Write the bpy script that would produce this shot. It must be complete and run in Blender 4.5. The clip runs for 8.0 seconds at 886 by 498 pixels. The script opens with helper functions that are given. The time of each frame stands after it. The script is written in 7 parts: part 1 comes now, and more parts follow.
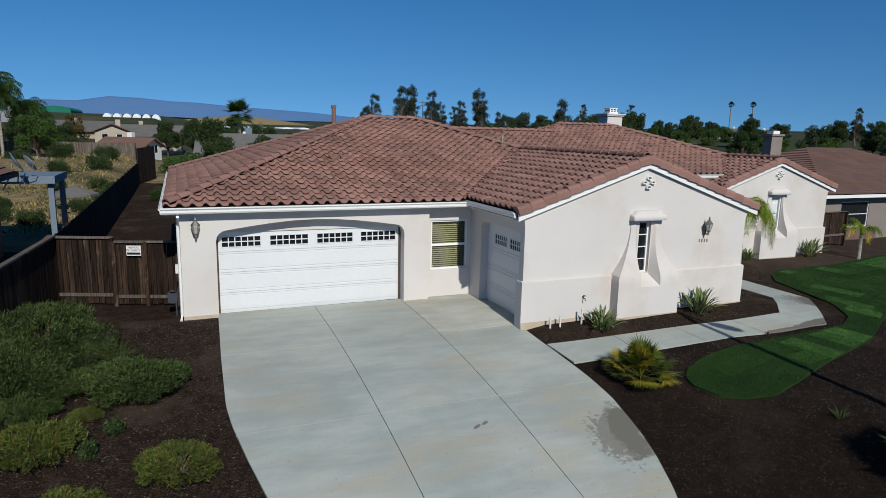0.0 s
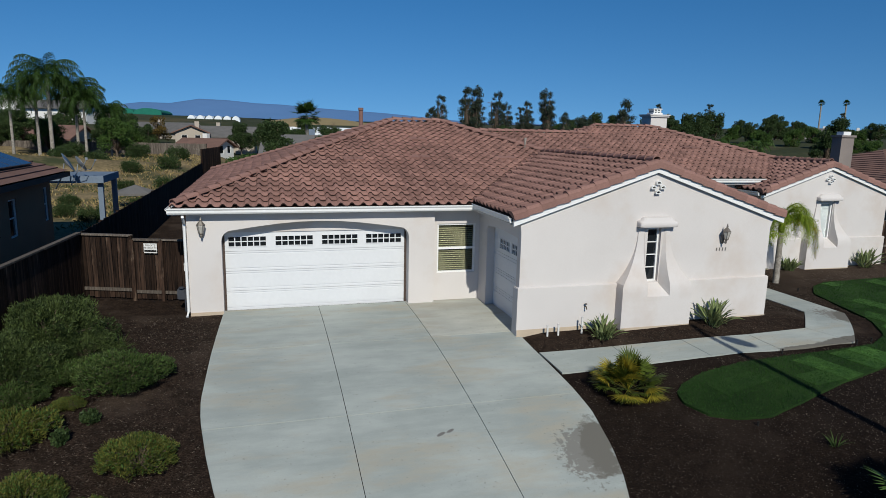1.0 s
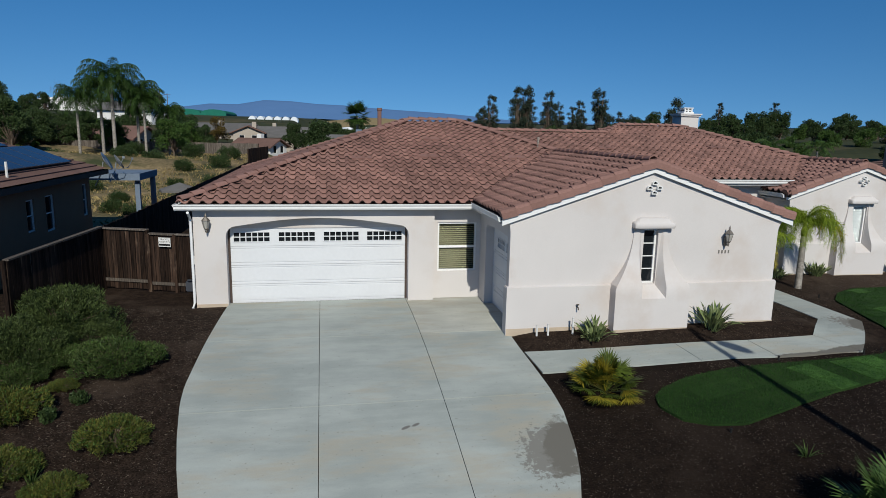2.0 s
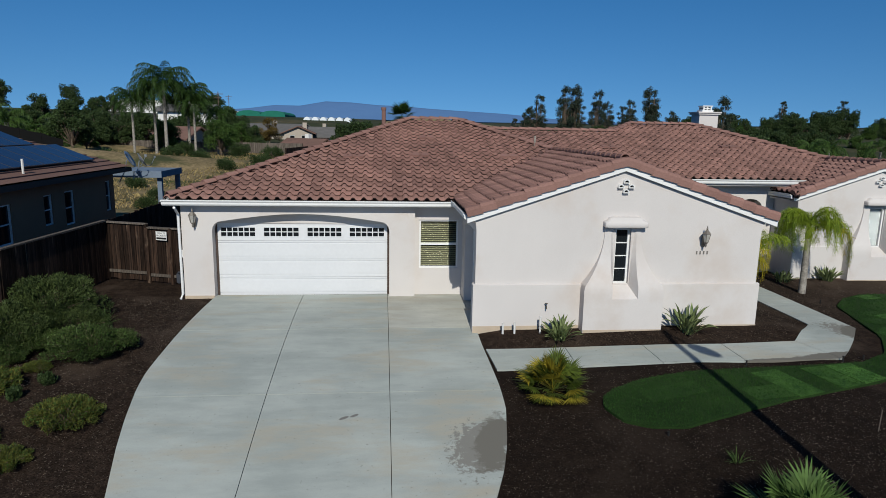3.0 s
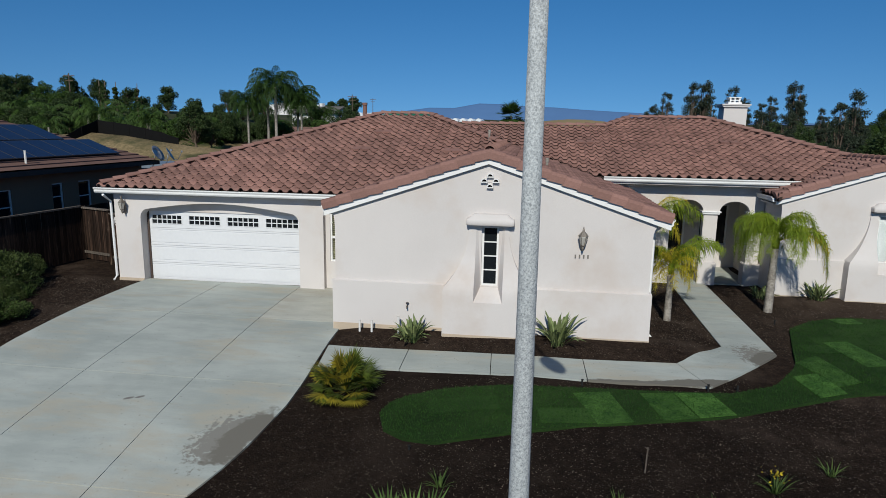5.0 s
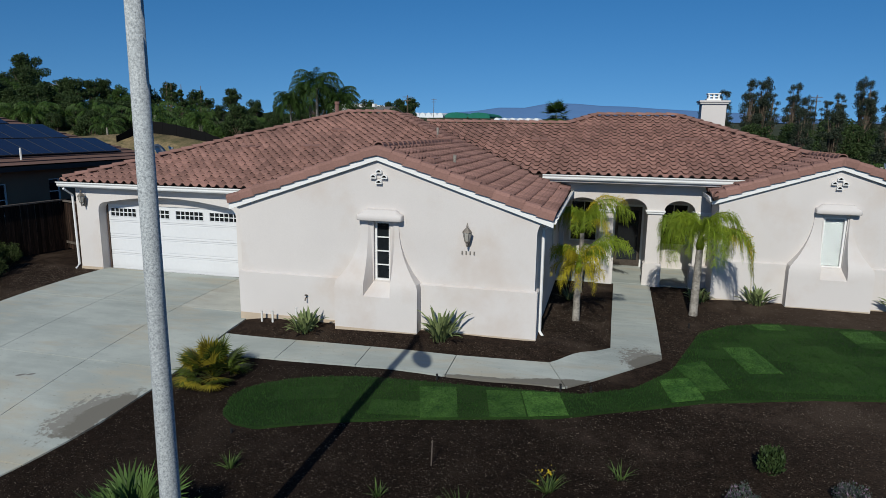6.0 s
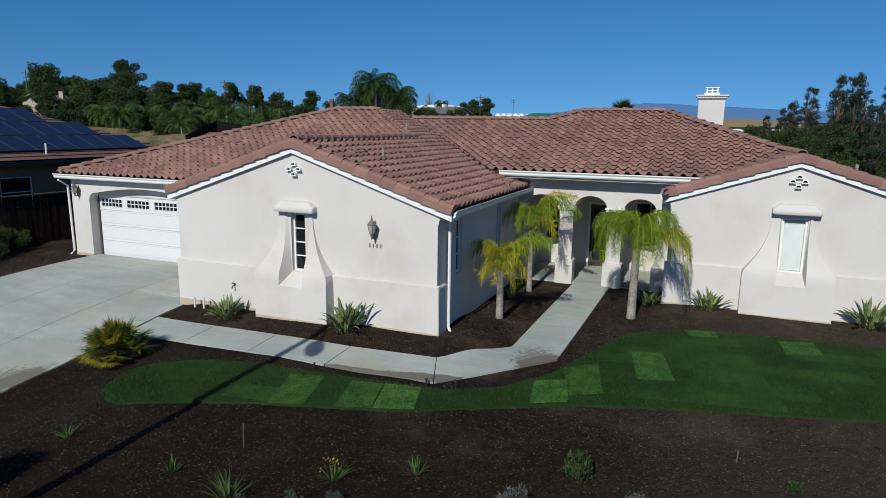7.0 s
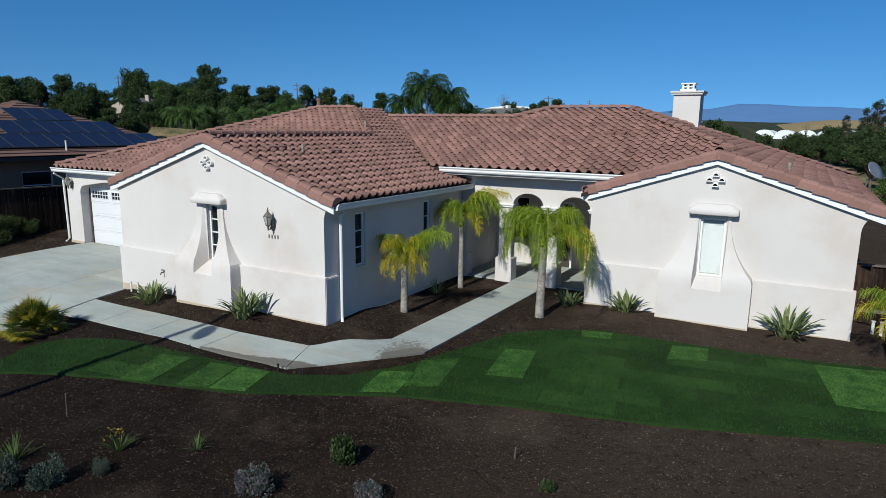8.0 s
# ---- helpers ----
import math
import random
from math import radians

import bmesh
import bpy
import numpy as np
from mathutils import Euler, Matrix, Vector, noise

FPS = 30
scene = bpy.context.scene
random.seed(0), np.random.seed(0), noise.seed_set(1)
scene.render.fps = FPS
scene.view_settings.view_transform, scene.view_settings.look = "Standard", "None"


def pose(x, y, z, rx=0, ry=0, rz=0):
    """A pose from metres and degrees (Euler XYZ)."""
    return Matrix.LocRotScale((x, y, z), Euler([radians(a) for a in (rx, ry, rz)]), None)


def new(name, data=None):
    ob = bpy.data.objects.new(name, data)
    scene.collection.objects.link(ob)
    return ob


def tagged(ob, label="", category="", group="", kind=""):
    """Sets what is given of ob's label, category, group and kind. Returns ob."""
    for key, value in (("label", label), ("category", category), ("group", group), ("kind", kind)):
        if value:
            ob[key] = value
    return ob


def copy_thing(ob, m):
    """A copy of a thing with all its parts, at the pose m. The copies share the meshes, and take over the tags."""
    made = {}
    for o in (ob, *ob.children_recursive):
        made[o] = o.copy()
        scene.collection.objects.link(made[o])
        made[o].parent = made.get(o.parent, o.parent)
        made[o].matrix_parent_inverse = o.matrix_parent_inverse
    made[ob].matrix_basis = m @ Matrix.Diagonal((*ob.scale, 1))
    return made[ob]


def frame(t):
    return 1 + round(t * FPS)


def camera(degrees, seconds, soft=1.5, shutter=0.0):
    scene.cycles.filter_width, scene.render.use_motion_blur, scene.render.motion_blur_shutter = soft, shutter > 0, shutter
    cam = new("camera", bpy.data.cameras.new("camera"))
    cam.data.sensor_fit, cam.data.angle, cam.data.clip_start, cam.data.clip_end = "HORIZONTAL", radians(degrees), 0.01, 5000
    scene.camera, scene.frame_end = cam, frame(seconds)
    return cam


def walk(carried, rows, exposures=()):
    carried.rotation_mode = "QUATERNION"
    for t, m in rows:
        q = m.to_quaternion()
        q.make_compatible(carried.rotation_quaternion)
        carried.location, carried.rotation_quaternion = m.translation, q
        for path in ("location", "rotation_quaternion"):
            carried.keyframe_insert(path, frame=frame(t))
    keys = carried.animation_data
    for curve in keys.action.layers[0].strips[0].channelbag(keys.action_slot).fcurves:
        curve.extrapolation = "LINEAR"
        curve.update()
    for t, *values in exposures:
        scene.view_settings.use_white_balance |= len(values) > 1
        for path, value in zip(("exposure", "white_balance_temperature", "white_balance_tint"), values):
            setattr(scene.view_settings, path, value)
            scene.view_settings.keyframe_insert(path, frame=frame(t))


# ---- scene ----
cam = camera(69.9, 8.0, soft=0.7)
METRES, EYE, TILT, LEAN, TURN = 25.85, 4.84, 0.0, 0.0, -22.7
ROWS = [
    (0.0, 0.0, 0.0, 0.0, 0.24, -10.42, -1.28),
    (0.5, 0.0406, 0.0042, 0.0022, 3.63, -10.49, -1.25),
    (1.0, 0.0757, 0.0093, 0.0043, 6.93, -10.53, -1.2),
    (1.5, 0.1069, 0.0115, 0.0051, 9.81, -10.58, -1.18),
    (3.0, 0.2272, 0.0275, 0.0043, 17.33, -10.68, -1.04),
    (3.5, 0.2801, 0.0484, 0.0032, 20.91, -10.69, -1.01),
    (4.0, 0.3369, 0.0778, 0.001, 24.17, -10.71, -0.97),
    (5.5, 0.5403, 0.2011, -0.0017, 34.05, -10.81, -0.84),
    (6.0, 0.6088, 0.2421, -0.0021, 37.1, -10.85, -0.77),
    (6.5, 0.6687, 0.2896, -0.0044, 40.9, -10.84, -0.77),
    (7.0, 0.73, 0.3469, -0.0072, 44.94, -10.85, -0.72),
    (7.5, 0.7891, 0.4068, -0.0095, 48.87, -10.79, -0.72),
    (8.0, 0.8499, 0.4697, -0.0109, 52.37, -10.79, -0.73),
]
walk(cam, [(t, pose(0, 0, EYE, TILT, LEAN, TURN) @ pose(METRES * x, METRES * y, METRES * z, 90 + pitch, roll, yaw)) for t, x, y, z, yaw, pitch, roll in ROWS],
     exposures=[(0.0, 0.05, 6610, 4.0), (2.5, -0.03, 6610, 4.0), (5.5, -0.03, 6600, 4.0), (7.0, 0.1, 6480, 3.0), (8.0, 0.28, 6380, 2.0)])

# ---------------------------------------------------------------- light
SUN_EL = 36.5
sun_to = Vector((0.012, math.cos(radians(SUN_EL)), -math.sin(radians(SUN_EL)))).normalized()
sun = new("sun", bpy.data.lights.new("sun", "SUN"))
sun.data.energy, sun.data.angle, sun.data.color = 4.0, radians(0.55), (1.0, 0.965, 0.915)
sun.rotation_euler = sun_to.to_track_quat("-Z", "Y").to_euler()
world = bpy.data.worlds.new("world")
scene.world = world
world.use_nodes = True
wn = world.node_tree.nodes
sky = wn.new("ShaderNodeTexSky")
sky.sky_type, sky.sun_disc = "NISHITA", False
sky.sun_elevation, sky.sun_rotation = radians(SUN_EL), radians(180)
sky.air_density, sky.dust_density, sky.ozone_density, sky.altitude = 1.0, 0.7, 2.0, 2500
wn["Background"].inputs[1].default_value = 0.089
# the haze-free band near the horizon: elevations are lifted before the sky is looked up
wl = world.node_tree.links
wc, ws, wm, wj = wn.new("ShaderNodeTexCoord"), wn.new("ShaderNodeSeparateXYZ"), wn.new("ShaderNodeMath"), wn.new("ShaderNodeCombineXYZ")
wm.operation = "MULTIPLY_ADD"
wm.inputs[1].default_value, wm.inputs[2].default_value = 0.75, 0.13
wl.new(wc.outputs["Generated"], ws.inputs[0]), wl.new(ws.outputs["Z"], wm.inputs[0])
wl.new(ws.outputs["X"], wj.inputs[0]), wl.new(ws.outputs["Y"], wj.inputs[1]), wl.new(wm.outputs[0], wj.inputs[2])
wl.new(wj.outputs[0], sky.inputs[0])
clear = wn.new("ShaderNodeHueSaturation")
clear.inputs["Saturation"].default_value, clear.inputs["Hue"].default_value = 1.36, 0.5035
world.node_tree.links.new(sky.outputs[0], clear.inputs["Color"])
world.node_tree.links.new(clear.outputs[0], wn["Background"].inputs[0])


# ---------------------------------------------------------------- materials
def mat(name, a, b=None, rough=0.8, fine=30.0, coarse=1.2, bump=0.15, metal=0.0, spread=0.0, stain=None, stain_at=0.62, depth=0.01, spec=0.12):
    """A surface whose colour runs between a and b in fine grain and coarse patches; spread varies it from piece to piece."""
    m = bpy.data.materials.new(name)
    m.use_nodes = True
    n, l = m.node_tree.nodes, m.node_tree.links
    bsdf = n["Principled BSDF"]
    bsdf.inputs["Roughness"].default_value, bsdf.inputs["Metallic"].default_value = rough, metal
    bsdf.inputs["Specular IOR Level"].default_value = spec
    b = b or tuple(c * 0.8 for c in a)
    co = n.new("ShaderNodeTexCoord")
    nf, nc = n.new("ShaderNodeTexNoise"), n.new("ShaderNodeTexNoise")
    for node, s, d in ((nf, fine, 4), (nc, coarse, 5)):
        node.inputs["Scale"].default_value, node.inputs["Detail"].default_value = s, d
        l.new(co.outputs["Object"], node.inputs["Vector"])
    add = n.new("ShaderNodeMath")
    add.operation = "ADD"
    l.new(nf.outputs["Fac"], add.inputs[0]), l.new(nc.outputs["Fac"], add.inputs[1])
    ramp = n.new("ShaderNodeMapRange")
    ramp.inputs["From Min"].default_value, ramp.inputs["From Max"].default_value = 0.7, 1.3
    l.new(add.outputs[0], ramp.inputs["Value"])
    mix = n.new("ShaderNodeMix")
    mix.data_type = "RGBA"
    mix.inputs["A"].default_value, mix.inputs["B"].default_value = (*a, 1), (*b, 1)
    l.new(ramp.outputs[0], mix.inputs["Factor"])
    out = mix.outputs["Result"]
    if stain:
        ns = n.new("ShaderNodeTexNoise")
        ns.inputs["Scale"].default_value, ns.inputs["Detail"].default_value, ns.inputs["Roughness"].default_value = coarse * 0.7, 7, 0.65
        l.new(co.outputs["Object"], ns.inputs["Vector"])
        rs = n.new("ShaderNodeMapRange")
        rs.inputs["From Min"].default_value, rs.inputs["From Max"].default_value = stain_at - 0.06, stain_at + 0.1
        l.new(ns.outputs["Fac"], rs.inputs["Value"])
        ms = n.new("ShaderNodeMix")
        ms.data_type = "RGBA"
        ms.inputs["B"].default_value = (*stain, 1)
        l.new(rs.outputs[0], ms.inputs["Factor"]), l.new(out, ms.inputs["A"])
        out = ms.outputs["Result"]
    if spread:
        info, geo = n.new("ShaderNodeObjectInfo"), n.new("ShaderNodeNewGeometry")
        s = n.new("ShaderNodeMath")
        s.operation = "ADD"
        l.new(info.outputs["Random"], s.inputs[0]), l.new(geo.outputs["Random Per Island"], s.inputs[1])
        fr = n.new("ShaderNodeMath")
        fr.operation = "FRACT"
        l.new(s.outputs[0], fr.inputs[0])
        mr = n.new("ShaderNodeMapRange")
        mr.inputs["To Min"].default_value, mr.inputs["To Max"].default_value = 1 - spread, 1 + spread
        l.new(fr.outputs[0], mr.inputs["Value"])
        hsv = n.new("ShaderNodeHueSaturation")
        l.new(mr.outputs[0], hsv.inputs["Value"]), l.new(out, hsv.inputs["Color"])
        out = hsv.outputs["Color"]
    l.new(out, bsdf.inputs["Base Color"])
    if bump:
        bp = n.new("ShaderNodeBump")
        bp.inputs["Strength"].default_value, bp.inputs["Distance"].default_value = bump, depth
        l.new(nf.outputs["Fac"], bp.inputs["Height"]), l.new(bp.outputs[0], bsdf.inputs["Normal"])
    m.diffuse_color = (*a, 1)
    return m


def leaf_mat(name, a, b, trans=0.25, rough=0.5):
    """Leaves: colour varies from leaf to leaf, and some light passes through."""
    m = mat(name, a, b, rough, 8, 1.5, 0, spread=0.35)
    n, l = m.node_tree.nodes, m.node_tree.links
    bsdf = n["Principled BSDF"]
    tr, ad = n.new("ShaderNodeBsdfTranslucent"), n.new("ShaderNodeMixShader")
    src = bsdf.inputs["Base Color"].links[0].from_socket
    l.new(src, tr.inputs["Color"])
    ad.inputs[0].default_value = trans
    l.new(bsdf.outputs[0], ad.inputs[1]), l.new(tr.outputs[0], ad.inputs[2])
    l.new(ad.outputs[0], n["Material Output"].inputs["Surface"])
    return m


def add_patch(m, centres, colour, scale=2.2, spill=1.7):
    """Wet or stained patches with ragged edges on a material: rows of x, y, rx, ry in object space."""
    n, l = m.node_tree.nodes, m.node_tree.links
    bsdf = n["Principled BSDF"]
    co = n.new("ShaderNodeTexCoord")
    ns = n.new("ShaderNodeTexNoise")
    ns.inputs["Scale"].default_value, ns.inputs["Detail"].default_value, ns.inputs["Roughness"].default_value = scale, 8, 0.7
    l.new(co.outputs["Object"], ns.inputs["Vector"])
    for x, y, rx, ry, turn in centres:
        mp = n.new("ShaderNodeMapping")
        mp.vector_type = "TEXTURE"
        mp.inputs["Location"].default_value, mp.inputs["Rotation"].default_value = (x, y, 0), (0, 0, radians(turn))
        mp.inputs["Scale"].default_value = (rx, ry, 1000)
        l.new(co.outputs["Object"], mp.inputs["Vector"])
        ln = n.new("ShaderNodeVectorMath")
        ln.operation = "LENGTH"
        l.new(mp.outputs[0], ln.inputs[0])
        ad = n.new("ShaderNodeMath")
        ad.operation = "MULTIPLY_ADD"
        ad.inputs[1].default_value = spill
        l.new(ns.outputs["Fac"], ad.inputs[0]), l.new(ln.outputs["Value"], ad.inputs[2])
        mr = n.new("ShaderNodeMapRange")
        mr.inputs["From Min"].default_value, mr.inputs["From Max"].default_value = spill * 0.5 + 1.01, spill * 0.5 + 0.83
        mr.inputs["To Min"].default_value, mr.inputs["To Max"].default_value = 0, 1
        l.new(ad.outputs[0], mr.inputs["Value"])
        mx = n.new("ShaderNodeMix")
        mx.data_type = "RGBA"
        mx.inputs["B"].default_value = (*colour, 1)
        src = bsdf.inputs["Base Color"].links[0].from_socket
        l.new(mr.outputs[0], mx.inputs["Factor"]), l.new(src, mx.inputs["A"])
        l.new(mx.outputs["Result"], bsdf.inputs["Base Color"])


def math_node(n, l, op, a, b, clamp=False):
    """A maths node; a and b are sockets or numbers."""
    k = n.new("ShaderNodeMath")
    k.operation, k.use_clamp = op, clamp
    for sock, v in zip(k.inputs, (a, b)):
        if isinstance(v, (int, float)):
            sock.default_value = v
        else:
            l.new(v, sock)
    return k.outputs[0]


def noise_node(n, l, vec, scale, detail=5, rough=0.6):
    k = n.new("ShaderNodeTexNoise")
    k.inputs["Scale"].default_value, k.inputs["Detail"].default_value, k.inputs["Roughness"].default_value = scale, detail, rough
    l.new(vec, k.inputs["Vector"])
    return k.outputs["Fac"]


def ramp_node(n, l, value, lo, hi, to0=0.0, to1=1.0):
    k = n.new("ShaderNodeMapRange")
    k.interpolation_type = "SMOOTHSTEP"
    for name, v in (("From Min", lo), ("From Max", hi), ("To Min", to0), ("To Max", to1)):
        k.inputs[name].default_value = v
    l.new(value, k.inputs["Value"])
    return k.outputs[0]


def blend_node(n, l, fac, a, b):
    k = n.new("ShaderNodeMix")
    k.data_type = "RGBA"
    for sock, v in ((k.inputs["Factor"], fac), (k.inputs["A"], a), (k.inputs["B"], b)):
        if isinstance(v, tuple):
            sock.default_value = (*v, 1)
        elif isinstance(v, (int, float)):
            sock.default_value = v
        else:
            l.new(v, sock)
    return k.outputs["Result"]


def blank(name, rough, spec):
    m = bpy.data.materials.new(name)
    m.use_nodes = True
    n, l = m.node_tree.nodes, m.node_tree.links
    bsdf = n["Principled BSDF"]
    bsdf.inputs["Roughness"].default_value, bsdf.inputs["Specular IOR Level"].default_value = rough, spec
    co = n.new("ShaderNodeTexCoord")
    return m, n, l, bsdf, co.outputs["Object"]


def stretched(n, l, vec, scale):
    k = n.new("ShaderNodeMapping")
    k.inputs["Scale"].default_value = scale
    l.new(vec, k.inputs["Vector"])
    return k.outputs[0]


def bump_node(n, l, bsdf, height, strength, distance):
    k = n.new("ShaderNodeBump")
    k.inputs["Strength"].default_value, k.inputs["Distance"].default_value = strength, distance
    l.new(height, k.inputs["Height"]), l.new(k.outputs[0], bsdf.inputs["Normal"])


def concrete_mat(name, a, b, warm):
    """Broomed concrete: faint cross streaks, soft clouds, rust-beige runs and small dark specks."""
    m, n, l, bsdf, co = blank(name, 0.85, 0.12)
    streak = noise_node(n, l, stretched(n, l, co, (0.5, 1.9, 1.0)), 1.0, 7, 0.68)
    cloud = noise_node(n, l, co, 0.45, 4, 0.55)
    grit = noise_node(n, l, co, 55, 3, 0.6)
    f = math_node(n, l, "ADD", math_node(n, l, "MULTIPLY", streak, 0.5), math_node(n, l, "MULTIPLY", cloud, 0.5))
    col = blend_node(n, l, ramp_node(n, l, f, 0.35, 0.63), a, b)
    run = noise_node(n, l, stretched(n, l, co, (0.3, 0.9, 1.0)), 1.3, 7, 0.65)
    col = blend_node(n, l, ramp_node(n, l, run, 0.47, 0.7, 0.0, 0.75), col, warm)
    speck = noise_node(n, l, co, 16, 3, 0.5)
    col = blend_node(n, l, ramp_node(n, l, speck, 0.66, 0.74, 0.0, 0.45), col, (0.14, 0.13, 0.11))
    col = blend_node(n, l, ramp_node(n, l, grit, 0.35, 0.65, 0.0, 0.12), col, (0.2, 0.2, 0.19))
    l.new(col, bsdf.inputs["Base Color"])
    bump_node(n, l, bsdf, grit, 0.15, 0.003)
    return m


def mulch_mat(name, watered):
    """Bark mulch: dark shreds with paler splinters between, dusty where it has dried; watered ground lies between two x."""
    m, n, l, bsdf, co = blank(name, 0.95, 0.04)
    shred = noise_node(n, l, stretched(n, l, co, (1.0, 1.7, 1.0)), 26, 6, 0.75)
    lump = noise_node(n, l, co, 5.5, 5, 0.6)
    wide = noise_node(n, l, co, 0.55, 5, 0.6)
    col = blend_node(n, l, ramp_node(n, l, shred, 0.36, 0.66), (0.0085, 0.006, 0.005), (0.062, 0.041, 0.029))
    col = blend_node(n, l, ramp_node(n, l, lump, 0.42, 0.62, 0.0, 0.55), col, (0.011, 0.0075, 0.006))
    dust = ramp_node(n, l, wide, 0.5, 0.68, 0.0, 0.45)
    col = blend_node(n, l, dust, col, (0.085, 0.062, 0.046))
    if watered:
        far = n.new("ShaderNodeSeparateXYZ")
        l.new(co, far.inputs[0])
        dry = math_node(n, l, "MULTIPLY", ramp_node(n, l, far.outputs["X"], 18.5, 24.0, 0.0, 0.34), ramp_node(n, l, lump, 0.25, 0.6))
        col = blend_node(n, l, dry, col, (0.115, 0.085, 0.062))
    if watered:
        sep = n.new("ShaderNodeSeparateXYZ")
        l.new(co, sep.inputs[0])
        wob = math_node(n, l, "MULTIPLY", math_node(n, l, "SUBTRACT", wide, 0.5), 9.0)
        x = math_node(n, l, "ADD", sep.outputs["X"], wob)
        y = math_node(n, l, "ADD", sep.outputs["Y"], math_node(n, l, "MULTIPLY", wob, 0.1))
        damp = math_node(n, l, "MULTIPLY", ramp_node(n, l, x, 3.0, 6.5), ramp_node(n, l, x, 21.5, 15.5))
        damp = math_node(n, l, "MULTIPLY", damp, ramp_node(n, l, y, 12.3, 11.9))
        damp = math_node(n, l, "MULTIPLY", damp, 0.62)
        col = blend_node(n, l, damp, col, (0.009, 0.0062, 0.0052))
    l.new(col, bsdf.inputs["Base Color"])
    bump_node(n, l, bsdf, math_node(n, l, "ADD", shred, lump), 1.0, 0.035)
    return m


def wood_mat(name, dark, brown, pale, spread=0.35):
    """Weathered boards: long grain streaks, sun-bleached and rusty runs that differ from board to board."""
    m, n, l, bsdf, co = blank(name, 0.9, 0.1)
    info = n.new("ShaderNodeObjectInfo")
    shift = n.new("ShaderNodeVectorMath")
    shift.operation = "ADD"
    off = n.new("ShaderNodeCombineXYZ")
    r = math_node(n, l, "MULTIPLY", info.outputs["Random"], 37.0)
    l.new(r, off.inputs[0]), l.new(r, off.inputs[2])
    l.new(co, shift.inputs[0]), l.new(off.outputs[0], shift.inputs[1])
    grain = noise_node(n, l, stretched(n, l, shift.outputs[0], (30, 30, 2.2)), 1.0, 6, 0.7)
    run = noise_node(n, l, stretched(n, l, shift.outputs[0], (5, 5, 1.6)), 1.0, 5, 0.65)
    col = blend_node(n, l, ramp_node(n, l, grain, 0.35, 0.68), dark, brown)
    col = blend_node(n, l, ramp_node(n, l, run, 0.55, 0.72, 0.0, 0.7), col, pale)
    hsv = n.new("ShaderNodeHueSaturation")
    l.new(ramp_node(n, l, info.outputs["Random"], 0.0, 1.0, 1 - spread, 1 + spread), hsv.inputs["Value"])
    l.new(col, hsv.inputs["Color"]), l.new(hsv.outputs[0], bsdf.inputs["Base Color"])
    bump_node(n, l, bsdf, grain, 0.5, 0.006)
    return m


STUCCO = mat("stucco", (0.61, 0.57, 0.545), (0.55, 0.512, 0.49), 0.92, 60, 0.7, 0.4, depth=0.004, stain=(0.535, 0.475, 0.435), stain_at=0.57)
FOOTING = mat("footing", (0.5, 0.4, 0.3), (0.42, 0.34, 0.26), 0.95, 40, 3, 0.3)
TRIM = mat("white_trim", (0.76, 0.75, 0.74), (0.7, 0.69, 0.67), 0.5, 20, 2, 0.05, spec=0.3)
DOORWHITE = mat("door_white", (0.65, 0.65, 0.66), (0.615, 0.615, 0.625), 0.45, 12, 0.8, 0.03)
TILE = mat("roof_tile", (0.285, 0.156, 0.128), (0.165, 0.094, 0.08), 0.85, 24, 0.7, 0.3, spread=0.2, depth=0.006)
RAKE = mat("rake_tile", (0.262, 0.146, 0.121), (0.195, 0.108, 0.09), 0.85, 24, 0.9, 0.3, spread=0.14, depth=0.006)
# felt below the tiles; also the painted shade in their open ends
UNDERLAY_AND_SHADE = mat("underlay_and_hollow_shade", (0.05, 0.035, 0.03), None, 0.95, 20, 2, 0)
CONCRETE = concrete_mat("concrete", (0.40, 0.42, 0.388), (0.292, 0.315, 0.293), (0.375, 0.335, 0.258))
add_patch(CONCRETE, [(7.42, 9.0, 0.5, 0.7, -17), (18.0, 13.4, 0.5, 0.7, 20)], (0.2, 0.192, 0.17), 9.0, 3.6)
CONCRETEPALE = concrete_mat("pale_concrete", (0.48, 0.472, 0.415), (0.355, 0.352, 0.312), (0.33, 0.30, 0.24))
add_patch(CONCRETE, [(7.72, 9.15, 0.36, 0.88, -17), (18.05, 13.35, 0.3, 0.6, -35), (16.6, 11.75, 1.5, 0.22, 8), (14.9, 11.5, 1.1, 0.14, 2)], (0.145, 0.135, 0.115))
add_patch(CONCRETE, [(4.95, 9.98, 0.1, 0.04, 30), (5.15, 10.05, 0.09, 0.035, 30), (8.0, 14.6, 0.12, 0.18, 0)], (0.16, 0.15, 0.14))
MULCH = mulch_mat("mulch", True)
CHIP = mat("wood_chip", (0.19, 0.155, 0.12), (0.038, 0.028, 0.022), 0.9, 20, 3, 0.2, spread=0.8)
GRASS = mat("grass", (0.031, 0.068, 0.014), (0.0085, 0.024, 0.0055), 0.85, 38, 0.9, 0.8, spread=0.27, depth=0.02)
SODLIGHT = mat("light_sod", (0.07, 0.15, 0.03), (0.013, 0.046, 0.009), 0.8, 24, 3.5, 0.9, spread=0.2, depth=0.03)
BLADE = leaf_mat("grass_blade", (0.035, 0.085, 0.016), (0.012, 0.042, 0.009), 0.2, 0.6)
GLASS = mat("dark_glass", (0.012, 0.015, 0.018), (0.009, 0.011, 0.013), 0.06, 3, 1, 0, spec=0.5)
BLIND = mat("blind", (0.17, 0.165, 0.10), (0.14, 0.135, 0.08), 0.6, 20, 2, 0)
SHADE = mat("pale_blind", (0.47, 0.5, 0.5), (0.43, 0.455, 0.455), 0.5, 20, 2, 0)
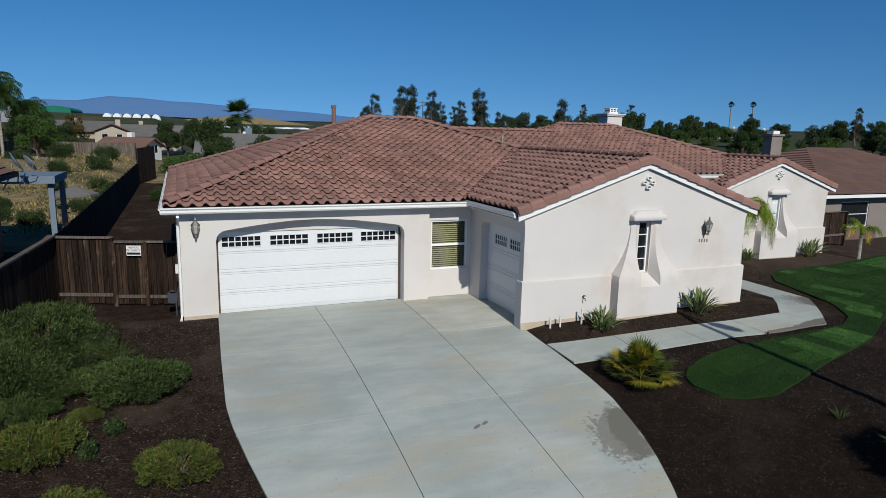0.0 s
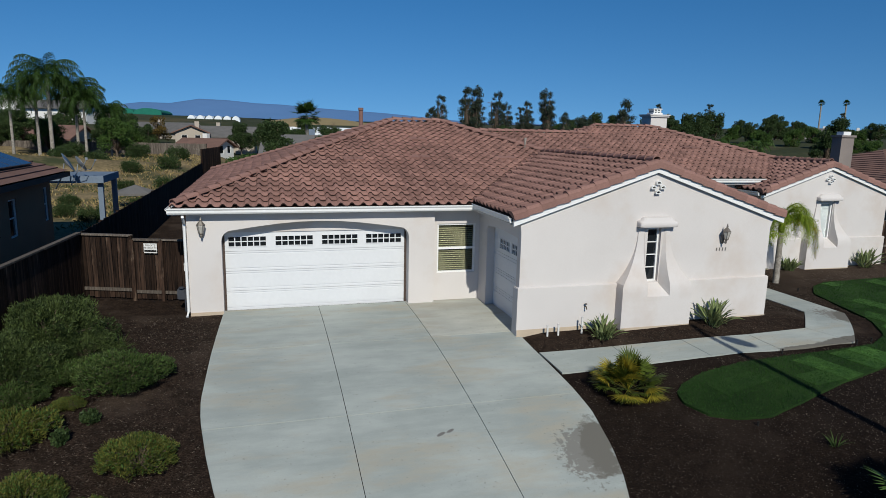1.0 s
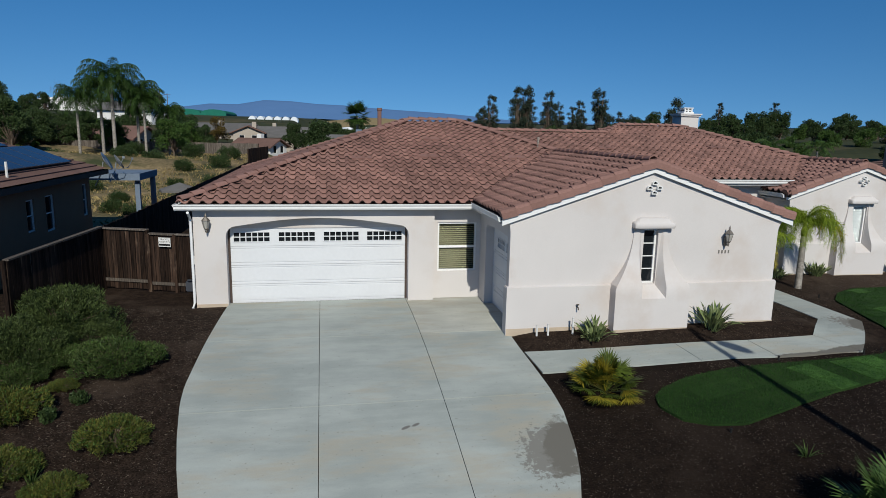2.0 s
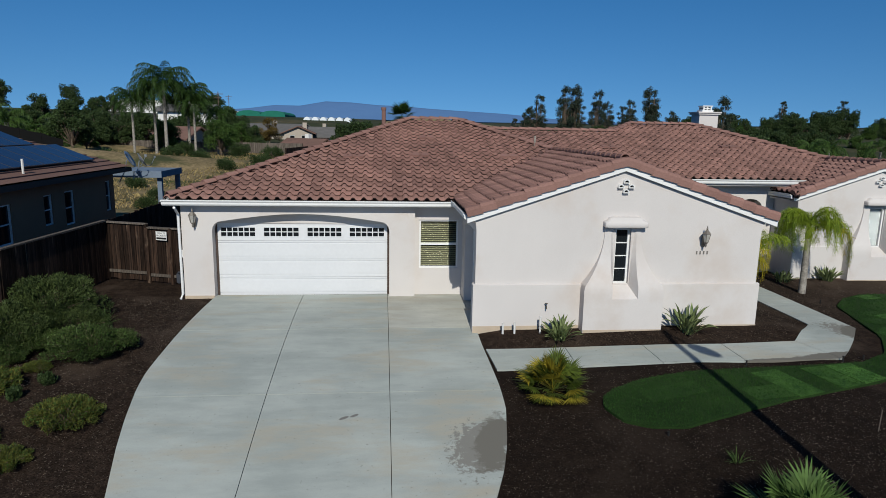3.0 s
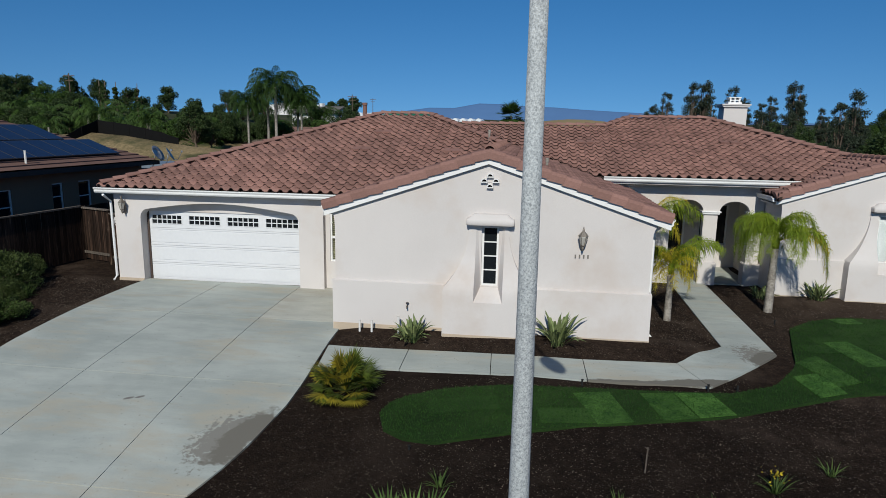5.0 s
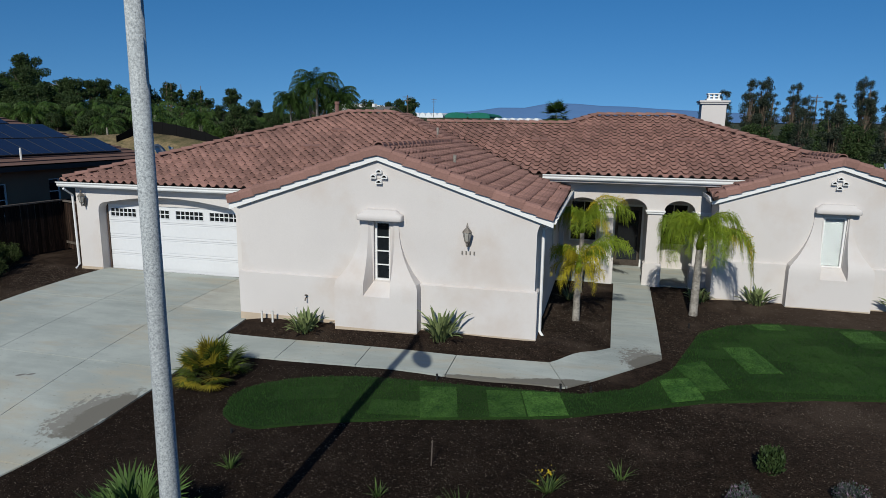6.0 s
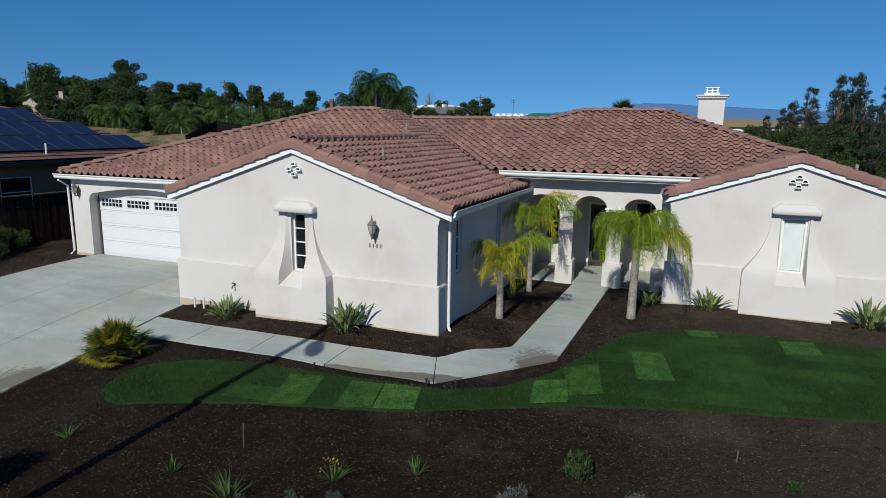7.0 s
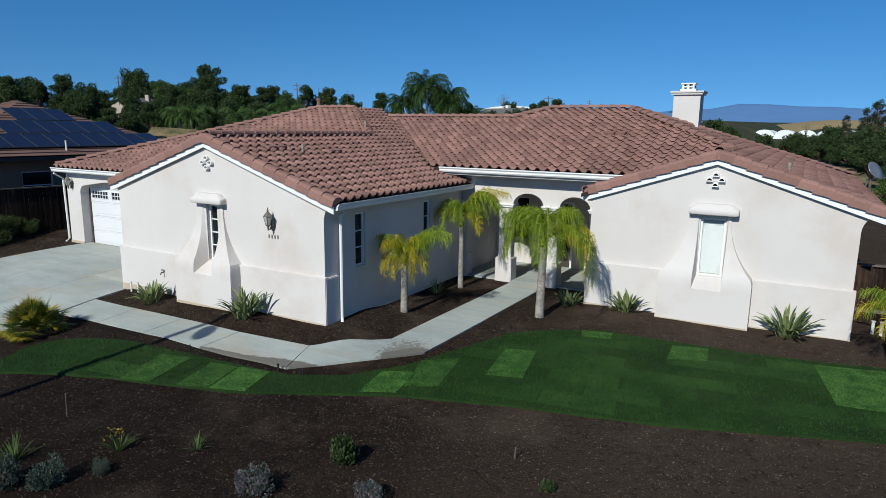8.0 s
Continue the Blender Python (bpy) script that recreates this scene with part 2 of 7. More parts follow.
# black fittings, and painted shade behind the blind and in the vents
DARK = mat("black_and_recess_shade", (0.02, 0.02, 0.02), None, 0.9, 10, 1, 0)
SCREEN = mat("screen_fabric", (0.007, 0.0065, 0.0065), (0.005, 0.005, 0.005), 0.9, 10, 1, 0)
BRONZE = mat("bronze", (0.06, 0.05, 0.04), (0.11, 0.09, 0.075), 0.55, 60, 8, 0.2, metal=0.6)
PEWTER = mat("pewter", (0.24, 0.215, 0.185), (0.12, 0.10, 0.085), 0.5, 60, 8, 0.3, metal=0.35, spec=0.4)
LANTERNGLASS = mat("frosted_glass", (0.42, 0.40, 0.36), (0.3, 0.28, 0.25), 0.3, 30, 5, 0)
NUMERAL = mat("numeral", (0.22, 0.20, 0.18), None, 0.6, 30, 5, 0, metal=0.3)
WOOD = wood_mat("weathered_wood", (0.011, 0.0078, 0.0065), (0.05, 0.029, 0.02), (0.125, 0.085, 0.06), 0.45)
WOODGREY = wood_mat("grey_wood", (0.07, 0.056, 0.048), (0.16, 0.135, 0.112), (0.22, 0.195, 0.165), 0.2)
PIPEWHITE = mat("white_plastic", (0.7, 0.69, 0.66), (0.6, 0.58, 0.55), 0.5, 20, 3, 0)
POLE = mat("speckled_pole", (0.52, 0.54, 0.54), (0.2, 0.213, 0.22), 0.75, 75, 42, 0.2)
BARK = mat("bark", (0.16, 0.12, 0.09), (0.08, 0.06, 0.045), 0.95, 14, 2, 0.6, depth=0.03)
PALMBARK = mat("palm_bark", (0.36, 0.33, 0.29), (0.15, 0.13, 0.11), 0.95, 16, 5, 0.6, depth=0.02)
SOLAR = mat("solar_glass", (0.016, 0.016, 0.034), (0.011, 0.011, 0.026), 0.2, 2, 0.6, 0, spec=0.5)
SOLARFRAME = mat("solar_frame", (0.075, 0.08, 0.095), None, 0.4, 10, 2, 0, metal=0.3)
NSTUCCO = mat("grey_stucco", (0.235, 0.2, 0.18), (0.19, 0.165, 0.15), 0.92, 50, 1, 0.3)
BROWNSTUCCO = mat("brown_stucco", (0.30, 0.18, 0.11), (0.25, 0.15, 0.095), 0.92, 50, 1, 0.3)
NTILE = mat("flat_tile", (0.205, 0.118, 0.094), (0.125, 0.078, 0.064), 0.9, 20, 0.8, 0.3, spread=0.25)
BROWNTRIM = mat("brown_trim", (0.085, 0.06, 0.05), (0.06, 0.043, 0.036), 0.7, 15, 2, 0.1)
GREYTILE = mat("grey_tile", (0.16, 0.15, 0.145), (0.11, 0.105, 0.10), 0.9, 20, 0.8, 0.3, spread=0.15)
BRICKSTONE = mat("brick_veneer", (0.20, 0.12, 0.10), (0.14, 0.09, 0.075), 0.9, 20, 2, 0.4, spread=0.25)
METAL = mat("grey_metal", (0.35, 0.36, 0.38), (0.28, 0.29, 0.3), 0.4, 30, 4, 0.05, metal=0.7)
BLUEGREY = mat("blue_grey_paint", (0.16, 0.2, 0.26), (0.13, 0.165, 0.21), 0.6, 15, 2, 0.05)
SCRUB = mat("scrub", (0.05, 0.055, 0.025), (0.03, 0.035, 0.016), 1.0, 0.8, 0.05, 0, stain=(0.12, 0.09, 0.05), stain_at=0.62)
SOIL = mat("dry_soil", (0.28, 0.205, 0.11), (0.10, 0.08, 0.04), 0.95, 4.0, 0.3, 0.5, stain=(0.05, 0.056, 0.024), stain_at=0.53, depth=0.1)
WHITEWALL = mat("white_wall", (0.72, 0.71, 0.68), (0.64, 0.62, 0.6), 0.85, 20, 1, 0.1)
LEAF_OAK = leaf_mat("oak_leaf", (0.058, 0.088, 0.030), (0.028, 0.048, 0.017))
LEAF_BRIGHT = leaf_mat("bright_leaf", (0.075, 0.13, 0.03), (0.04, 0.075, 0.018))
LEAF_RUST = leaf_mat("rusty_leaf", (0.16, 0.105, 0.03), (0.07, 0.055, 0.018))
STRAW = leaf_mat("dry_grass", (0.36, 0.27, 0.12), (0.2, 0.15, 0.065), 0.2, 0.7)
LEAF_EUC = leaf_mat("eucalyptus_leaf", (0.055, 0.07, 0.045), (0.03, 0.042, 0.028))
LEAF_PALM = leaf_mat("palm_leaf", (0.045, 0.085, 0.018), (0.025, 0.05, 0.012))
FROND = leaf_mat("fresh_frond", (0.27, 0.33, 0.03), (0.13, 0.20, 0.02), 0.35)
FRONDYELLOW = leaf_mat("yellow_frond", (0.52, 0.40, 0.035), (0.40, 0.36, 0.03), 0.35)
AGAVE = leaf_mat("sword_leaf", (0.24, 0.275, 0.12), (0.075, 0.11, 0.038), 0.15, 0.4)
CYCAD = leaf_mat("cycad_leaf", (0.10, 0.13, 0.02), (0.05, 0.075, 0.014), 0.2)
CYCADYELLOW = leaf_mat("yellowed_leaf", (0.34, 0.27, 0.03), (0.22, 0.19, 0.025), 0.2)
SHRUB = leaf_mat("shrub_leaf", (0.088, 0.118, 0.036), (0.02, 0.033, 0.0125))
STRAP = leaf_mat("strap_leaf", (0.085, 0.13, 0.035), (0.03, 0.055, 0.016), 0.2)
LEAF_FAN = leaf_mat("fan_leaf", (0.10, 0.165, 0.045), (0.05, 0.09, 0.026))
SHRUBYELLOW = leaf_mat("yellowish_shrub_leaf", (0.155, 0.15, 0.032), (0.042, 0.056, 0.015))
SAGE = leaf_mat("sage_leaf", (0.085, 0.112, 0.086), (0.045, 0.064, 0.05))
PETAL = leaf_mat("mauve_petal", (0.25, 0.18, 0.24), (0.18, 0.13, 0.17))
PETALYELLOW = leaf_mat("yellow_petal", (0.55, 0.42, 0.03), (0.45, 0.33, 0.03))


# ---------------------------------------------------------------- tools
def mesh_from(name, verts, faces, material, parent=None, label="", smooth=False):
    me = bpy.data.meshes.new(name)
    me.from_pydata([tuple(v) for v in verts], [], [tuple(f) for f in faces])
    me.materials.append(material)
    if smooth:
        me.shade_smooth()
    ob = new(name, me)
    ob.parent = parent
    return tagged(ob, label)


def part(name, bm, material, parent=None, label="", smooth=False, bevel=0.0):
    """Link a bmesh as one mesh object under a thing or a part."""
    if bevel:
        bmesh.ops.remove_doubles(bm, verts=bm.verts, dist=1e-5)
        sharp = [e for e in bm.edges if len(e.link_faces) == 2 and e.calc_face_angle(0) > 0.6]
        bmesh.ops.bevel(bm, geom=sharp, offset=bevel, segments=2, affect="EDGES", clamp_overlap=True)
    bmesh.ops.recalc_face_normals(bm, faces=bm.faces)
    me = bpy.data.meshes.new(name)
    bm.to_mesh(me)
    bm.free()
    me.materials.append(material)
    if smooth:
        me.shade_smooth()
    ob = new(name, me)
    ob.parent = parent
    return tagged(ob, label)


def thing(name, label, category, group="", kind="", at=None):
    ob = tagged(new(name), label, category, group, kind)
    if at is not None:
        ob.matrix_basis = at
    return ob


def box(bm, x0, x1, y0, y1, z0, z1, m=None):
    vs = [bm.verts.new((x, y, z)) for z in (z0, z1) for x, y in ((x0, y0), (x1, y0), (x1, y1), (x0, y1))]
    for f in ((0, 3, 2, 1), (4, 5, 6, 7), (0, 1, 5, 4), (1, 2, 6, 5), (2, 3, 7, 6), (3, 0, 4, 7)):
        bm.faces.new([vs[i] for i in f])
    if m is not None:
        bmesh.ops.transform(bm, matrix=m, verts=vs)
    return vs


def boxes(*rows, m=None):
    bm = bmesh.new()
    for r in rows:
        box(bm, *r, m=m)
    return bm


def tube(bm, pts, radii, seg=8, cap=True):
    """A round tube along points, with a radius at each."""
    rings = []
    for i, p in enumerate(pts):
        p = Vector(p)
        d = (Vector(pts[min(i + 1, len(pts) - 1)]) - Vector(pts[max(i - 1, 0)])).normalized()
        side = d.cross(Vector((0.31, 0.17, 0.93)))
        side = (side if side.length > 0.05 else d.cross(Vector((1, 0, 0)))).normalized()
        up = side.cross(d)
        r = radii[i] if hasattr(radii, "__len__") else radii
        rings.append([bm.verts.new(p + (side * math.cos(a) + up * math.sin(a)) * r) for a in (2 * math.pi * k / seg for k in range(seg))])
    for a, b in zip(rings, rings[1:]):
        for k in range(seg):
            bm.faces.new((a[k], a[(k + 1) % seg], b[(k + 1) % seg], b[k]))
    if cap:
        bm.faces.new(rings[0]), bm.faces.new(rings[-1])
    return bm


def lathe(bm, profile, seg=8, at=(0, 0, 0)):
    """A turned shape from rows of radius, height."""
    rings = [[bm.verts.new((at[0] + r * math.cos(2 * math.pi * k / seg), at[1] + r * math.sin(2 * math.pi * k / seg), at[2] + z)) for k in range(seg)] for r, z in profile]
    for a, b in zip(rings, rings[1:]):
        for k in range(seg):
            bm.faces.new((a[k], a[(k + 1) % seg], b[(k + 1) % seg], b[k]))
    bm.faces.new(rings[0]), bm.faces.new(rings[-1])
    return bm


def plate(outer, holes=(), thick=0.2, m=None, bm=None):
    """An upright plate from an outline in x, z with holes cut through; its front lies at y 0 and it reaches back by thick."""
    bm = bm or bmesh.new()
    edges = []
    for loop in (outer, *holes):
        vs = [bm.verts.new((x, 0, z)) for x, z in loop]
        edges += [bm.edges.new((vs[i], vs[(i + 1) % len(vs)])) for i in range(len(vs))]
    res = bmesh.ops.triangle_fill(bm, use_beauty=True, use_dissolve=False, edges=edges, normal=(0, -1, 0))
    faces = [g for g in res["geom"] if isinstance(g, bmesh.types.BMFace)]
    ext = bmesh.ops.extrude_face_region(bm, geom=faces, use_keep_orig=True)
    bmesh.ops.translate(bm, verts=[g for g in ext["geom"] if isinstance(g, bmesh.types.BMVert)], vec=(0, thick, 0))
    if m is not None:
        bmesh.ops.transform(bm, matrix=m, verts=bm.verts)
    return bm


def rect(x0, x1, z0, z1):
    return [(x0, z0), (x1, z0), (x1, z1), (x0, z1)]


def arch(x0, x1, z0, spring, top, n=14):
    """An opening with upright sides and a rounded head."""
    c, r = (x0 + x1) / 2, (x1 - x0) / 2
    return [(x0, z0), (x1, z0)] + [(c + r * math.cos(math.pi * k / n), spring + (top - spring) * math.sin(math.pi * k / n)) for k in range(n + 1)]


def flat_arch(x0, x1, z0, corner, top, n=8, r=0.28):
    """An opening with a shallow bow for its head and rounded shoulders."""
    pts = [(x0, z0), (x1, z0)]
    for k in range(5):
        a = math.pi / 2 * k / 4
        pts.append((x1 - r + r * math.cos(a), corner - r + r * math.sin(a)))
    for k in range(1, n):
        u = k / n
        pts.append((x1 - r + (x0 - x1 + 2 * r) * u, corner + (top - corner) * math.sin(math.pi * u)))
    for k in range(5):
        a = math.pi / 2 + math.pi / 2 * k / 4
        pts.append((x0 + r + r * math.cos(a), corner - r + r * math.sin(a)))
    return pts


def smooth_step(a, b, v):
    u = min(1.0, max(0.0, (v - a) / (b - a)))
    return u * u * (3 - 2 * u)


def ground_z(x, y):
    """The lie of the land: level at the house, falling to the street along the drive, rising far behind."""
    q = max(0.0, 17 - y)
    left = -0.06 - 0.0113 * min(q, 8) ** 2 - 0.18 * min(max(0, q - 8), 10)
    right = -0.13 - 0.03 * max(0.0, min(13 - y, 9)) - 0.16 * min(max(0.0, 3.5 - y), 8)
    z = left + (right - left) * smooth_step(8, 13, x)
    z += -0.95 * smooth_step(28, 38, x) * smooth_step(-10, 20, y)
    z += 0.11 * smooth_step(12.75, 13.5, y) * smooth_step(8.2, 8.6, x) * (1 - smooth_step(16.3, 17.1, x)) * (1 - smooth_step(15.2, 16.5, y))
    z += 0.09 * smooth_step(17.7, 18.9, y) * smooth_step(19.6, 20.4, x) * (1 - smooth_step(26.3, 27.5, x))
    z += 1.5 * smooth_step(46, 74, y) * smooth_step(-2, -6, x) * smooth_step(-60, -40, x)
    d = math.hypot(x - 8, y - 5)
    dale = smooth_step(-60, -35, x) * (1 - smooth_step(20, 38, x))
    rise = smooth_step(62, 190, d) + (smooth_step(128, 212, d) * 1.15 - smooth_step(62, 190, d)) * dale
    rise *= 1 - 0.62 * smooth_step(4, 16, x) * dale
    z += 5.5 * rise * smooth_step(20, 60, y) + 0.012 * max(0, d - 190)
    z += 3.0 * smooth_step(30, 90, -x) * smooth_step(10, 50, y)
    return z

# ---------------------------------------------------------------- ground
def axis(lo, hi, a, b, step):
    """Grid lines: even steps between a and b, growing outwards."""
    v = list(np.arange(a, b + step / 2, step))
    s, x = step, b
    while x < hi:
        s *= 1.22
        x = min(hi, x + s)
        v.append(x)
    s, x = step, a
    while x > lo:
        s *= 1.22
        x = max(lo, x - s)
        v.insert(0, x)
    return v


gx, gy = axis(-4000, 4000, -6, 30, 0.3), axis(-300, 4300, 4, 22, 0.3)
gv = [(x, y, ground_z(x, y) + (noise.noise((x * 1.7, y * 1.7, 0)) * 0.018 + noise.noise((x * 0.5, y * 0.5, 3)) * 0.02 if -8 < x < 32 and 2 < y < 40 else 0)) for y in gy for x in gx]
w = len(gx)
gf = [(j * w + i, j * w + i + 1, (j + 1) * w + i + 1, (j + 1) * w + i) for j in range(len(gy) - 1) for i in range(w - 1)]
ground = tagged(mesh_from("ground", gv, gf, MULCH, smooth=True), "dark brown bark mulch and bare earth running out to dry land", "ground", kind="structure")
ground.data.materials.append(SOIL)
ground.data.materials.append(SCRUB)
for poly in ground.data.polygons:
    c = poly.center
    if c.y > 62 or (c.y > 48 and c.x > 9) or c.x > 46 or (c.x < -4 and c.y > 29) or c.x < -16:
        poly.material_index = 2 if math.hypot(c.x - 8, c.y) > 105 or c.x > 46 or c.x < -45 else 1


def patch(name, xy, nu, nv, material, parent, raise_by=0.035, drop=0.16, label=""):
    """A thin slab that lies on the ground: xy(u, v) gives its outline, u and v from 0 to 1."""
    top = []
    for j in range(nv + 1):
        for i in range(nu + 1):
            x, y = xy(i / nu, j / nv)
            top.append((x, y, ground_z(x, y) + raise_by))
    n = len(top)
    k = nu + 1
    faces = [(j * k + i, j * k + i + 1, (j + 1) * k + i + 1, (j + 1) * k + i) for j in range(nv) for i in range(nu)]
    rim = [i for i in range(k)] + [j * k + nu for j in range(1, nv + 1)] + [nv * k + i for i in range(nu - 1, -1, -1)] + [j * k for j in range(nv - 1, 0, -1)]
    verts = top + [(top[i][0], top[i][1], top[i][2] - drop) for i in rim]
    for a in range(len(rim)):
        b = (a + 1) % len(rim)
        faces.append((rim[a], n + a, n + b, rim[b]))
    return mesh_from(name, verts, faces, material, parent, label)


def lerp_rows(rows, v):
    """Straight interpolation in a table of (key, value), keys falling or rising."""
    rows = sorted(rows)
    if v <= rows[0][0]:
        return rows[0][1]
    for (a, p), (b, q) in zip(rows, rows[1:]):
        if v <= b:
            s = (v - a) / (b - a)
            return p + (q - p) * s
    return rows[-1][1]


drive = thing("driveway", "pale grey broom-finished concrete driveway with control joints and a damp patch", "driveway", kind="structure")
LEFT = [(17.3, 0.79), (14, 0.66), (11.9, 0.61), (11.2, 0.66), (10.1, 0.83), (9.24, 1.0), (7.8, 1.34), (5, 2.1), (2, 2.8), (-6, 3.6)]
RIGHT = [(17.3, 8.36), (14.14, 8.36), (14.0, 8.12), (13, 8.12), (11, 8.2), (10.2, 8.18), (9.1, 8.0), (8.4, 7.82), (7.6, 7.52), (6.5, 7.0), (5, 6.3), (2, 5.4), (-6, 5.0)]
cuts_y = [17.26, 14.15, 10.87, 7.6, 4.3, 1.0, -6]
for j in range(len(cuts_y) - 1):
    ya, yb = cuts_y[j] - 0.011, cuts_y[j + 1] + 0.011
    for c in range(3):
        def xy(u, v, c=c, ya=ya, yb=yb):
            y = ya + (yb - ya) * v
            lo, hi = lerp_rows(LEFT, y), lerp_rows(RIGHT, y)
            m1, m2 = 3.33, 5.85
            if y < 5:
                m1, m2 = lo + (hi - lo) * 0.36, lo + (hi - lo) * 0.68
            a, b = ((lo, m1 - 0.006), (m1 + 0.006, m2 - 0.006), (m2 + 0.006, hi))[c]
            return a + (b - a) * u, y
        patch("slab", xy, 6, 14, CONCRETEPALE if (j, c) == (0, 2) else CONCRETE, drive)

walkway = thing("footpath", "pale concrete garden path with damp edges, turning towards the porch", "path", kind="structure")
INNER = [(8.17, 12.78), (10.1, 12.70), (12.0, 12.61), (14.0, 12.58), (16.0, 12.70), (17.27, 14.0), (17.3, 16.2), (17.34, 18.4), (17.38, 20.55)]
OUTER = [(8.26, 11.72), (10.1, 11.66), (12.05, 11.53), (14.02, 11.48), (16.42, 11.54), (18.36, 13.62), (18.42, 16.2), (18.46, 18.4), (18.5, 20.55)]
for i in range(len(INNER) - 1):
    a0, a1, b0, b1 = (Vector(p) for p in (INNER[i], INNER[i + 1], OUTER[i], OUTER[i + 1]))
    def xy(u, v, a0=a0, a1=a1, b0=b0, b1=b1, i=i):
        u = 0.004 + 0.992 * u
        p, q = a0.lerp(a1, u), b0.lerp(b1, u)
        if i == 4:
            q = q + Vector((0.42, -0.42)) * (math.sin(math.pi * u) * 0.1)
        r = p.lerp(q, v)
        return r.x, r.y
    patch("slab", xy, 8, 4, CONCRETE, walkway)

LAWN_FRONT = [(10.12, 9.85), (10.3, 9.35), (10.75, 8.98), (11.3, 8.8), (12.2, 8.98), (13.79, 9.51), (16.39, 10.26), (18.96, 11.56), (20.91, 12.2), (23.6, 12.85), (26.33, 13.9), (30, 14.8)]
LAWN_BACK = [(10.12, 9.95), (10.2, 10.25), (10.5, 10.5), (11.2, 10.78), (12.4, 10.98), (15.0, 11.14), (16.7, 11.28), (17.7, 11.8), (18.5, 12.9), (18.9, 14.2), (19.4, 15.75), (20.2, 16.55), (21.2, 17.05), (24.58, 17.2), (26.71, 17.65), (30, 18.4)]


def along(rows, u):
    """A point at the share u of a line's length."""
    seg = [math.dist(a, b) for a, b in zip(rows, rows[1:])]
    d = u * sum(seg)
    for s, a, b in zip(seg, rows, rows[1:]):
        if d <= s:
            k = d / s
            return a[0] + (b[0] - a[0]) * k, a[1] + (b[1] - a[1]) * k
        d -= s
    return rows[-1]


def back_at(x, rows):
    for a, b in zip(rows, rows[1:]):
        if x <= b[0]:
            k = (x - a[0]) / max(1e-6, b[0] - a[0])
            return a[1] + (b[1] - a[1]) * min(1, max(0, k))
    return rows[-1][1]


def lawn_xy(u, v):
    x = 10.12 + (30 - 10.12) * (u ** 1.3)
    a, b = back_at(x, LAWN_FRONT), back_at(x, LAWN_BACK)
    return x, a + (b - a) * v


lawn = thing("lawn", "deep green freshly laid turf lawn with visible sod strips", "lawn", kind="structure")
patch("turf", lawn_xy, 110, 16, GRASS, lawn, 0.045, 0.1)
SODS = [  # corners of the paler strips, in order round each
    ((13.69, 10.78), (14.38, 10.96), (14.68, 9.66), (14.05, 9.46)),
    ((14.96, 10.98), (15.6, 11.08), (15.84, 10.02), (15.22, 9.8)),
    ((15.62, 11.09), (16.32, 11.21), (16.55, 10.22), (15.87, 10.03)),
    ((18.2, 12.32), (18.82, 12.6), (18.97, 11.65), (18.36, 11.36)),
    ((18.58, 13.27), (19.2, 13.68), (19.5, 12.25), (18.95, 11.95)),
    ((19.75, 14.7), (20.38, 14.9), (20.7, 13.35), (20.02, 13.14)),
    ((20.78, 16.8), (21.44, 16.98), (21.53, 16.55), (20.9, 16.36)),
    ((22.8, 16.82), (23.52, 17.02), (23.6, 16.16), (22.87, 15.9)),
    ((25.51, 17.1), (28.5, 17.9), (28.4, 15.45), (25.84, 15.1)),
]
for c in SODS:
    c = [(x, min(max(y, back_at(x, LAWN_FRONT) + 0.015), back_at(x, LAWN_BACK) - 0.015)) for x, y in c]
    patch("light_sod_strip", lambda u, v, c=c: tuple((c[0][i] * (1 - u) + c[1][i] * u) * (1 - v) + (c[3][i] * (1 - u) + c[2][i] * u) * v for i in (0, 1)), 4, 4, SODLIGHT, lawn, 0.058, 0.03, "paler green sod strip")

# the rest of the turf, strip by strip
srnd = random.Random(14)
ct, st = math.cos(radians(9)), math.sin(radians(9))
for row in range(-6, 16):
    for col in range(-2, 17):
        u0, v0 = col * 1.32 + (row % 2) * 0.6 + srnd.uniform(-0.05, 0.05), row * 0.56
        lu, lv = 1.30, 0.55
        cs = [(12.0 + (u0 + a) * ct - (v0 + b) * st, 8.2 + (u0 + a) * st + (v0 + b) * ct) for a, b in ((0, 0), (lu, 0), (lu, lv), (0, lv))]
        if all(10.3 < x < 29.9 and back_at(x, LAWN_FRONT) + 0.03 < y < back_at(x, LAWN_BACK) - 0.03 for x, y in cs) and srnd.random() < 0.8:
            patch("sod_strip", lambda u, v, c=cs: tuple((c[0][i] * (1 - u) + c[1][i] * u) * (1 - v) + (c[3][i] * (1 - u) + c[2][i] * u) * v for i in (0, 1)), 4, 2, GRASS, lawn, 0.049 + srnd.uniform(0, 0.005), 0.02)

# ---------------------------------------------------------------- house: walls
house = thing("house", "single-storey cream stucco house with a brown concrete tile roof", "house")
GABLE_L, GABLE_R, PEAK_X, PEAK_Z, PITCH = 7.78, 15.88, 11.74, 4.25, 0.335
FRONT1, FRONT2, GARAGE_Y = 13.84, 19.15, 17.0


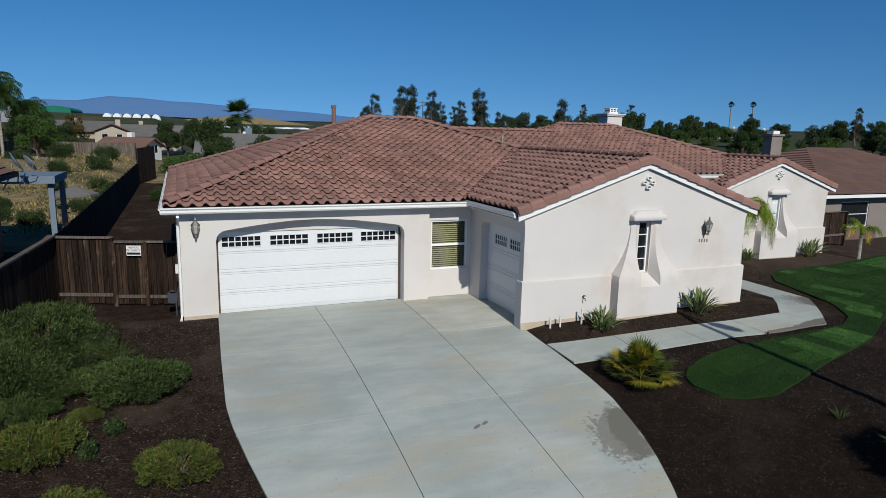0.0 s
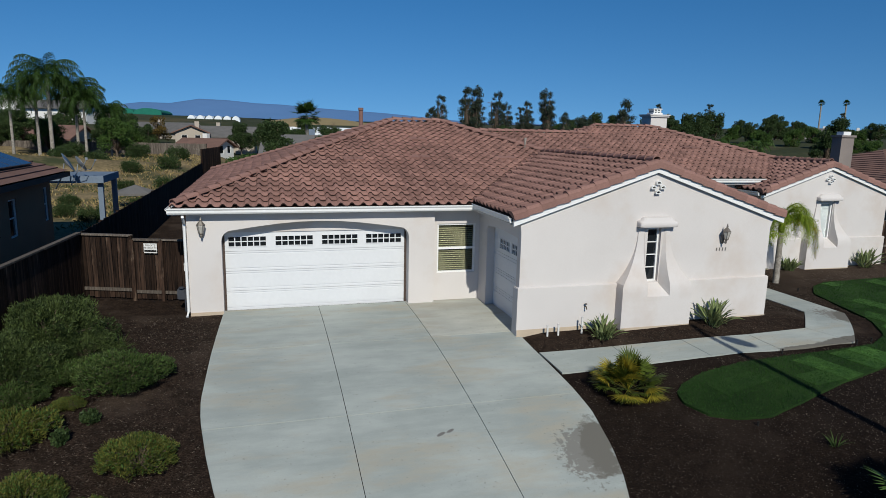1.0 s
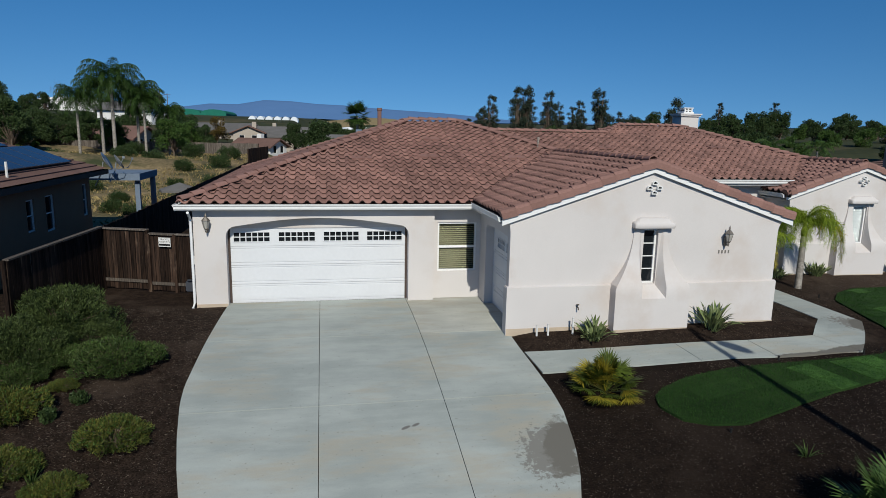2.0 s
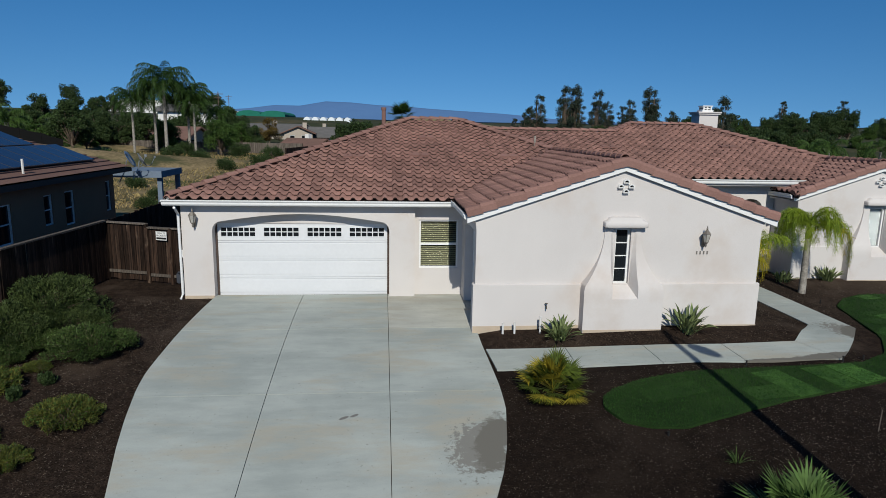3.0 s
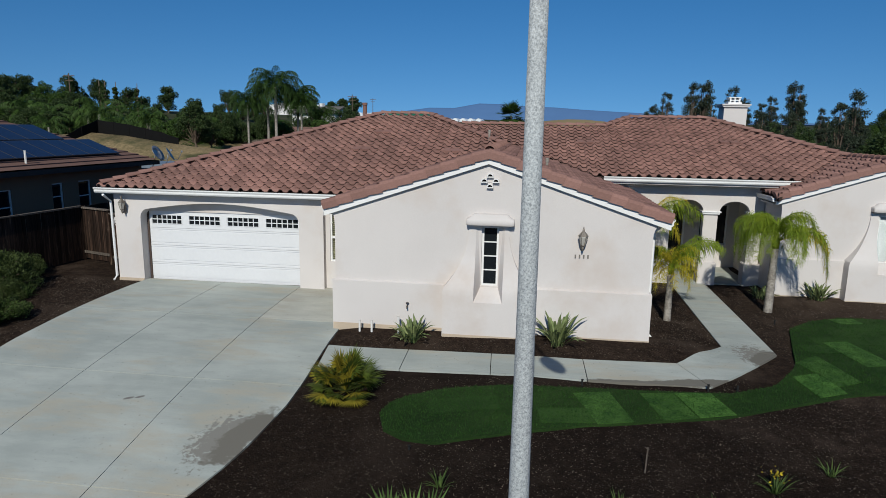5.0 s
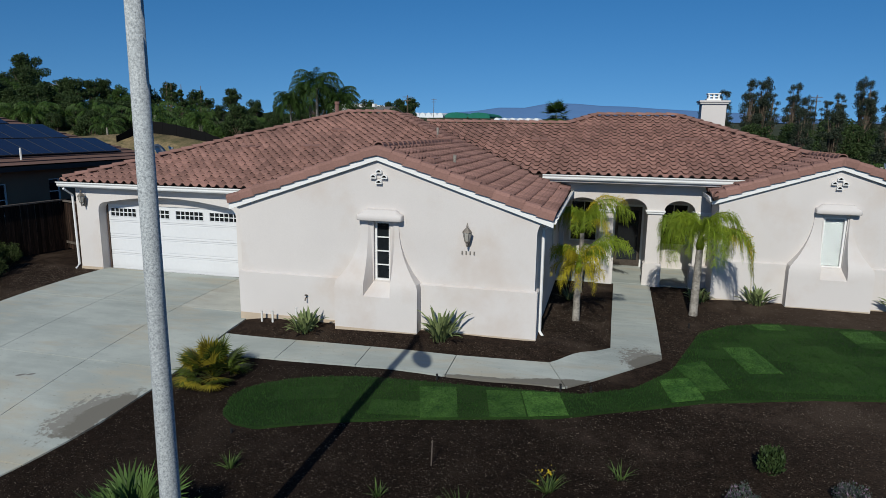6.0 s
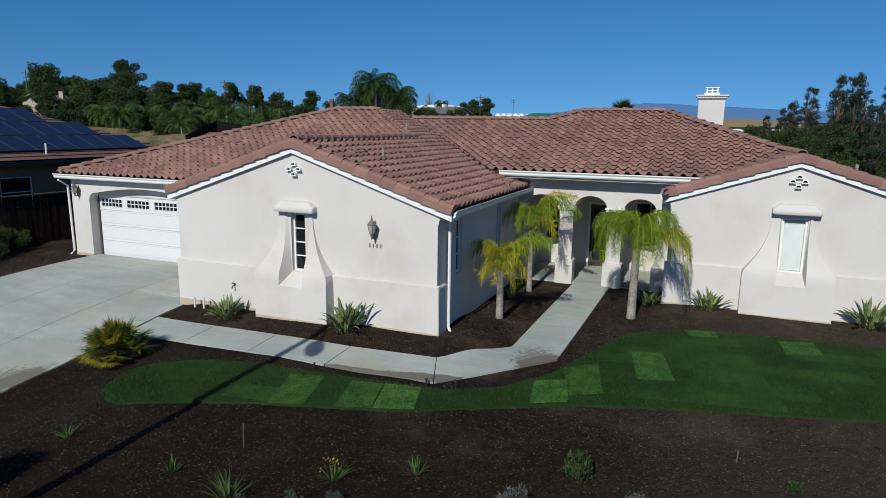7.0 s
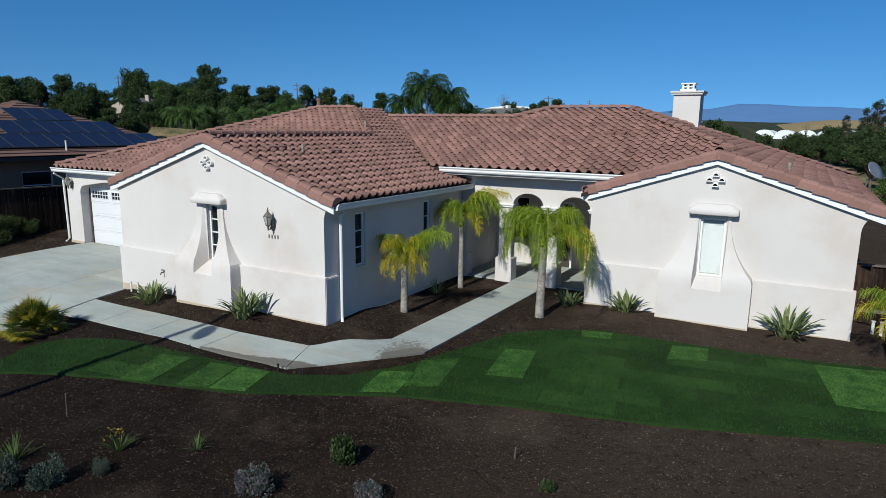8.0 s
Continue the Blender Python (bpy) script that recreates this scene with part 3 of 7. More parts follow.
def gable_wall(name, x0, x1, el, er, px, pz, front, hole, label):
    """A gable end with corbelled corners and one window opening."""
    f = lambda x: pz - PITCH * abs(x - px) - 0.04
    curve_r = [(x1 + (er - x1 - 0.14) * (k / 5) ** 2.2, 2.42 + (f(er - 0.14) - 2.42) * k / 5) for k in range(6)]
    curve_l = [(x0 - (x0 - el - 0.14) * (k / 5) ** 2.2, 2.42 + (f(el + 0.14) - 2.42) * k / 5) for k in range(6)]
    outer = [(x0, -0.35), (x1, -0.35), *curve_r, (px, pz - 0.04), *curve_l[::-1]]
    return part(name, plate(outer, [hole], 0.22, Matrix.Translation((0, front, 0))), STUCCO, house, label)


gable_wall("wall", 8.03, 15.52, GABLE_L, GABLE_R, PEAK_X, PEAK_Z, FRONT1, rect(11.62, 12.02, 1.1, 2.56), "cream stucco gable wall")
gable_wall("wall", 20.15, 26.15, 19.93, 26.56, 23.13, 4.03, FRONT2, rect(22.86, 23.44, 1.07, 2.5), "cream stucco gable wall")


def plinth(x0, x1, front, skip):
    """A thickened lower wall with a sloped top, interrupted at the flared window bay."""
    for a, b in ((x0 - 0.06, skip[0]), (skip[1], x1 + 0.06)):
        bm = bmesh.new()
        vs = [bm.verts.new((x, y, z)) for x in (a, b) for y, z in ((front, -0.3), (front - 0.07, -0.3), (front - 0.07, 1.105), (front, 1.13))]
        for f in ((0, 1, 2, 3), (7, 6, 5, 4), (1, 5, 6, 2), (2, 6, 7, 3), (0, 4, 5, 1), (3, 7, 4, 0)):
            bm.faces.new([vs[i] for i in f])
        part("plinth", bm, STUCCO, house)


plinth(8.03, 15.52, FRONT1 - 0.002, (10.78, 12.8))
plinth(20.15, 26.15, FRONT2 - 0.002, (22.05, 24.12))


def flared_bay(x0, x1, wx0, wx1, sill, front):
    """The flared stucco window bay: battered sides that sweep in to the lintel, and a splayed reveal with a sloping sill."""
    bm = bmesh.new()
    c = (wx0 + wx1) / 2
    top, depth = 2.58, 0.42
    def half(z):
        u = min(1, max(0, (z - 1.1) / (top - 1.1)))
        return (x1 - x0) / 2 if z <= 1.1 else 0.47 + ((x1 - x0) / 2 - 0.47) * (1 - u) ** 2.3
    def out(z):
        u = min(1, max(0, (z - 1.1) / (top - 1.1)))
        return 0.4 if z <= 1.0 else 0.03 + (depth - 0.06) * (1 - u) ** 2.4
    mid = (x0 + x1) / 2
    for side in (-1, 1):
        inner = (c - 0.335) if side < 0 else (c + 0.335)
        innerw = wx0 if side < 0 else wx1
        zs = [-0.35, 0.3, 0.8, 0.8005] + [0.8 + (top - 0.8) * k / 16 for k in range(1, 17)]
        rows = []
        for z in zs:
            xo, yo = mid + side * half(z), front - out(z)
            xi = inner if z > 0.8 else mid
            xw = innerw if z > 0.8 else mid
            wall_y = front + 0.05 if z > 0.8 else front - out(z) + 0.02
            yi = yo
            rows.append([bm.verts.new(p) for p in ((xo, front + 0.0, z), (xo, yo, z), (xi, yi, z), (xw, wall_y, z))])
        for a, b in zip(rows, rows[1:]):
            for k in range(3):
                bm.faces.new((a[k], a[k + 1], b[k + 1], b[k]))
        bm.faces.new(rows[-1])
    sl = [bm.verts.new(p) for p in ((c - 0.36, front - 0.40, 0.80), (c + 0.36, front - 0.40, 0.80), (wx1 + 0.01, front + 0.06, sill + 0.02), (wx0 - 0.01, front + 0.06, sill + 0.02))]
    bm.faces.new(sl)
    ob = part("window_bay", bm, STUCCO, house, "flared cream stucco window surround", smooth=True)
    ob.data.set_sharp_from_angle(angle=0.4)
    bm, rings = bmesh.new(), []
    for x, d, low, top in ((-0.56, 0.2, 2.63, 2.72), (-0.555, 0.235, 2.61, 2.745), (-0.535, 0.25, 2.6, 2.765), (-0.47, 0.255, 2.6, 2.785), (-0.43, 0.25, 2.6, 2.835), (-0.39, 0.25, 2.6, 2.86), (-0.34, 0.255, 2.6, 2.868), (0.34, 0.25, 2.6, 2.866), (0.39, 0.25, 2.6, 2.858), (0.43, 0.255, 2.6, 2.83), (0.47, 0.25, 2.6, 2.785), (0.535, 0.25, 2.6, 2.762), (0.555, 0.235, 2.61, 2.742), (0.56, 0.2, 2.63, 2.72)):
        mid_z = min(top - 0.02, 2.74)
        rings.append([bm.verts.new((c + x, front - y * 0.84, z)) for y, z in ((0.0, low), (d - 0.02, low), (d, low + 0.025), (d, mid_z - 0.02), (d - 0.025, mid_z), (0.17 + (d - 0.25), top - 0.012), (0.1, top), (0.0, top))])
    for a, b in zip(rings, rings[1:]):
        for k in range(7):
            bm.faces.new((a[k], a[k + 1], b[k + 1], b[k]))
    bm.faces.new(rings[0]), bm.faces.new(rings[-1])
    part("lintel", bm, STUCCO, house, "rounded stucco lintel", smooth=True).data.set_sharp_from_angle(angle=0.9)


part("footing", boxes((7.98, 10.74, FRONT1 - 0.088, FRONT1 - 0.073, -0.3, 0.03)), FOOTING, house)
for a, b, y in ((12.84, 15.59, FRONT1 - 0.073), (10.76, 12.82, FRONT1 - 0.402), (20.08, 22.0, FRONT2 - 0.073), (22.03, 24.13, FRONT2 - 0.402), (24.16, 26.22, FRONT2 - 0.073)):
    part("footing", boxes((a, b, y - 0.012, y, -0.35, 0.0 if y < 15 else -0.015)), FOOTING, house, "tan concrete footing")
flared_bay(10.75, 12.83, 11.62, 12.02, 1.1, FRONT1)
flared_bay(22.02, 24.14, 22.86, 23.44, 1.07, FRONT2)


def window(m, w, h, cols, rows, backing, name="window", label="", rail=None, bar=0.025, slats=0):
    """A white framed window; local x runs along the wall, y into it, z up, from its lower left corner."""
    f = part(name, boxes((0, w, 0, 0.07, 0, 0.05), (0, w, 0, 0.07, h - 0.05, h), (0, 0.05, 0, 0.07, 0.05, h - 0.05), (w - 0.05, w, 0, 0.07, 0.05, h - 0.05), m=m), TRIM, house, label)
    bars = [(0.05 + (w - 0.1) * k / cols - bar / 2, 0.05 + (w - 0.1) * k / cols + bar / 2, 0.012, 0.04, 0.05, h - 0.05) for k in range(1, cols)]
    for b in bars:
        part("muntin", boxes(b, m=m), TRIM, f)
    for k in range(1, rows):
        z = 0.05 + (h - 0.1) * k / rows
        part("muntin", boxes((0.05, w - 0.05, 0.010, 0.042, z - bar / 2, z + bar / 2), m=m), TRIM, f)
    pane = part("pane", boxes((0.045, w - 0.045, 0.045, 0.055, 0.045, h - 0.045), m=m), GLASS if not slats else CLEAR, f)
    pane.visible_shadow = not slats
    if slats:
        for k in range(slats):
            z = 0.06 + (h - 0.12) * (k + 0.5) / slats
            s = (h - 0.12) / slats * (0.3 if backing is BLIND else 0.5)
            bm = bmesh.new()
            vs = [bm.verts.new(m @ Vector(p)) for p in ((0.05, 0.075, z - s), (w - 0.05, 0.075, z - s), (w - 0.05, 0.092, z + s), (0.05, 0.092, z + s))]
            bm.faces.new(vs)
            part("blind_slat", bm, backing, f)
        # behind olive slats this added dark sheet paints the shade of the room
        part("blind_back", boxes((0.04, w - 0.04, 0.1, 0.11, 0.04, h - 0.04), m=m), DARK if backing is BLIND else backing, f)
    return f


CLEAR = bpy.data.materials.new("clear_glass")
CLEAR.use_nodes = True
_b = CLEAR.node_tree.nodes["Principled BSDF"]
_b.inputs["Transmission Weight"].default_value, _b.inputs["Roughness"].default_value, _b.inputs["IOR"].default_value = 1.0, 0.02, 1.05
_b.inputs["Base Color"].default_value = (0.95, 0.96, 0.96, 1)

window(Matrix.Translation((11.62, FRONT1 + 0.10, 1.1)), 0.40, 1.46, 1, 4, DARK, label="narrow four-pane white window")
window(Matrix.Translation((22.86, FRONT2 + 0.06, 1.07)), 0.58, 1.43, 1, 1, SHADE, label="white window with pale closed blinds", slats=24)

# garage front, recessed door and the set-back window wall
part("wall", plate(rect(-0.05, 6.66, -0.3, 2.84), [flat_arch(0.8, 5.9, -0.29, 2.24, 2.46)], 0.36, Matrix.Translation((0, GARAGE_Y, 0))), STUCCO, house, "cream stucco garage wall")
part("wall", plate(rect(6.66, 8.1, -0.3, 2.84), [rect(6.8, 7.98, 0.80, 2.28)], 0.2, Matrix.Translation((0, GARAGE_Y + 0.2, 0))), STUCCO, house)
part("footing", boxes((-0.045, 0.79, GARAGE_Y - 0.03, GARAGE_Y - 0.003, -0.3, 0.03)), FOOTING, house)
window(Matrix.Translation((6.8, GARAGE_Y + 0.24, 0.80)), 1.18, 1.48, 1, 2, BLIND, label="white sash window with olive blinds", bar=0.07, slats=22)


def garage_door(m, w, groups, colour, label):
    """A sectional door: four ribbed sections, and groups of small square lights in the top one."""
    d = part("garage_door", boxes((0, w, 0.035, 0.06, 0, 2.42), m=m), colour, house, label)
    hs = [0.0, 0.555, 1.11, 1.665, 2.40]
    for k in range(4):
        z0, z1 = hs[k] + 0.004, hs[k + 1] - 0.004
        bm = bmesh.new()
        if k < 3:
            for a, b, y in ((z0, z0 + 0.05, 0.0), (z0 + 0.05, z0 + 0.085, 0.012), (z0 + 0.085, z1 - 0.085, 0.0), (z1 - 0.085, z1 - 0.05, 0.012), (z1 - 0.05, z1, 0.0)):
                box(bm, 0, w, y, 0.034, a, b, m)
        else:
            zb, zt = 1.80, 2.06
            box(bm, 0, w, 0, 0.034, z0, zb, m)
            box(bm, 0, w, 0, 0.034, zt, z1, m)
            xs = [0.0] + [v for g in groups for v in g] + [w]
            for a, b in zip(xs[::2], xs[1::2]):
                box(bm, a, b, 0, 0.034, zb, zt, m)
        part("door_section", bm, colour, d)
    for a, b in groups:
        part("door_light", boxes((a, b, 0.022, 0.032, 1.80, 2.06), m=m), GLASS, d, "dark glass light")
        bm = boxes((a - 0.02, b + 0.02, -0.012, 0.0, 1.78, 1.80), (a - 0.02, b + 0.02, -0.012, 0.0, 2.06, 2.08), (a - 0.02, a, -0.012, 0.0, 1.80, 2.06), (b, b + 0.02, -0.012, 0.0, 1.80, 2.06),
                   (a, b, -0.004, 0.02, 1.918, 1.942), m=m)
        for k in range(1, 6):
            x = a + (b - a) * k / 6
            box(bm, x - 0.013, x + 0.013, -0.003, 0.02, 1.80, 2.06, m)
        part("light_grille", bm, colour, d)
    return d


garage_door(Matrix.Translation((0.7, GARAGE_Y + 0.37, -0.06)), 5.3, [(0.26, 1.24), (1.50, 2.51), (2.77, 3.77), (4.02, 5.04)], DOORWHITE, "white sectional garage door with small square lights")
part("door_header", boxes((0.72, 5.98, GARAGE_Y + 0.335, GARAGE_Y + 0.369, 2.13, 2.62)), STUCCO, house, "beige header board over the garage door")
for a in (0.78, 5.84):
    part("door_jamb", boxes((a, a + 0.08, GARAGE_Y + 0.335, GARAGE_Y + 0.366, -0.1, 2.128)), BROWNTRIM, house, "brown door jamb")
# wing side walls
part("wall", plate(rect(-16.9, -14.06, -0.3, 2.84), [flat_arch(-16.5, -14.15, -0.29, 2.32, 2.36, r=0.12)], 0.3, Matrix.Translation((8.1, 0, 0)) @ Matrix.Rotation(radians(-90), 4, "Z")), STUCCO, house)
part("plinth", boxes((7.98, 8.1, 13.77, 14.13, -0.3, 1.1)), STUCCO, house, bevel=0.02)
part("wall", boxes((8.1, 8.4, 16.9, 17.2, -0.3, 2.84)), STUCCO, house)
garage_door(Matrix.Translation((8.34, 16.55, -0.06)) @ Matrix.Rotation(radians(-90), 4, "Z"), 2.45, [(0.5, 1.2), (1.4, 2.1)], DOORWHITE, "white single sectional garage door in shade")
RIGHTM = Matrix.Translation((15.52, 0, 0)) @ Matrix.Rotation(radians(90), 4, "Z")
part("wall", plate(rect(14.06, 20.8, -0.3, 3.0), [rect(15.0, 15.42, 1.15, 2.5), rect(18.22, 18.62, 1.15, 2.5)], 0.2, RIGHTM), STUCCO, house, "cream stucco side wall")
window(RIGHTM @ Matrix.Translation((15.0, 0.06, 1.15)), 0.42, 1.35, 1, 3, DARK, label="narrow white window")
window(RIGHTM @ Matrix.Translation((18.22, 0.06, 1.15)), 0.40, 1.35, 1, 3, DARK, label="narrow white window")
part("plinth", boxes((15.5, 15.59, 13.775, 14.28, -0.3, 1.1)), STUCCO, house, bevel=0.02)
part("wall", boxes((20.15, 20.35, 19.37, 22.2, -0.3, 3.0), (25.95, 26.15, 19.37, 31, -0.3, 3.0), (-0.05, 0.15, 17.3, 30.6, -0.3, 2.84), (-0.05, 26.15, 30.6, 30.8, -0.3, 2.84)), STUCCO, house)

# porch: arcade, floor, back wall
part("wall", plate([(15.55, 2.3), (15.7, 2.3)] + arch(15.72, 16.82, 2.3, 2.3, 2.64)[2:][::-1] + [(17.28, 2.3)] + arch(17.3, 18.27, 2.3, 2.3, 2.66)[2:][::-1] + [(18.76, 2.3)] + arch(18.78, 19.7, 2.3, 2.3, 2.64)[2:][::-1] + [(20.13, 2.3), (20.13, 3.4), (15.55, 3.4)],
     (), 0.32, Matrix.Translation((0, 20.55, 0))), STUCCO, house, "cream stucco arcade wall")
for a, b in ((15.56, 15.7), (16.84, 17.26), (18.3, 18.74), (19.72, 20.12)):
    part("column", boxes((a, b, 20.57, 20.87, 0.55, 2.22)), STUCCO, house, bevel=0.015)
    part("column_base", boxes((a - 0.06, b + 0.06, 20.47, 20.93, -0.2, 0.62)), STUCCO, house, bevel=0.02)
    part("capital", boxes((a - 0.05, b + 0.05, 20.51, 20.91, 2.2, 2.26), (a - 0.08, b + 0.08, 20.48, 20.93, 2.26, 2.31)), TRIM, house, bevel=0.012)
part("porch_floor", boxes((15.53, 20.14, 20.56, 23.4, -0.3, -0.085)), CONCRETE, house, "pale concrete porch floor")
part("wall", plate(rect(15.5, 20.2, -0.1, 3.4), [rect(17.35, 18.3, -0.09, 2.1), rect(15.75, 16.75, 0.75, 2.25), rect(18.85, 19.85, 0.75, 2.25)], 0.2, Matrix.Translation((0, 23.3, 0))), STUCCO, house, "cream porch back wall")
window(Matrix.Translation((15.75, 23.34, 0.75)), 1.0, 1.5, 2, 1, DARK, label="dark porch window")
window(Matrix.Translation((18.85, 23.34, 0.75)), 1.0, 1.5, 2, 1, DARK, label="dark porch window")
dr = part("front_door", boxes((17.35, 18.3, 23.36, 23.41, -0.08, 2.1)), BRONZE, house, "dark front door with a glazed screen")
part("door_glass", boxes((17.47, 18.18, 23.345, 23.357, 0.15, 1.95)), GLASS, dr)
part("door_frame", boxes((17.3, 17.37, 23.26, 23.3, -0.08, 2.17), (18.28, 18.35, 23.26, 23.3, -0.08, 2.17), (17.37, 18.28, 23.26, 23.3, 2.1, 2.17)), TRIM, dr)
part("porch_ceiling", boxes((15.3, 20.3, 20.88, 23.5, 3.0, 3.1), (15.3, 15.5, 20.8, 23.5, -0.3, 3.0), (20.2, 20.35, 22.2, 23.5, -0.3, 3.0)), STUCCO, house)


# ---------------------------------------------------------------- roof
def planes_to_clip(me_verts, me_faces, clips, per=0):
    """Cut a soup of tiles by upright planes: rows of nx, ny, c keep nx x + ny y <= c."""
    me = bpy.data.meshes.new("tmp")
    me.from_pydata(me_verts, [], me_faces)
    if per:
        for poly in me.polygons:
            k = poly.index % per
            poly.material_index = 1 if k < HOLLOW_SHADE else 0
            poly.use_smooth = k >= 3 * HOLLOW_SHADE
    bm = bmesh.new()
    bm.from_mesh(me)
    bpy.data.meshes.remove(me)
    for nx, ny, c in clips:
        n = Vector((nx, ny, 0))
        co = n * (c / n.length_squared)
        bmesh.ops.bisect_plane(bm, geom=bm.verts[:] + bm.edges[:] + bm.faces[:], plane_co=co, plane_no=n, clear_outer=True)
    return bm


TW, TL = 0.305, 0.345
PROF = [(0.0, 0.014), (0.09, 0.062), (0.22, 0.088), (0.38, 0.072), (0.50, 0.022), (0.66, 0.0), (0.86, 0.0), (1.0, 0.014)]
HOLLOW_SHADE = len(PROF) - 1     # the first faces of a tile fill its open end dark, painting the shade inside
tile_rnd = random.Random(4)


def tile_shape():
    """One S-shaped tile, its nose raised over the course below: u across, v up the slope, h off the slope."""
    vs, n = [], len(PROF)
    for v, lift, k in ((0.03, 0.0, 0.94), (0.026, 0.035, 1), (0.0, 0.035, 1), (0.0, 0.058, 1), (TL + 0.028, 0.0, 1)):
        vs += [(p * TW, v, lift + h * k) for p, h in PROF]
    fs = [(r * n + i, r * n + i + 1, (r + 1) * n + i + 1, (r + 1) * n + i) for r in range(4) for i in range(n - 1)]
    return np.array(vs), fs


TV, TF = tile_shape()
tile_mesh = bpy.data.meshes.new("roof_tile")
tile_mesh.from_pydata([tuple(v) for v in TV], [], TF)
tile_mesh.materials.append(TILE)
tile_mesh.materials.append(UNDERLAY_AND_SHADE)
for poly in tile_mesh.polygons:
    poly.material_index = 1 if poly.index < HOLLOW_SHADE else 0
    poly.use_smooth = poly.index >= 3 * HOLLOW_SHADE


def roof_face(o, U, V, z0, ulen, vlen, clips, pieces=None, material=None, tw=None, thick=True, parent=None, pitch=None):
    """A tiled slope. o: eave corner in plan; U along the eave, V up the slope; clips cut it at hips and valleys. pieces: whole tiles in that test become objects."""
    parent = parent or house
    pitch = pitch or PITCH
    o, U, V = Vector(o), Vector(U), Vector(V)
    k = 1 / math.sqrt(1 + pitch * pitch)
    def place(u, v, h):
        p = o + U * u + V * v
        return (p.x, p.y, z0 + pitch * v + h)
    quad = [place(0, 0, -0.02), place(ulen, 0, -0.02), place(ulen, vlen, -0.02), place(0, vlen, -0.02)]
    bm = planes_to_clip(quad, [(0, 1, 2, 3)], clips)
    ext = bmesh.ops.extrude_face_region(bm, geom=bm.faces[:], use_keep_orig=True)
    bmesh.ops.translate(bm, verts=[g for g in ext["geom"] if isinstance(g, bmesh.types.BMVert)], vec=(0, 0, -0.1))
    deck = part("roof", bm, UNDERLAY_AND_SHADE, parent, "brown concrete tile roof slope")
    verts, faces, whole = [], [], []
    nu, nv = int(ulen / TW) + 1, int(vlen / (TL * k)) + 1
    inside = lambda x, y, d: all(nx * x + ny * y <= c - d * math.hypot(nx, ny) for nx, ny, c in clips)
    for j in range(nv):
        for i in range(nu):
            u, v = i * TW, j * TL * k
            c = place(u + TW / 2, v + TL * k / 2, 0)
            if not inside(c[0], c[1], -0.3) or v > vlen or u > ulen:
                continue
            du, dv, dh, sk = tile_rnd.gauss(0, 0.004), tile_rnd.gauss(0, 0.006), abs(tile_rnd.gauss(0, 0.004)), tile_rnd.gauss(0, 0.008)
            if pieces and pieces(c[0], c[1]) and inside(c[0], c[1], 0.27) and u + TW <= ulen and v + TL * k <= vlen:
                whole.append((u + du, v + dv, dh, sk))
                continue
            b = len(verts)
            verts += [place(u + du + a + sk * s, v + dv + s * k, h + dh) for a, s, h in TV]
            faces += [tuple(b + q for q in f) for f in TF]
    if verts:
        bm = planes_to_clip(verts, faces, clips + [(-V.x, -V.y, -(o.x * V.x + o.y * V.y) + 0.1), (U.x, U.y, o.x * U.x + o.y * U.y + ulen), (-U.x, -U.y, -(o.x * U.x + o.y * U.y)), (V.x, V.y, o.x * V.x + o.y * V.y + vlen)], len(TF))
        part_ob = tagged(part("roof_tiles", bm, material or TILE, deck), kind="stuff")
        part_ob.data.materials.append(UNDERLAY_AND_SHADE)
    if whole:
        slope = Vector((V.x * k, V.y * k, pitch * k))
        up = Vector((U.x, U.y, 0)).cross(slope)
        for u, v, dh, sk in whole:
            ob = new("roof_tile", tile_mesh)
            p = Vector(place(u, v, dh))
            M = Matrix(((U.x, slope.x, up.x, p.x), (U.y, slope.y, up.y, p.y), (0, slope.z, up.z, p.z), (0, 0, 0, 1)))
            ob.parent = deck
            ob.matrix_basis = M @ Matrix.Rotation(sk, 4, "Z")
    return deck


cap_bm = bmesh.new()
_rows = []
for v, r in ((0.0, 0.125), (0.44, 0.10)):
    _rows.append([cap_bm.verts.new((r * 1.05 * math.cos(a), v, r * math.sin(a) * 0.85 - 0.03 + (0.025 if v == 0 else 0))) for a in (math.pi * (k / 7) for k in range(8))])
_rows.insert(0, [cap_bm.verts.new((p.co.x * 0.86, 0.0, p.co.z - 0.025)) for p in _rows[0]])
for a, b in zip(_rows, _rows[1:]):
    for k in range(7):
        cap_bm.faces.new((a[k], a[k + 1], b[k + 1], b[k]))
cap_mesh = bpy.data.meshes.new("ridge_tile")
cap_bm.to_mesh(cap_mesh)
cap_bm.free()
cap_mesh.materials.append(RAKE)


def cap_line(a, b, deck, step=0.38, lift=0.10):
    """Barrel ridge or hip tiles from a up to b."""
    a, b = Vector(a), Vector(b)
    d = (b - a).normalized()
    side = d.cross(Vector((0, 0, 1))).normalized()
    up = side.cross(d)
    n = max(1, round((b - a).length / step))
    for k in range(n):
        p = a + (b - a) * (k / n) + up * lift
        ob = new("ridge_tile", cap_mesh)
        M = Matrix(((side.x, d.x, up.x, p.x), (side.y, d.y, up.y, p.y), (side.z, d.z, up.z, p.z), (0, 0, 0, 1)))
        ob.parent = deck
        ob.matrix_basis = M @ Matrix.Rotation(tile_rnd.gauss(0, 0.02), 4, "Z")


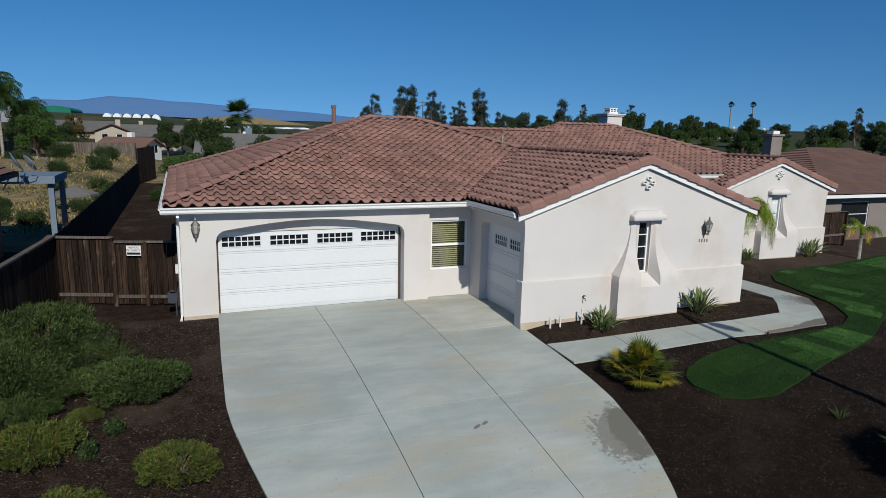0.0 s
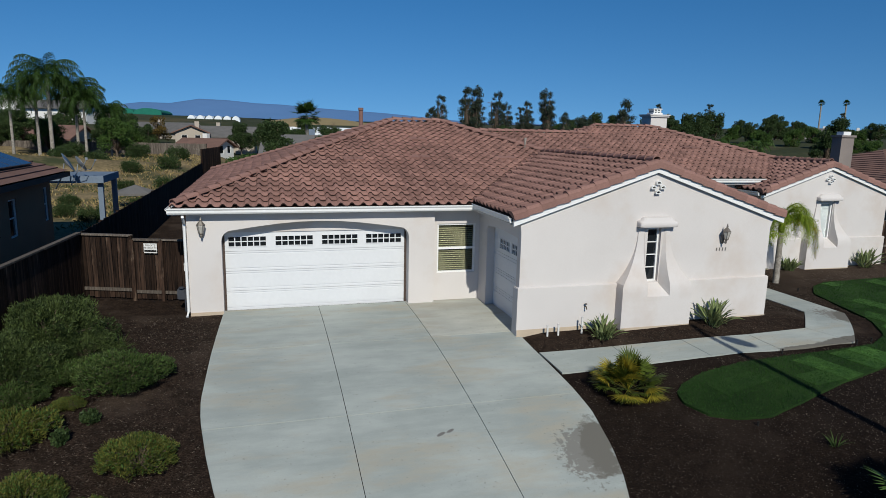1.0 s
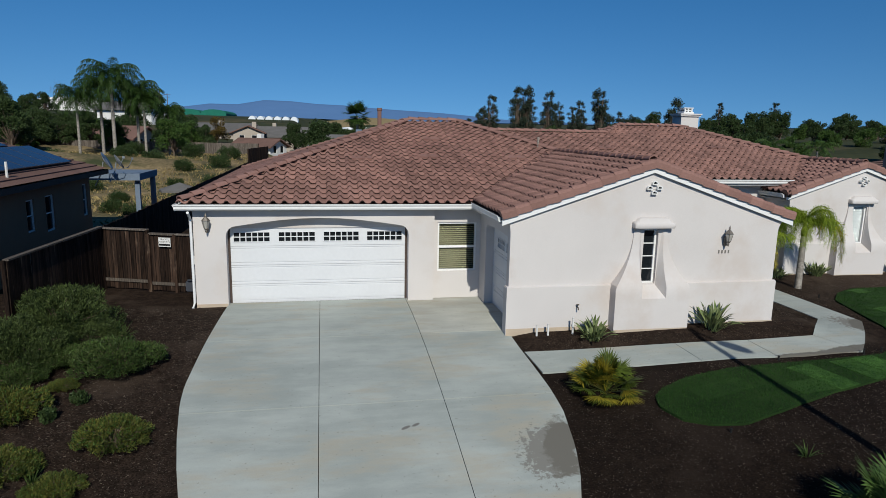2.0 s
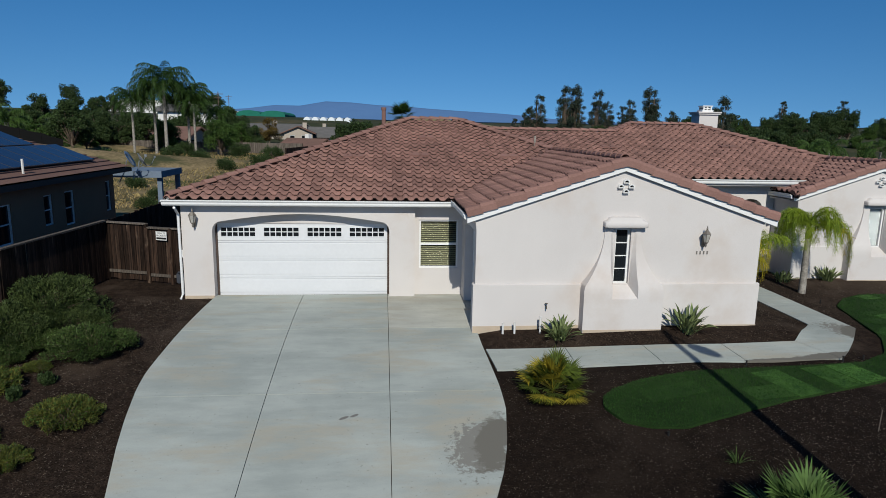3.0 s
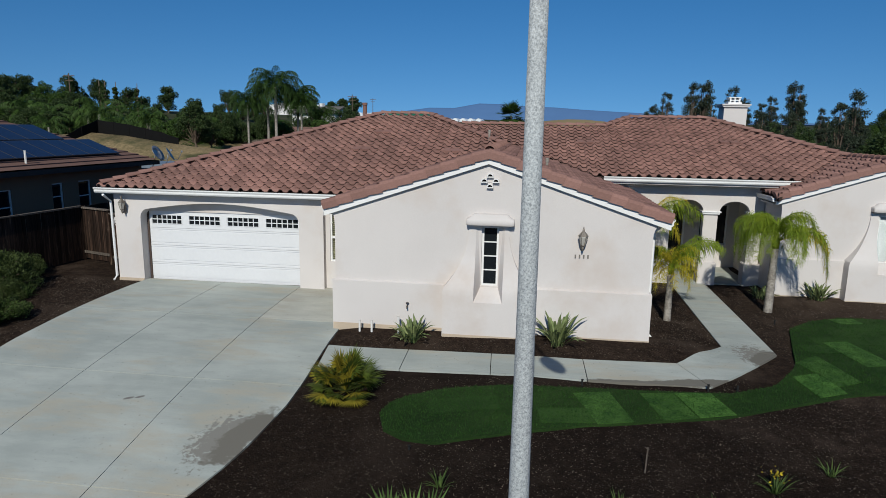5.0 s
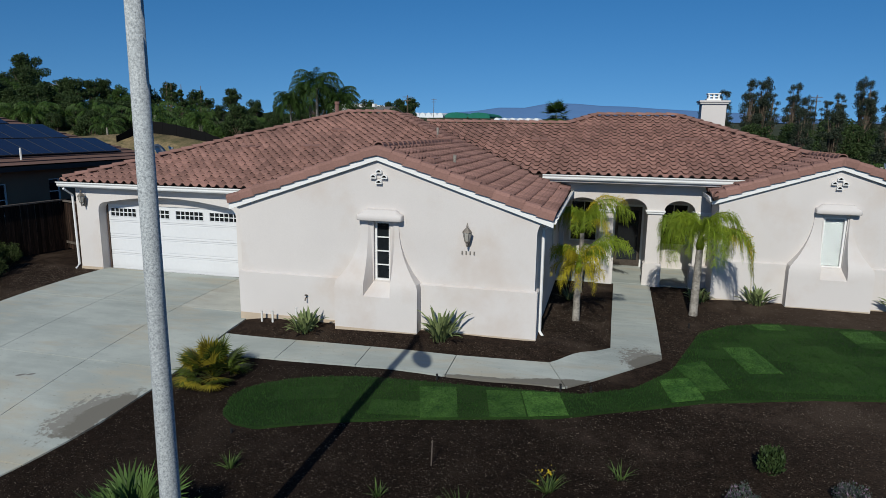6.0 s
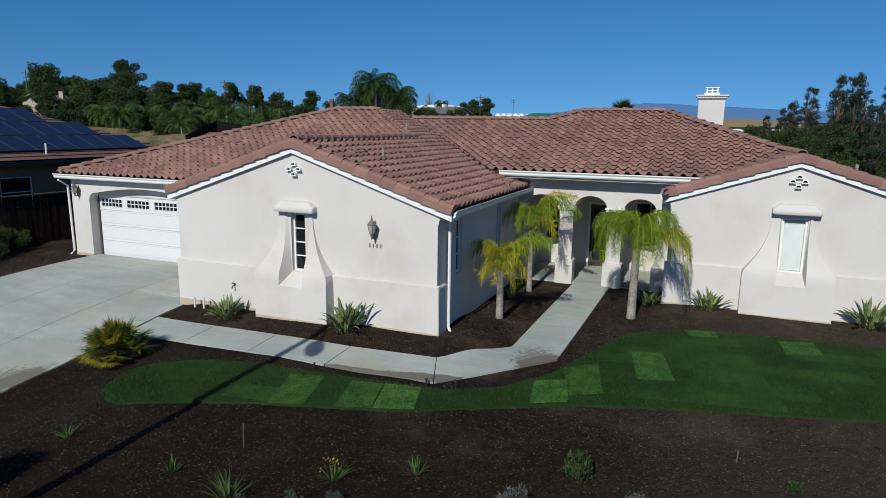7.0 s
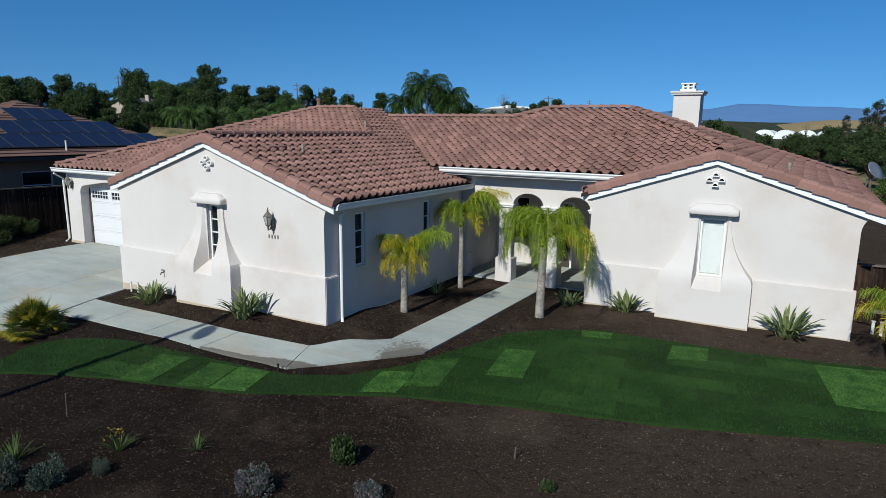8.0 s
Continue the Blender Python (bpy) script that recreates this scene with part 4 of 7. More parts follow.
rake_bm = bmesh.new()
_sec = [(0.24, 0.055), (0.16, 0.115), (0.06, 0.135), (-0.03, 0.115), (-0.075, 0.05), (-0.085, -0.10), (-0.06, -0.10)]
_r = [[rake_bm.verts.new((y, v, h + l)) for y, h in _sec] for v, l in ((0, 0.0), (0.0, 0.02), (0.40, -0.012))]
for a, b in zip(_r[1:], _r[2:]):
    for k in range(len(_sec) - 1):
        rake_bm.faces.new((a[k], a[k + 1], b[k + 1], b[k]))
rake_bm.faces.new(_r[1])
bmesh.ops.delete(rake_bm, geom=_r[0], context="VERTS")
rake_mesh = bpy.data.meshes.new("rake_tile")
rake_bm.to_mesh(rake_mesh)
rake_bm.free()
rake_mesh.materials.append(RAKE)


def rake_line(a, b, deck, inward):
    """Rake tiles up a gable edge from a to b; inward points onto the roof."""
    a, b = Vector(a), Vector(b)
    d = (b - a).normalized()
    inward = Vector(inward)
    up = inward.cross(d)
    if up.z < 0:
        up = -up
    n = round((b - a).length / 0.365)
    for k in range(n):
        p = a + (b - a) * (k / n)
        ob = new("rake_tile", rake_mesh)
        M = Matrix(((inward.x, d.x, up.x, p.x), (inward.y, d.y, up.y, p.y), (inward.z, d.z, up.z, p.z), (0, 0, 0, 1)))
        ob.parent = deck
        ob.matrix_basis = M @ Matrix.Rotation(tile_rnd.gauss(0, 0.012), 4, "X")


RY1, RY2 = FRONT1 - 0.06, FRONT2 - 0.06
zA = PEAK_Z - PITCH * (GABLE_R - PEAK_X)          # eave height of the lower roofs
zC = PEAK_Z - PITCH * (PEAK_X - GABLE_L)          # the wing's inner eave lies a little higher
VALLEY = PEAK_X - (PEAK_Z - zA) / PITCH
AX0, AY0 = -0.41, 16.74
top1 = 23.92
rx0, rx1 = AX0 + (top1 - AY0), GABLE_R - (top1 - AY0)
# front slope over the garage, cut by both hips and by the valley against the gable wing
A1 = roof_face((AX0, AY0), (1, 0), (0, 1), zA, GABLE_R - AX0, top1 - AY0, [(-1, 1, AY0 - AX0), (1, 1, GABLE_R + AY0), (1, -1, VALLEY - AY0)])
roof_face((AX0, 31.1), (0, -1), (1, 0), zA, 31.1 - AY0, top1 - AY0, [(1, -1, AX0 - AY0), (1, 1, AX0 + 31.1)])
# right slope runs on over the wing to its gable edge
B1 = roof_face((GABLE_R, RY1), (0, 1), (-1, 0), zA, AY0 + 4.14 - RY1, GABLE_R - PEAK_X, [(1, 1, 34.62)], pieces=lambda x, y: y < 18.6)
roof_face((GABLE_R, AY0 + 4.14), (0, 1), (-1, 0), zA, 9, top1 - AY0, [(-1, -1, -(GABLE_R + AY0)), (1, 1, 34.62)])
C1 = roof_face((GABLE_L, AY0 + 4.14), (0, -1), (1, 0), zC, AY0 + 4.14 - RY1, PEAK_X - GABLE_L, [(-1, 1, AY0 - VALLEY)], pieces=lambda x, y: True)
roof_face((GABLE_R, 18.6), (0, 1), (-1, 0), zA, 1.95, 1.32, [(-1, -1, -34.62)])
roof_face((GABLE_R, 31.1), (-1, 0), (0, -1), zA, GABLE_R - AX0, top1 - AY0, [(-1, -1, -(AX0 + 31.1)), (1, -1, GABLE_R - 31.1)])
cap_line((AX0 + 0.1, AY0 + 0.1, zA + 0.05), (rx0, top1, zA + (top1 - AY0) * PITCH), A1)
cap_line((PEAK_X, AY0 + 4.14, PEAK_Z), (rx1, top1, zA + (top1 - AY0) * PITCH), A1)
cap_line((rx0, top1, zA + (top1 - AY0) * PITCH), (rx1, top1, zA + (top1 - AY0) * PITCH), A1)
cap_line((PEAK_X, RY1 + 0.1, PEAK_Z), (PEAK_X, AY0 + 4.14, PEAK_Z), C1)
cap_line((AX0 + 0.1, 31.0, zA + 0.05), (rx0, top1, zA + (top1 - AY0) * PITCH), A1)
rake_line((GABLE_R + 0.02, RY1, zA), (PEAK_X, RY1, PEAK_Z), B1, (0, 1, 0))
rake_line((GABLE_L - 0.02, RY1, zC), (PEAK_X, RY1, PEAK_Z), C1, (0, 1, 0))
# main block over the porch with its own hip and the second gable wing
EX, EZ, EY = 26.56, 5.28, 25.8
zE = EZ - PITCH * (EY - 20.05)
zD = EZ - PITCH * (EX - 19.4)
P2X, P2Z = 23.13, EZ - PITCH * (23.13 - 19.4)
conn_y = 24.76
E1 = roof_face((9, 20.05), (1, 0), (0, 1), zE, 16.5, conn_y - 20.05, [(-1, -1, -34.62), (1, 1, 19.4 + EY), (1, -1, P2X - (EY - (P2X - 19.4)))])
E2 = roof_face((15.4, conn_y), (1, 0), (0, 1), EZ - PITCH * (EY - conn_y), 6, EY - conn_y, [(-1, 1, EY - 16.45), (1, 1, 19.4 + EY)])
D1 = roof_face((EX, RY2), (0, 1), (-1, 0), zD, EY - (P2X - 19.4) - RY2, EX - P2X, [])
D2 = roof_face((EX, EY - (P2X - 19.4)), (0, 1), (-1, 0), zD, 9, EX - 19.4, [(-1, -1, -(19.4 + EY)), (-1, 1, EY - 19.4 + 0.0)])
FX = 19.93
zF = P2Z - PITCH * (P2X - FX)
F1 = roof_face((FX, EY - (P2X - 19.4)), (0, -1), (1, 0), zF, EY - (P2X - 19.4) - RY2, P2X - FX, [(-1, 1, EY - (P2X - 19.4) - P2X)])
roof_face((FX, 20.55), (0, -1), (1, 0), zF, 2.0, 1.23, [(1, -1, -(EY - (P2X - 19.4) - P2X))])
roof_face((15.41, 28), (0, -1), (1, 0), EZ - PITCH * 1.04, 4, 1.04, [(1, -1, 16.45 - EY), (1, 1, 16.45 + EY)])
roof_face((EX, EY + 7.16), (-1, 0), (0, -1), zD, 17, 7.16, [(1, -1, 19.4 - EY), (-1, -1, -(16.45 + EY))])
roof_face((16.5, 31.1), (-1, 0), (0, -1), EZ - PITCH * (1.04 + 31.1 - conn_y), 8, 31.1 - conn_y, [(1, 1, 16.45 + EY)])
cap_line((15.42, conn_y, EZ - PITCH * 1.04), (16.45, EY, EZ), E2)
cap_line((16.45, EY, EZ), (19.4, EY, EZ), E2)
cap_line((P2X, EY - (P2X - 19.4), P2Z), (19.4, EY, EZ), E2)
cap_line((9.85, conn_y, EZ - PITCH * 1.04), (15.42, conn_y, EZ - PITCH * 1.04), E1)
cap_line((P2X, RY2 + 0.1, P2Z), (P2X, EY - (P2X - 19.4), P2Z), F1)
cap_line((EX, EY + 7.1, zD), (19.4, EY, EZ), D2)
rake_line((EX + 0.02, RY2, zD), (P2X, RY2, P2Z), D1, (0, 1, 0))
rake_line((FX - 0.02, RY2, zF), (P2X, RY2, P2Z), F1, (0, 1, 0))


# fascias, barge boards, gutters, soffits
def barge(x0, x1, px, pz, y):
    """White boards up both sides of a gable."""
    for a, b in ((x0, px), (x1, px)):
        f = lambda x: pz - PITCH * abs(x - px)
        outer = [(a, f(a) - 0.235), (b, f(b) - 0.235), (b, f(b) - 0.03), (a, f(a) - 0.03)]
        part("barge_board", plate(outer, (), 0.04, Matrix.Translation((0, y, 0))), TRIM, house, "white barge board")


barge(GABLE_L, GABLE_R, PEAK_X, PEAK_Z, RY1 - 0.03)
barge(FX, EX, P2X, P2Z, RY2 - 0.03)


def gutter(a, b, z, out):
    """A moulded white gutter from a to b in plan, projecting along out."""
    a, b, out = Vector(a), Vector(b), Vector(out)
    sec = [(0.0, -0.16), (0.06, -0.16), (0.085, -0.12), (0.085, -0.07), (0.12, -0.03), (0.12, 0.0), (0.105, 0.0), (0.10, -0.03), (0.0, -0.05)]
    bm = bmesh.new()
    rows = [[bm.verts.new((p.x + out.x * s, p.y + out.y * s, z + h)) for s, h in sec] for p in (a, b)]
    n = len(sec)
    for k in range(n):
        bm.faces.new((rows[0][k], rows[0][(k + 1) % n], rows[1][(k + 1) % n], rows[1][k]))
    bm.faces.new(rows[0]), bm.faces.new(rows[1])
    return part("gutter", bm, TRIM, house, "white moulded gutter")


gutter((AX0 - 0.05, AY0 + 0.02), (7.8, AY0 + 0.02), zA + 0.02, (0, -1))
gutter((15.0, 20.07), (20.9, 20.07), zE + 0.03, (0, -1))
gutter((GABLE_R - 0.02, RY1 + 0.05), (GABLE_R - 0.02, 20.54), zA + 0.0, (1, 0))
gutter((AX0 + 0.02, AY0), (AX0 + 0.02, 31), zA + 0.0, (-1, 0))
gutter((GABLE_L + 0.02, RY1 + 0.1), (GABLE_L + 0.02, AY0), zC, (-1, 0))
gutter((EX - 0.02, RY2 + 0.05), (EX - 0.02, 32), zD, (1, 0))
gutter((FX + 0.02, RY2 + 0.1), (FX + 0.02, 20.6), zF, (-1, 0))
part("soffit", boxes((AX0 + 0.02, 7.62, AY0 + 0.04, GARAGE_Y + 0.4, zA - 0.17, zA - 0.13)), STUCCO, house)
part("soffit", boxes((GABLE_L + 0.03, 8.4, FRONT1 + 0.23, 17.4, zA - 0.18, zA - 0.135)), STUCCO, house)
part("soffit", boxes((15.3, GABLE_R - 0.03, FRONT1 + 0.23, 20.5, zA - 0.18, zA - 0.135)), STUCCO, house)
part("soffit", boxes((14.8, 21.4, 20.09, 20.56, zE - 0.20, zE - 0.14)), STUCCO, house)
part("soffit", boxes((FX + 0.03, 20.4, FRONT2 + 0.23, 22, zD - 0.18, zD - 0.135), (25.9, EX - 0.03, FRONT2 + 0.23, 31, zD - 0.18, zD - 0.135)), STUCCO, house)


def gable_vent(x, z, front):
    """Four short clay half-pipes in a cross, as an attic vent."""
    v = part("vent", boxes((x - 0.05, x + 0.05, front - 0.012, front - 0.003, z - 0.05, z + 0.05)), STUCCO, house, "clover of clay pipe vents")
    for dx, dz in ((0, 0.12), (-0.135, 0.0), (0.135, 0.0), (0, -0.125)):
        bm = bmesh.new()
        rings = []
        for y, r in ((front - 0.09, 0.078), (front - 0.002, 0.078), (front - 0.003, 0.056), (front - 0.09, 0.056)):
            rings.append([bm.verts.new((x + dx + r * math.cos(math.pi * k / 8), y, z + dz - 0.03 + r * math.sin(math.pi * k / 8))) for k in range(9)])
        for a in range(4):
            for k in range(8):
                bm.faces.new((rings[a][k], rings[a][k + 1], rings[(a + 1) % 4][k + 1], rings[(a + 1) % 4][k]))
        box(bm, x + dx - 0.078, x + dx + 0.078, front - 0.09, front - 0.002, z + dz - 0.052, z + dz - 0.031)
        part("pipe", bm, TRIM, v)
        # no opening is cut: a dark plate paints the shade inside the pipe
        part("vent_hole_shade", boxes((x + dx - 0.052, x + dx + 0.052, front - 0.014, front - 0.002, z + dz - 0.029, z + dz + 0.02)), DARK, v)


gable_vent(11.78, 3.64, FRONT1)
gable_vent(23.12, 3.44, FRONT2)

# chimney with its spark arrester
ch = part("chimney", boxes((20.5, 21.42, 27.5, 28.3, 3.6, 5.86), (20.43, 21.49, 27.43, 28.37, 5.86, 5.93), (20.39, 21.53, 27.39, 28.41, 5.93, 5.99)), STUCCO, house, "cream stucco chimney with a stepped cap")
part("chimney_pot", boxes((20.68, 21.22, 27.62, 28.15, 5.99, 6.07), (20.74, 20.80, 27.66, 28.1, 6.07, 6.24), (21.1, 21.16, 27.66, 28.1, 6.07, 6.24), (20.92, 20.98, 27.66, 28.1, 6.07, 6.24), (20.74, 21.16, 27.7, 28.06, 6.13, 6.17), (20.7, 21.2, 27.64, 28.12, 6.24, 6.28)), TRIM, ch, "white slatted chimney cap")
zroofA = lambda x, y: zA + PITCH * (y - AY0)
zroofB = lambda x, y: zA + PITCH * (GABLE_R - x)
zroofE = lambda x, y: EZ - PITCH * (EY - y)
for x, y, h, r, z in ((5.75, 25.2, 0.75, 0.085, 5.05), (11.2, 21.3, 0.35, 0.035, zroofB(11.2, 0)), (13.1, 15.9, 0.3, 0.035, zroofB(13.1, 0)), (13.9, 25.6, 0.4, 0.035, 4.7), (24.6, 20.6, 0.3, 0.035, zD + PITCH * (EX - 24.6))):
    part("vent_pipe", tube(bmesh.new(), [(x, y, z - 0.2), (x, y, z + h - 0.12), (x, y, z + h - 0.1), (x, y, z + h)], [r, r, r * 1.25, r * 1.25], 10), RAKE if r > 0.05 else PALMBARK, house, "roof vent pipe")


def tile_vent(x, y, fn, dx, dy):
    """A low roof vent: two tiles raised over the course."""
    bm = bmesh.new()
    c = Vector((x, y, fn(x, y) + 0.11))
    U, V = Vector((-dy, dx, 0)), Vector((dx, dy, PITCH)).normalized()
    W = U.cross(V)
    if W.z < 0:
        W = -W
    M = Matrix(((U.x, V.x, W.x, c.x), (U.y, V.y, W.y, c.y), (U.z, V.z, W.z, c.z), (0, 0, 0, 1)))
    for off in (-0.32, 0.02):
        vs = [bm.verts.new(M @ Vector(p)) for p in ((off, -0.2, 0.025), (off + 0.30, -0.2, 0.025), (off + 0.30, 0.22, -0.04), (off, 0.22, -0.04), (off, -0.2, -0.04), (off + 0.30, -0.2, -0.04))]
        for f in ((0, 1, 2, 3), (0, 4, 5, 1), (0, 3, 4), (1, 5, 2)):
            bm.faces.new([vs[i] for i in f])
    part("roof_vent", bm, RAKE, house, "low clay-coloured roof vent")


for x, y in ((4.72, 20.0), (6.95, 20.2), (10.05, 20.2), (7.3, 21.9)):
    tile_vent(x, y, zroofA, 0, 1)
for x, y in ((13.0, 17.2), (12.6, 15.3), (10.9, 22.0)):
    tile_vent(x, y, zroofB, -1, 0)
for x, y in ((14.6, 23.0), (19.6, 23.2)):
    tile_vent(x, y, zroofE, 0, 1)

# downpipes
for pts in ([(-0.08, 16.55, 2.68), (-0.09, 16.9, 2.45), (-0.09, 16.93, 0.1), (-0.12, 16.8, -0.02)], [(15.62, 14.3, 2.55), (15.62, 14.32, 2.3), (15.62, 14.32, 0.05), (15.72, 14.2, -0.06)], [(15.8, 14.3, 2.68), (15.62, 14.32, 2.5), (15.62, 14.32, 2.2)]):
    part("downpipe", tube(bmesh.new(), pts, 0.038, 6), TRIM, house, "white downpipe")


# ---------------------------------------------------------------- plants
rng = np.random.default_rng(7)


def leaves(centres, size, aspect, rnd, flat=0.0, up=None):
    """A cloud of small pointed leaves round the centres: verts and faces."""
    n = len(centres)
    d = rnd.normal(size=(n, 3))
    if up is not None:
        d = d * 0.6 + up
    d[:, 2] *= 1 - flat
    d /= np.linalg.norm(d, axis=1)[:, None] + 1e-9
    s = np.cross(d, rnd.normal(size=(n, 3)))
    s /= np.linalg.norm(s, axis=1)[:, None] + 1e-9
    L = size * rnd.uniform(0.6, 1.3, (n, 1))
    W = L * aspect
    c = np.asarray(centres)
    v = np.stack([c - d * L * 0.5, c + s * W * 0.5, c + d * L * 0.5, c - s * W * 0.5], 1).reshape(-1, 3)
    f = np.arange(4 * n).reshape(n, 4)
    return v, f


def cloud_mesh(name, v, f, material):
    me = bpy.data.meshes.new(name)
    me.from_pydata(v.tolist(), [], f.tolist())
    me.materials.append(material)
    return me


def crown_points(n, blobs, rnd, shell=0.55):
    """Points through the outer part of several rounded masses: rows of x, y, z, rx, rz."""
    out = []
    w = np.array([b[3] ** 2 * b[4] for b in blobs]) ** 0.8
    w /= w.sum()
    for b, k in zip(blobs, w):
        m = max(8, int(n * k))
        d = rnd.normal(size=(m, 3))
        d /= np.linalg.norm(d, axis=1)[:, None]
        r = (shell + (1 - shell) * rnd.random((m, 1)) ** 0.6) * (1 + 0.22 * np.sin(d[:, :1] * 5 + b[0]) * np.cos(d[:, 1:2] * 6 + b[1]))
        out.append(d * r * np.array([b[3], b[3], b[4]]) + np.array(b[:3]))
    return np.concatenate(out)


def make_tree(name, label, height, spread, clear, leaf, n, size, seed, lumps=9, bark=None, narrow=1.0, aspect=0.55, blob=1.0, limb=1.0, shell=0.55):
    """A tree at the origin: tapered trunk, limbs, and a crown of leaves in uneven masses."""
    rnd = np.random.default_rng(seed)
    t = thing(name, label, "tree")
    bm = bmesh.new()
    base = height * clear
    top = Vector((rnd.normal() * 0.2, rnd.normal() * 0.2, height * 0.8))
    tube(bm, [(0, 0, -0.5), (0.03, 0.02, base * 0.5), (top.x * 0.5, top.y * 0.5, base), tuple(top)], [height * 0.035, height * 0.028, height * 0.022, height * 0.006], 7)
    blobs = []
    for k in range(lumps):
        a, u = rnd.uniform(0, 6.28), rnd.random()
        z = base + (height - base) * (0.12 + 0.8 * u)
        reach = spread * (0.25 + 0.6 * rnd.random()) * (1 - 0.55 * u) * narrow
        c = (math.cos(a) * reach, math.sin(a) * reach, z)
        r = spread * rnd.uniform(0.32, 0.55) * (1 - 0.3 * u) * blob
        blobs.append((*c, r, r * rnd.uniform(0.65, 1.0)))
        first = len(bm.verts)
        tube(bm, [(0, 0, base * 0.85), (c[0] * 0.55, c[1] * 0.55, (base + z) / 2), c], [height * 0.014 * limb, height * 0.009 * limb, height * 0.003 * limb], 5)
        bm.verts.ensure_lookup_table()
        bm.faces.new((bm.verts[first], bm.verts[first + 1], bm.verts[14]))
    part("trunk", bm, bark or BARK, t, smooth=True)
    v, f = leaves(crown_points(n, blobs, rnd, shell), size, aspect, rnd)
    ob = new("crown", cloud_mesh("crown", v, f, leaf))
    ob.parent = t
    return t


def frond_shape(az, el, length, droop, leaf, n, rnd, base=(0, 0, 0), hang=0.75, width=0.022, bare=0.15, bow=1.6, knee=1.0, plume=0.0):
    """A feather frond: arching midrib with two rows of hanging leaflets."""
    p = np.array(base, float)
    verts, faces, mid = [], [], []
    steps = n
    h = np.array([math.cos(az), math.sin(az), 0])
    side = np.array([-math.sin(az), math.cos(az), 0])
    for k in range(steps + 1):
        s = k / steps
        e = el - droop * min(1.0, s / knee) ** bow
        d = h * math.cos(e) + np.array([0, 0, math.sin(e)])
        p = p + d * length / steps
        mid.append(p.copy())
        if s < bare:
            continue
        ll = leaf * (0.55 + 0.45 * math.sin(math.pi * min(1, (s - bare) / (1 - bare) * 0.85 + 0.15))) * rnd.uniform(0.85, 1.12)
        for sg in (-1, 1):
            dirv = side * sg * rnd.uniform(0.5 - 0.4 * plume, 0.95) + d * rnd.uniform(0.45, 0.8 + 0.5 * plume) + np.array([0, 0, rnd.normal() * (0.2 + 0.55 * plume)])
            dirv /= np.linalg.norm(dirv)
            q = p + dirv * ll * 0.45 - np.array([0, 0, hang * ll * 0.16])
            r = p + dirv * ll * 0.72 - np.array([0, 0, hang * ll * 0.72])
            w = d * width
            b = len(verts)
            verts += [p - w * 0.5, p + w * 0.5, q + w * 0.6, q - w * 0.6, r]
            faces += [(b, b + 1, b + 2, b + 3), (b + 3, b + 2, b + 4)]
    b = len(verts)
    rib = 0.012 * length / 1.5
    for k, m in enumerate(mid):
        verts += [m - side * rib * (1 - k / steps * 0.8), m + side * rib * (1 - k / steps * 0.8), m - np.array([0, 0, rib * 1.5])]
    for k in range(len(mid) - 1):
        i = b + 3 * k
        faces += [(i, i + 1, i + 4, i + 3), (i + 1, i + 2, i + 5, i + 4), (i + 2, i, i + 3, i + 5)]
    return verts, faces


def feather_palm(name, label, at, trunk_h, r0, fronds, seed, lean=(0, 0), turn=0, leafmat=None, knee=1.0, plume=0.0):
    """A feather palm; fronds: rows of azimuth, rise, length, droop, leaflet, yellow or not (degrees, metres)."""
    rnd = np.random.default_rng(seed)
    t = thing(name, label, "palm", at=Matrix.Translation(at) @ Matrix.Rotation(radians(turn), 4, "Z"))
    bm = bmesh.new()
    n = 12
    pts = [(lean[0] * (k / n) ** 1.5, lean[1] * (k / n) ** 1.5, -0.2 + (trunk_h + 0.2) * k / n) for k in range(n + 1)]
    rad = [r0 * (1.25 - 0.35 * k / n + (0.06 if k % 2 else 0)) for k in range(n + 1)]
    part("trunk", tube(bm, pts, rad, 10), PALMBARK, t, "grey ringed trunk", smooth=True)
    top = pts[-1]
    part("crownshaft", lathe(bmesh.new(), [(r0 * 0.95, -0.05), (r0 * 1.15, 0.1), (r0 * 0.8, 0.28), (r0 * 0.3, 0.42)], 8, top), leafmat or FROND, t, smooth=True)
    for az, el, ln, dr, lf, yel in fronds:
        v, f = frond_shape(radians(az), radians(el), ln, radians(dr), lf, int(ln / 0.0165) if plume else 40, rnd, (top[0], top[1], top[2] + 0.15), hang=1.0, width=0.0095 if plume else 0.036, bow=1.6 if knee == 1 else 1.75, knee=knee, plume=plume)
        mesh_from("frond", v, f, FRONDYELLOW if yel else (leafmat or FROND), t, "yellowing frond" if yel else "")
    return t


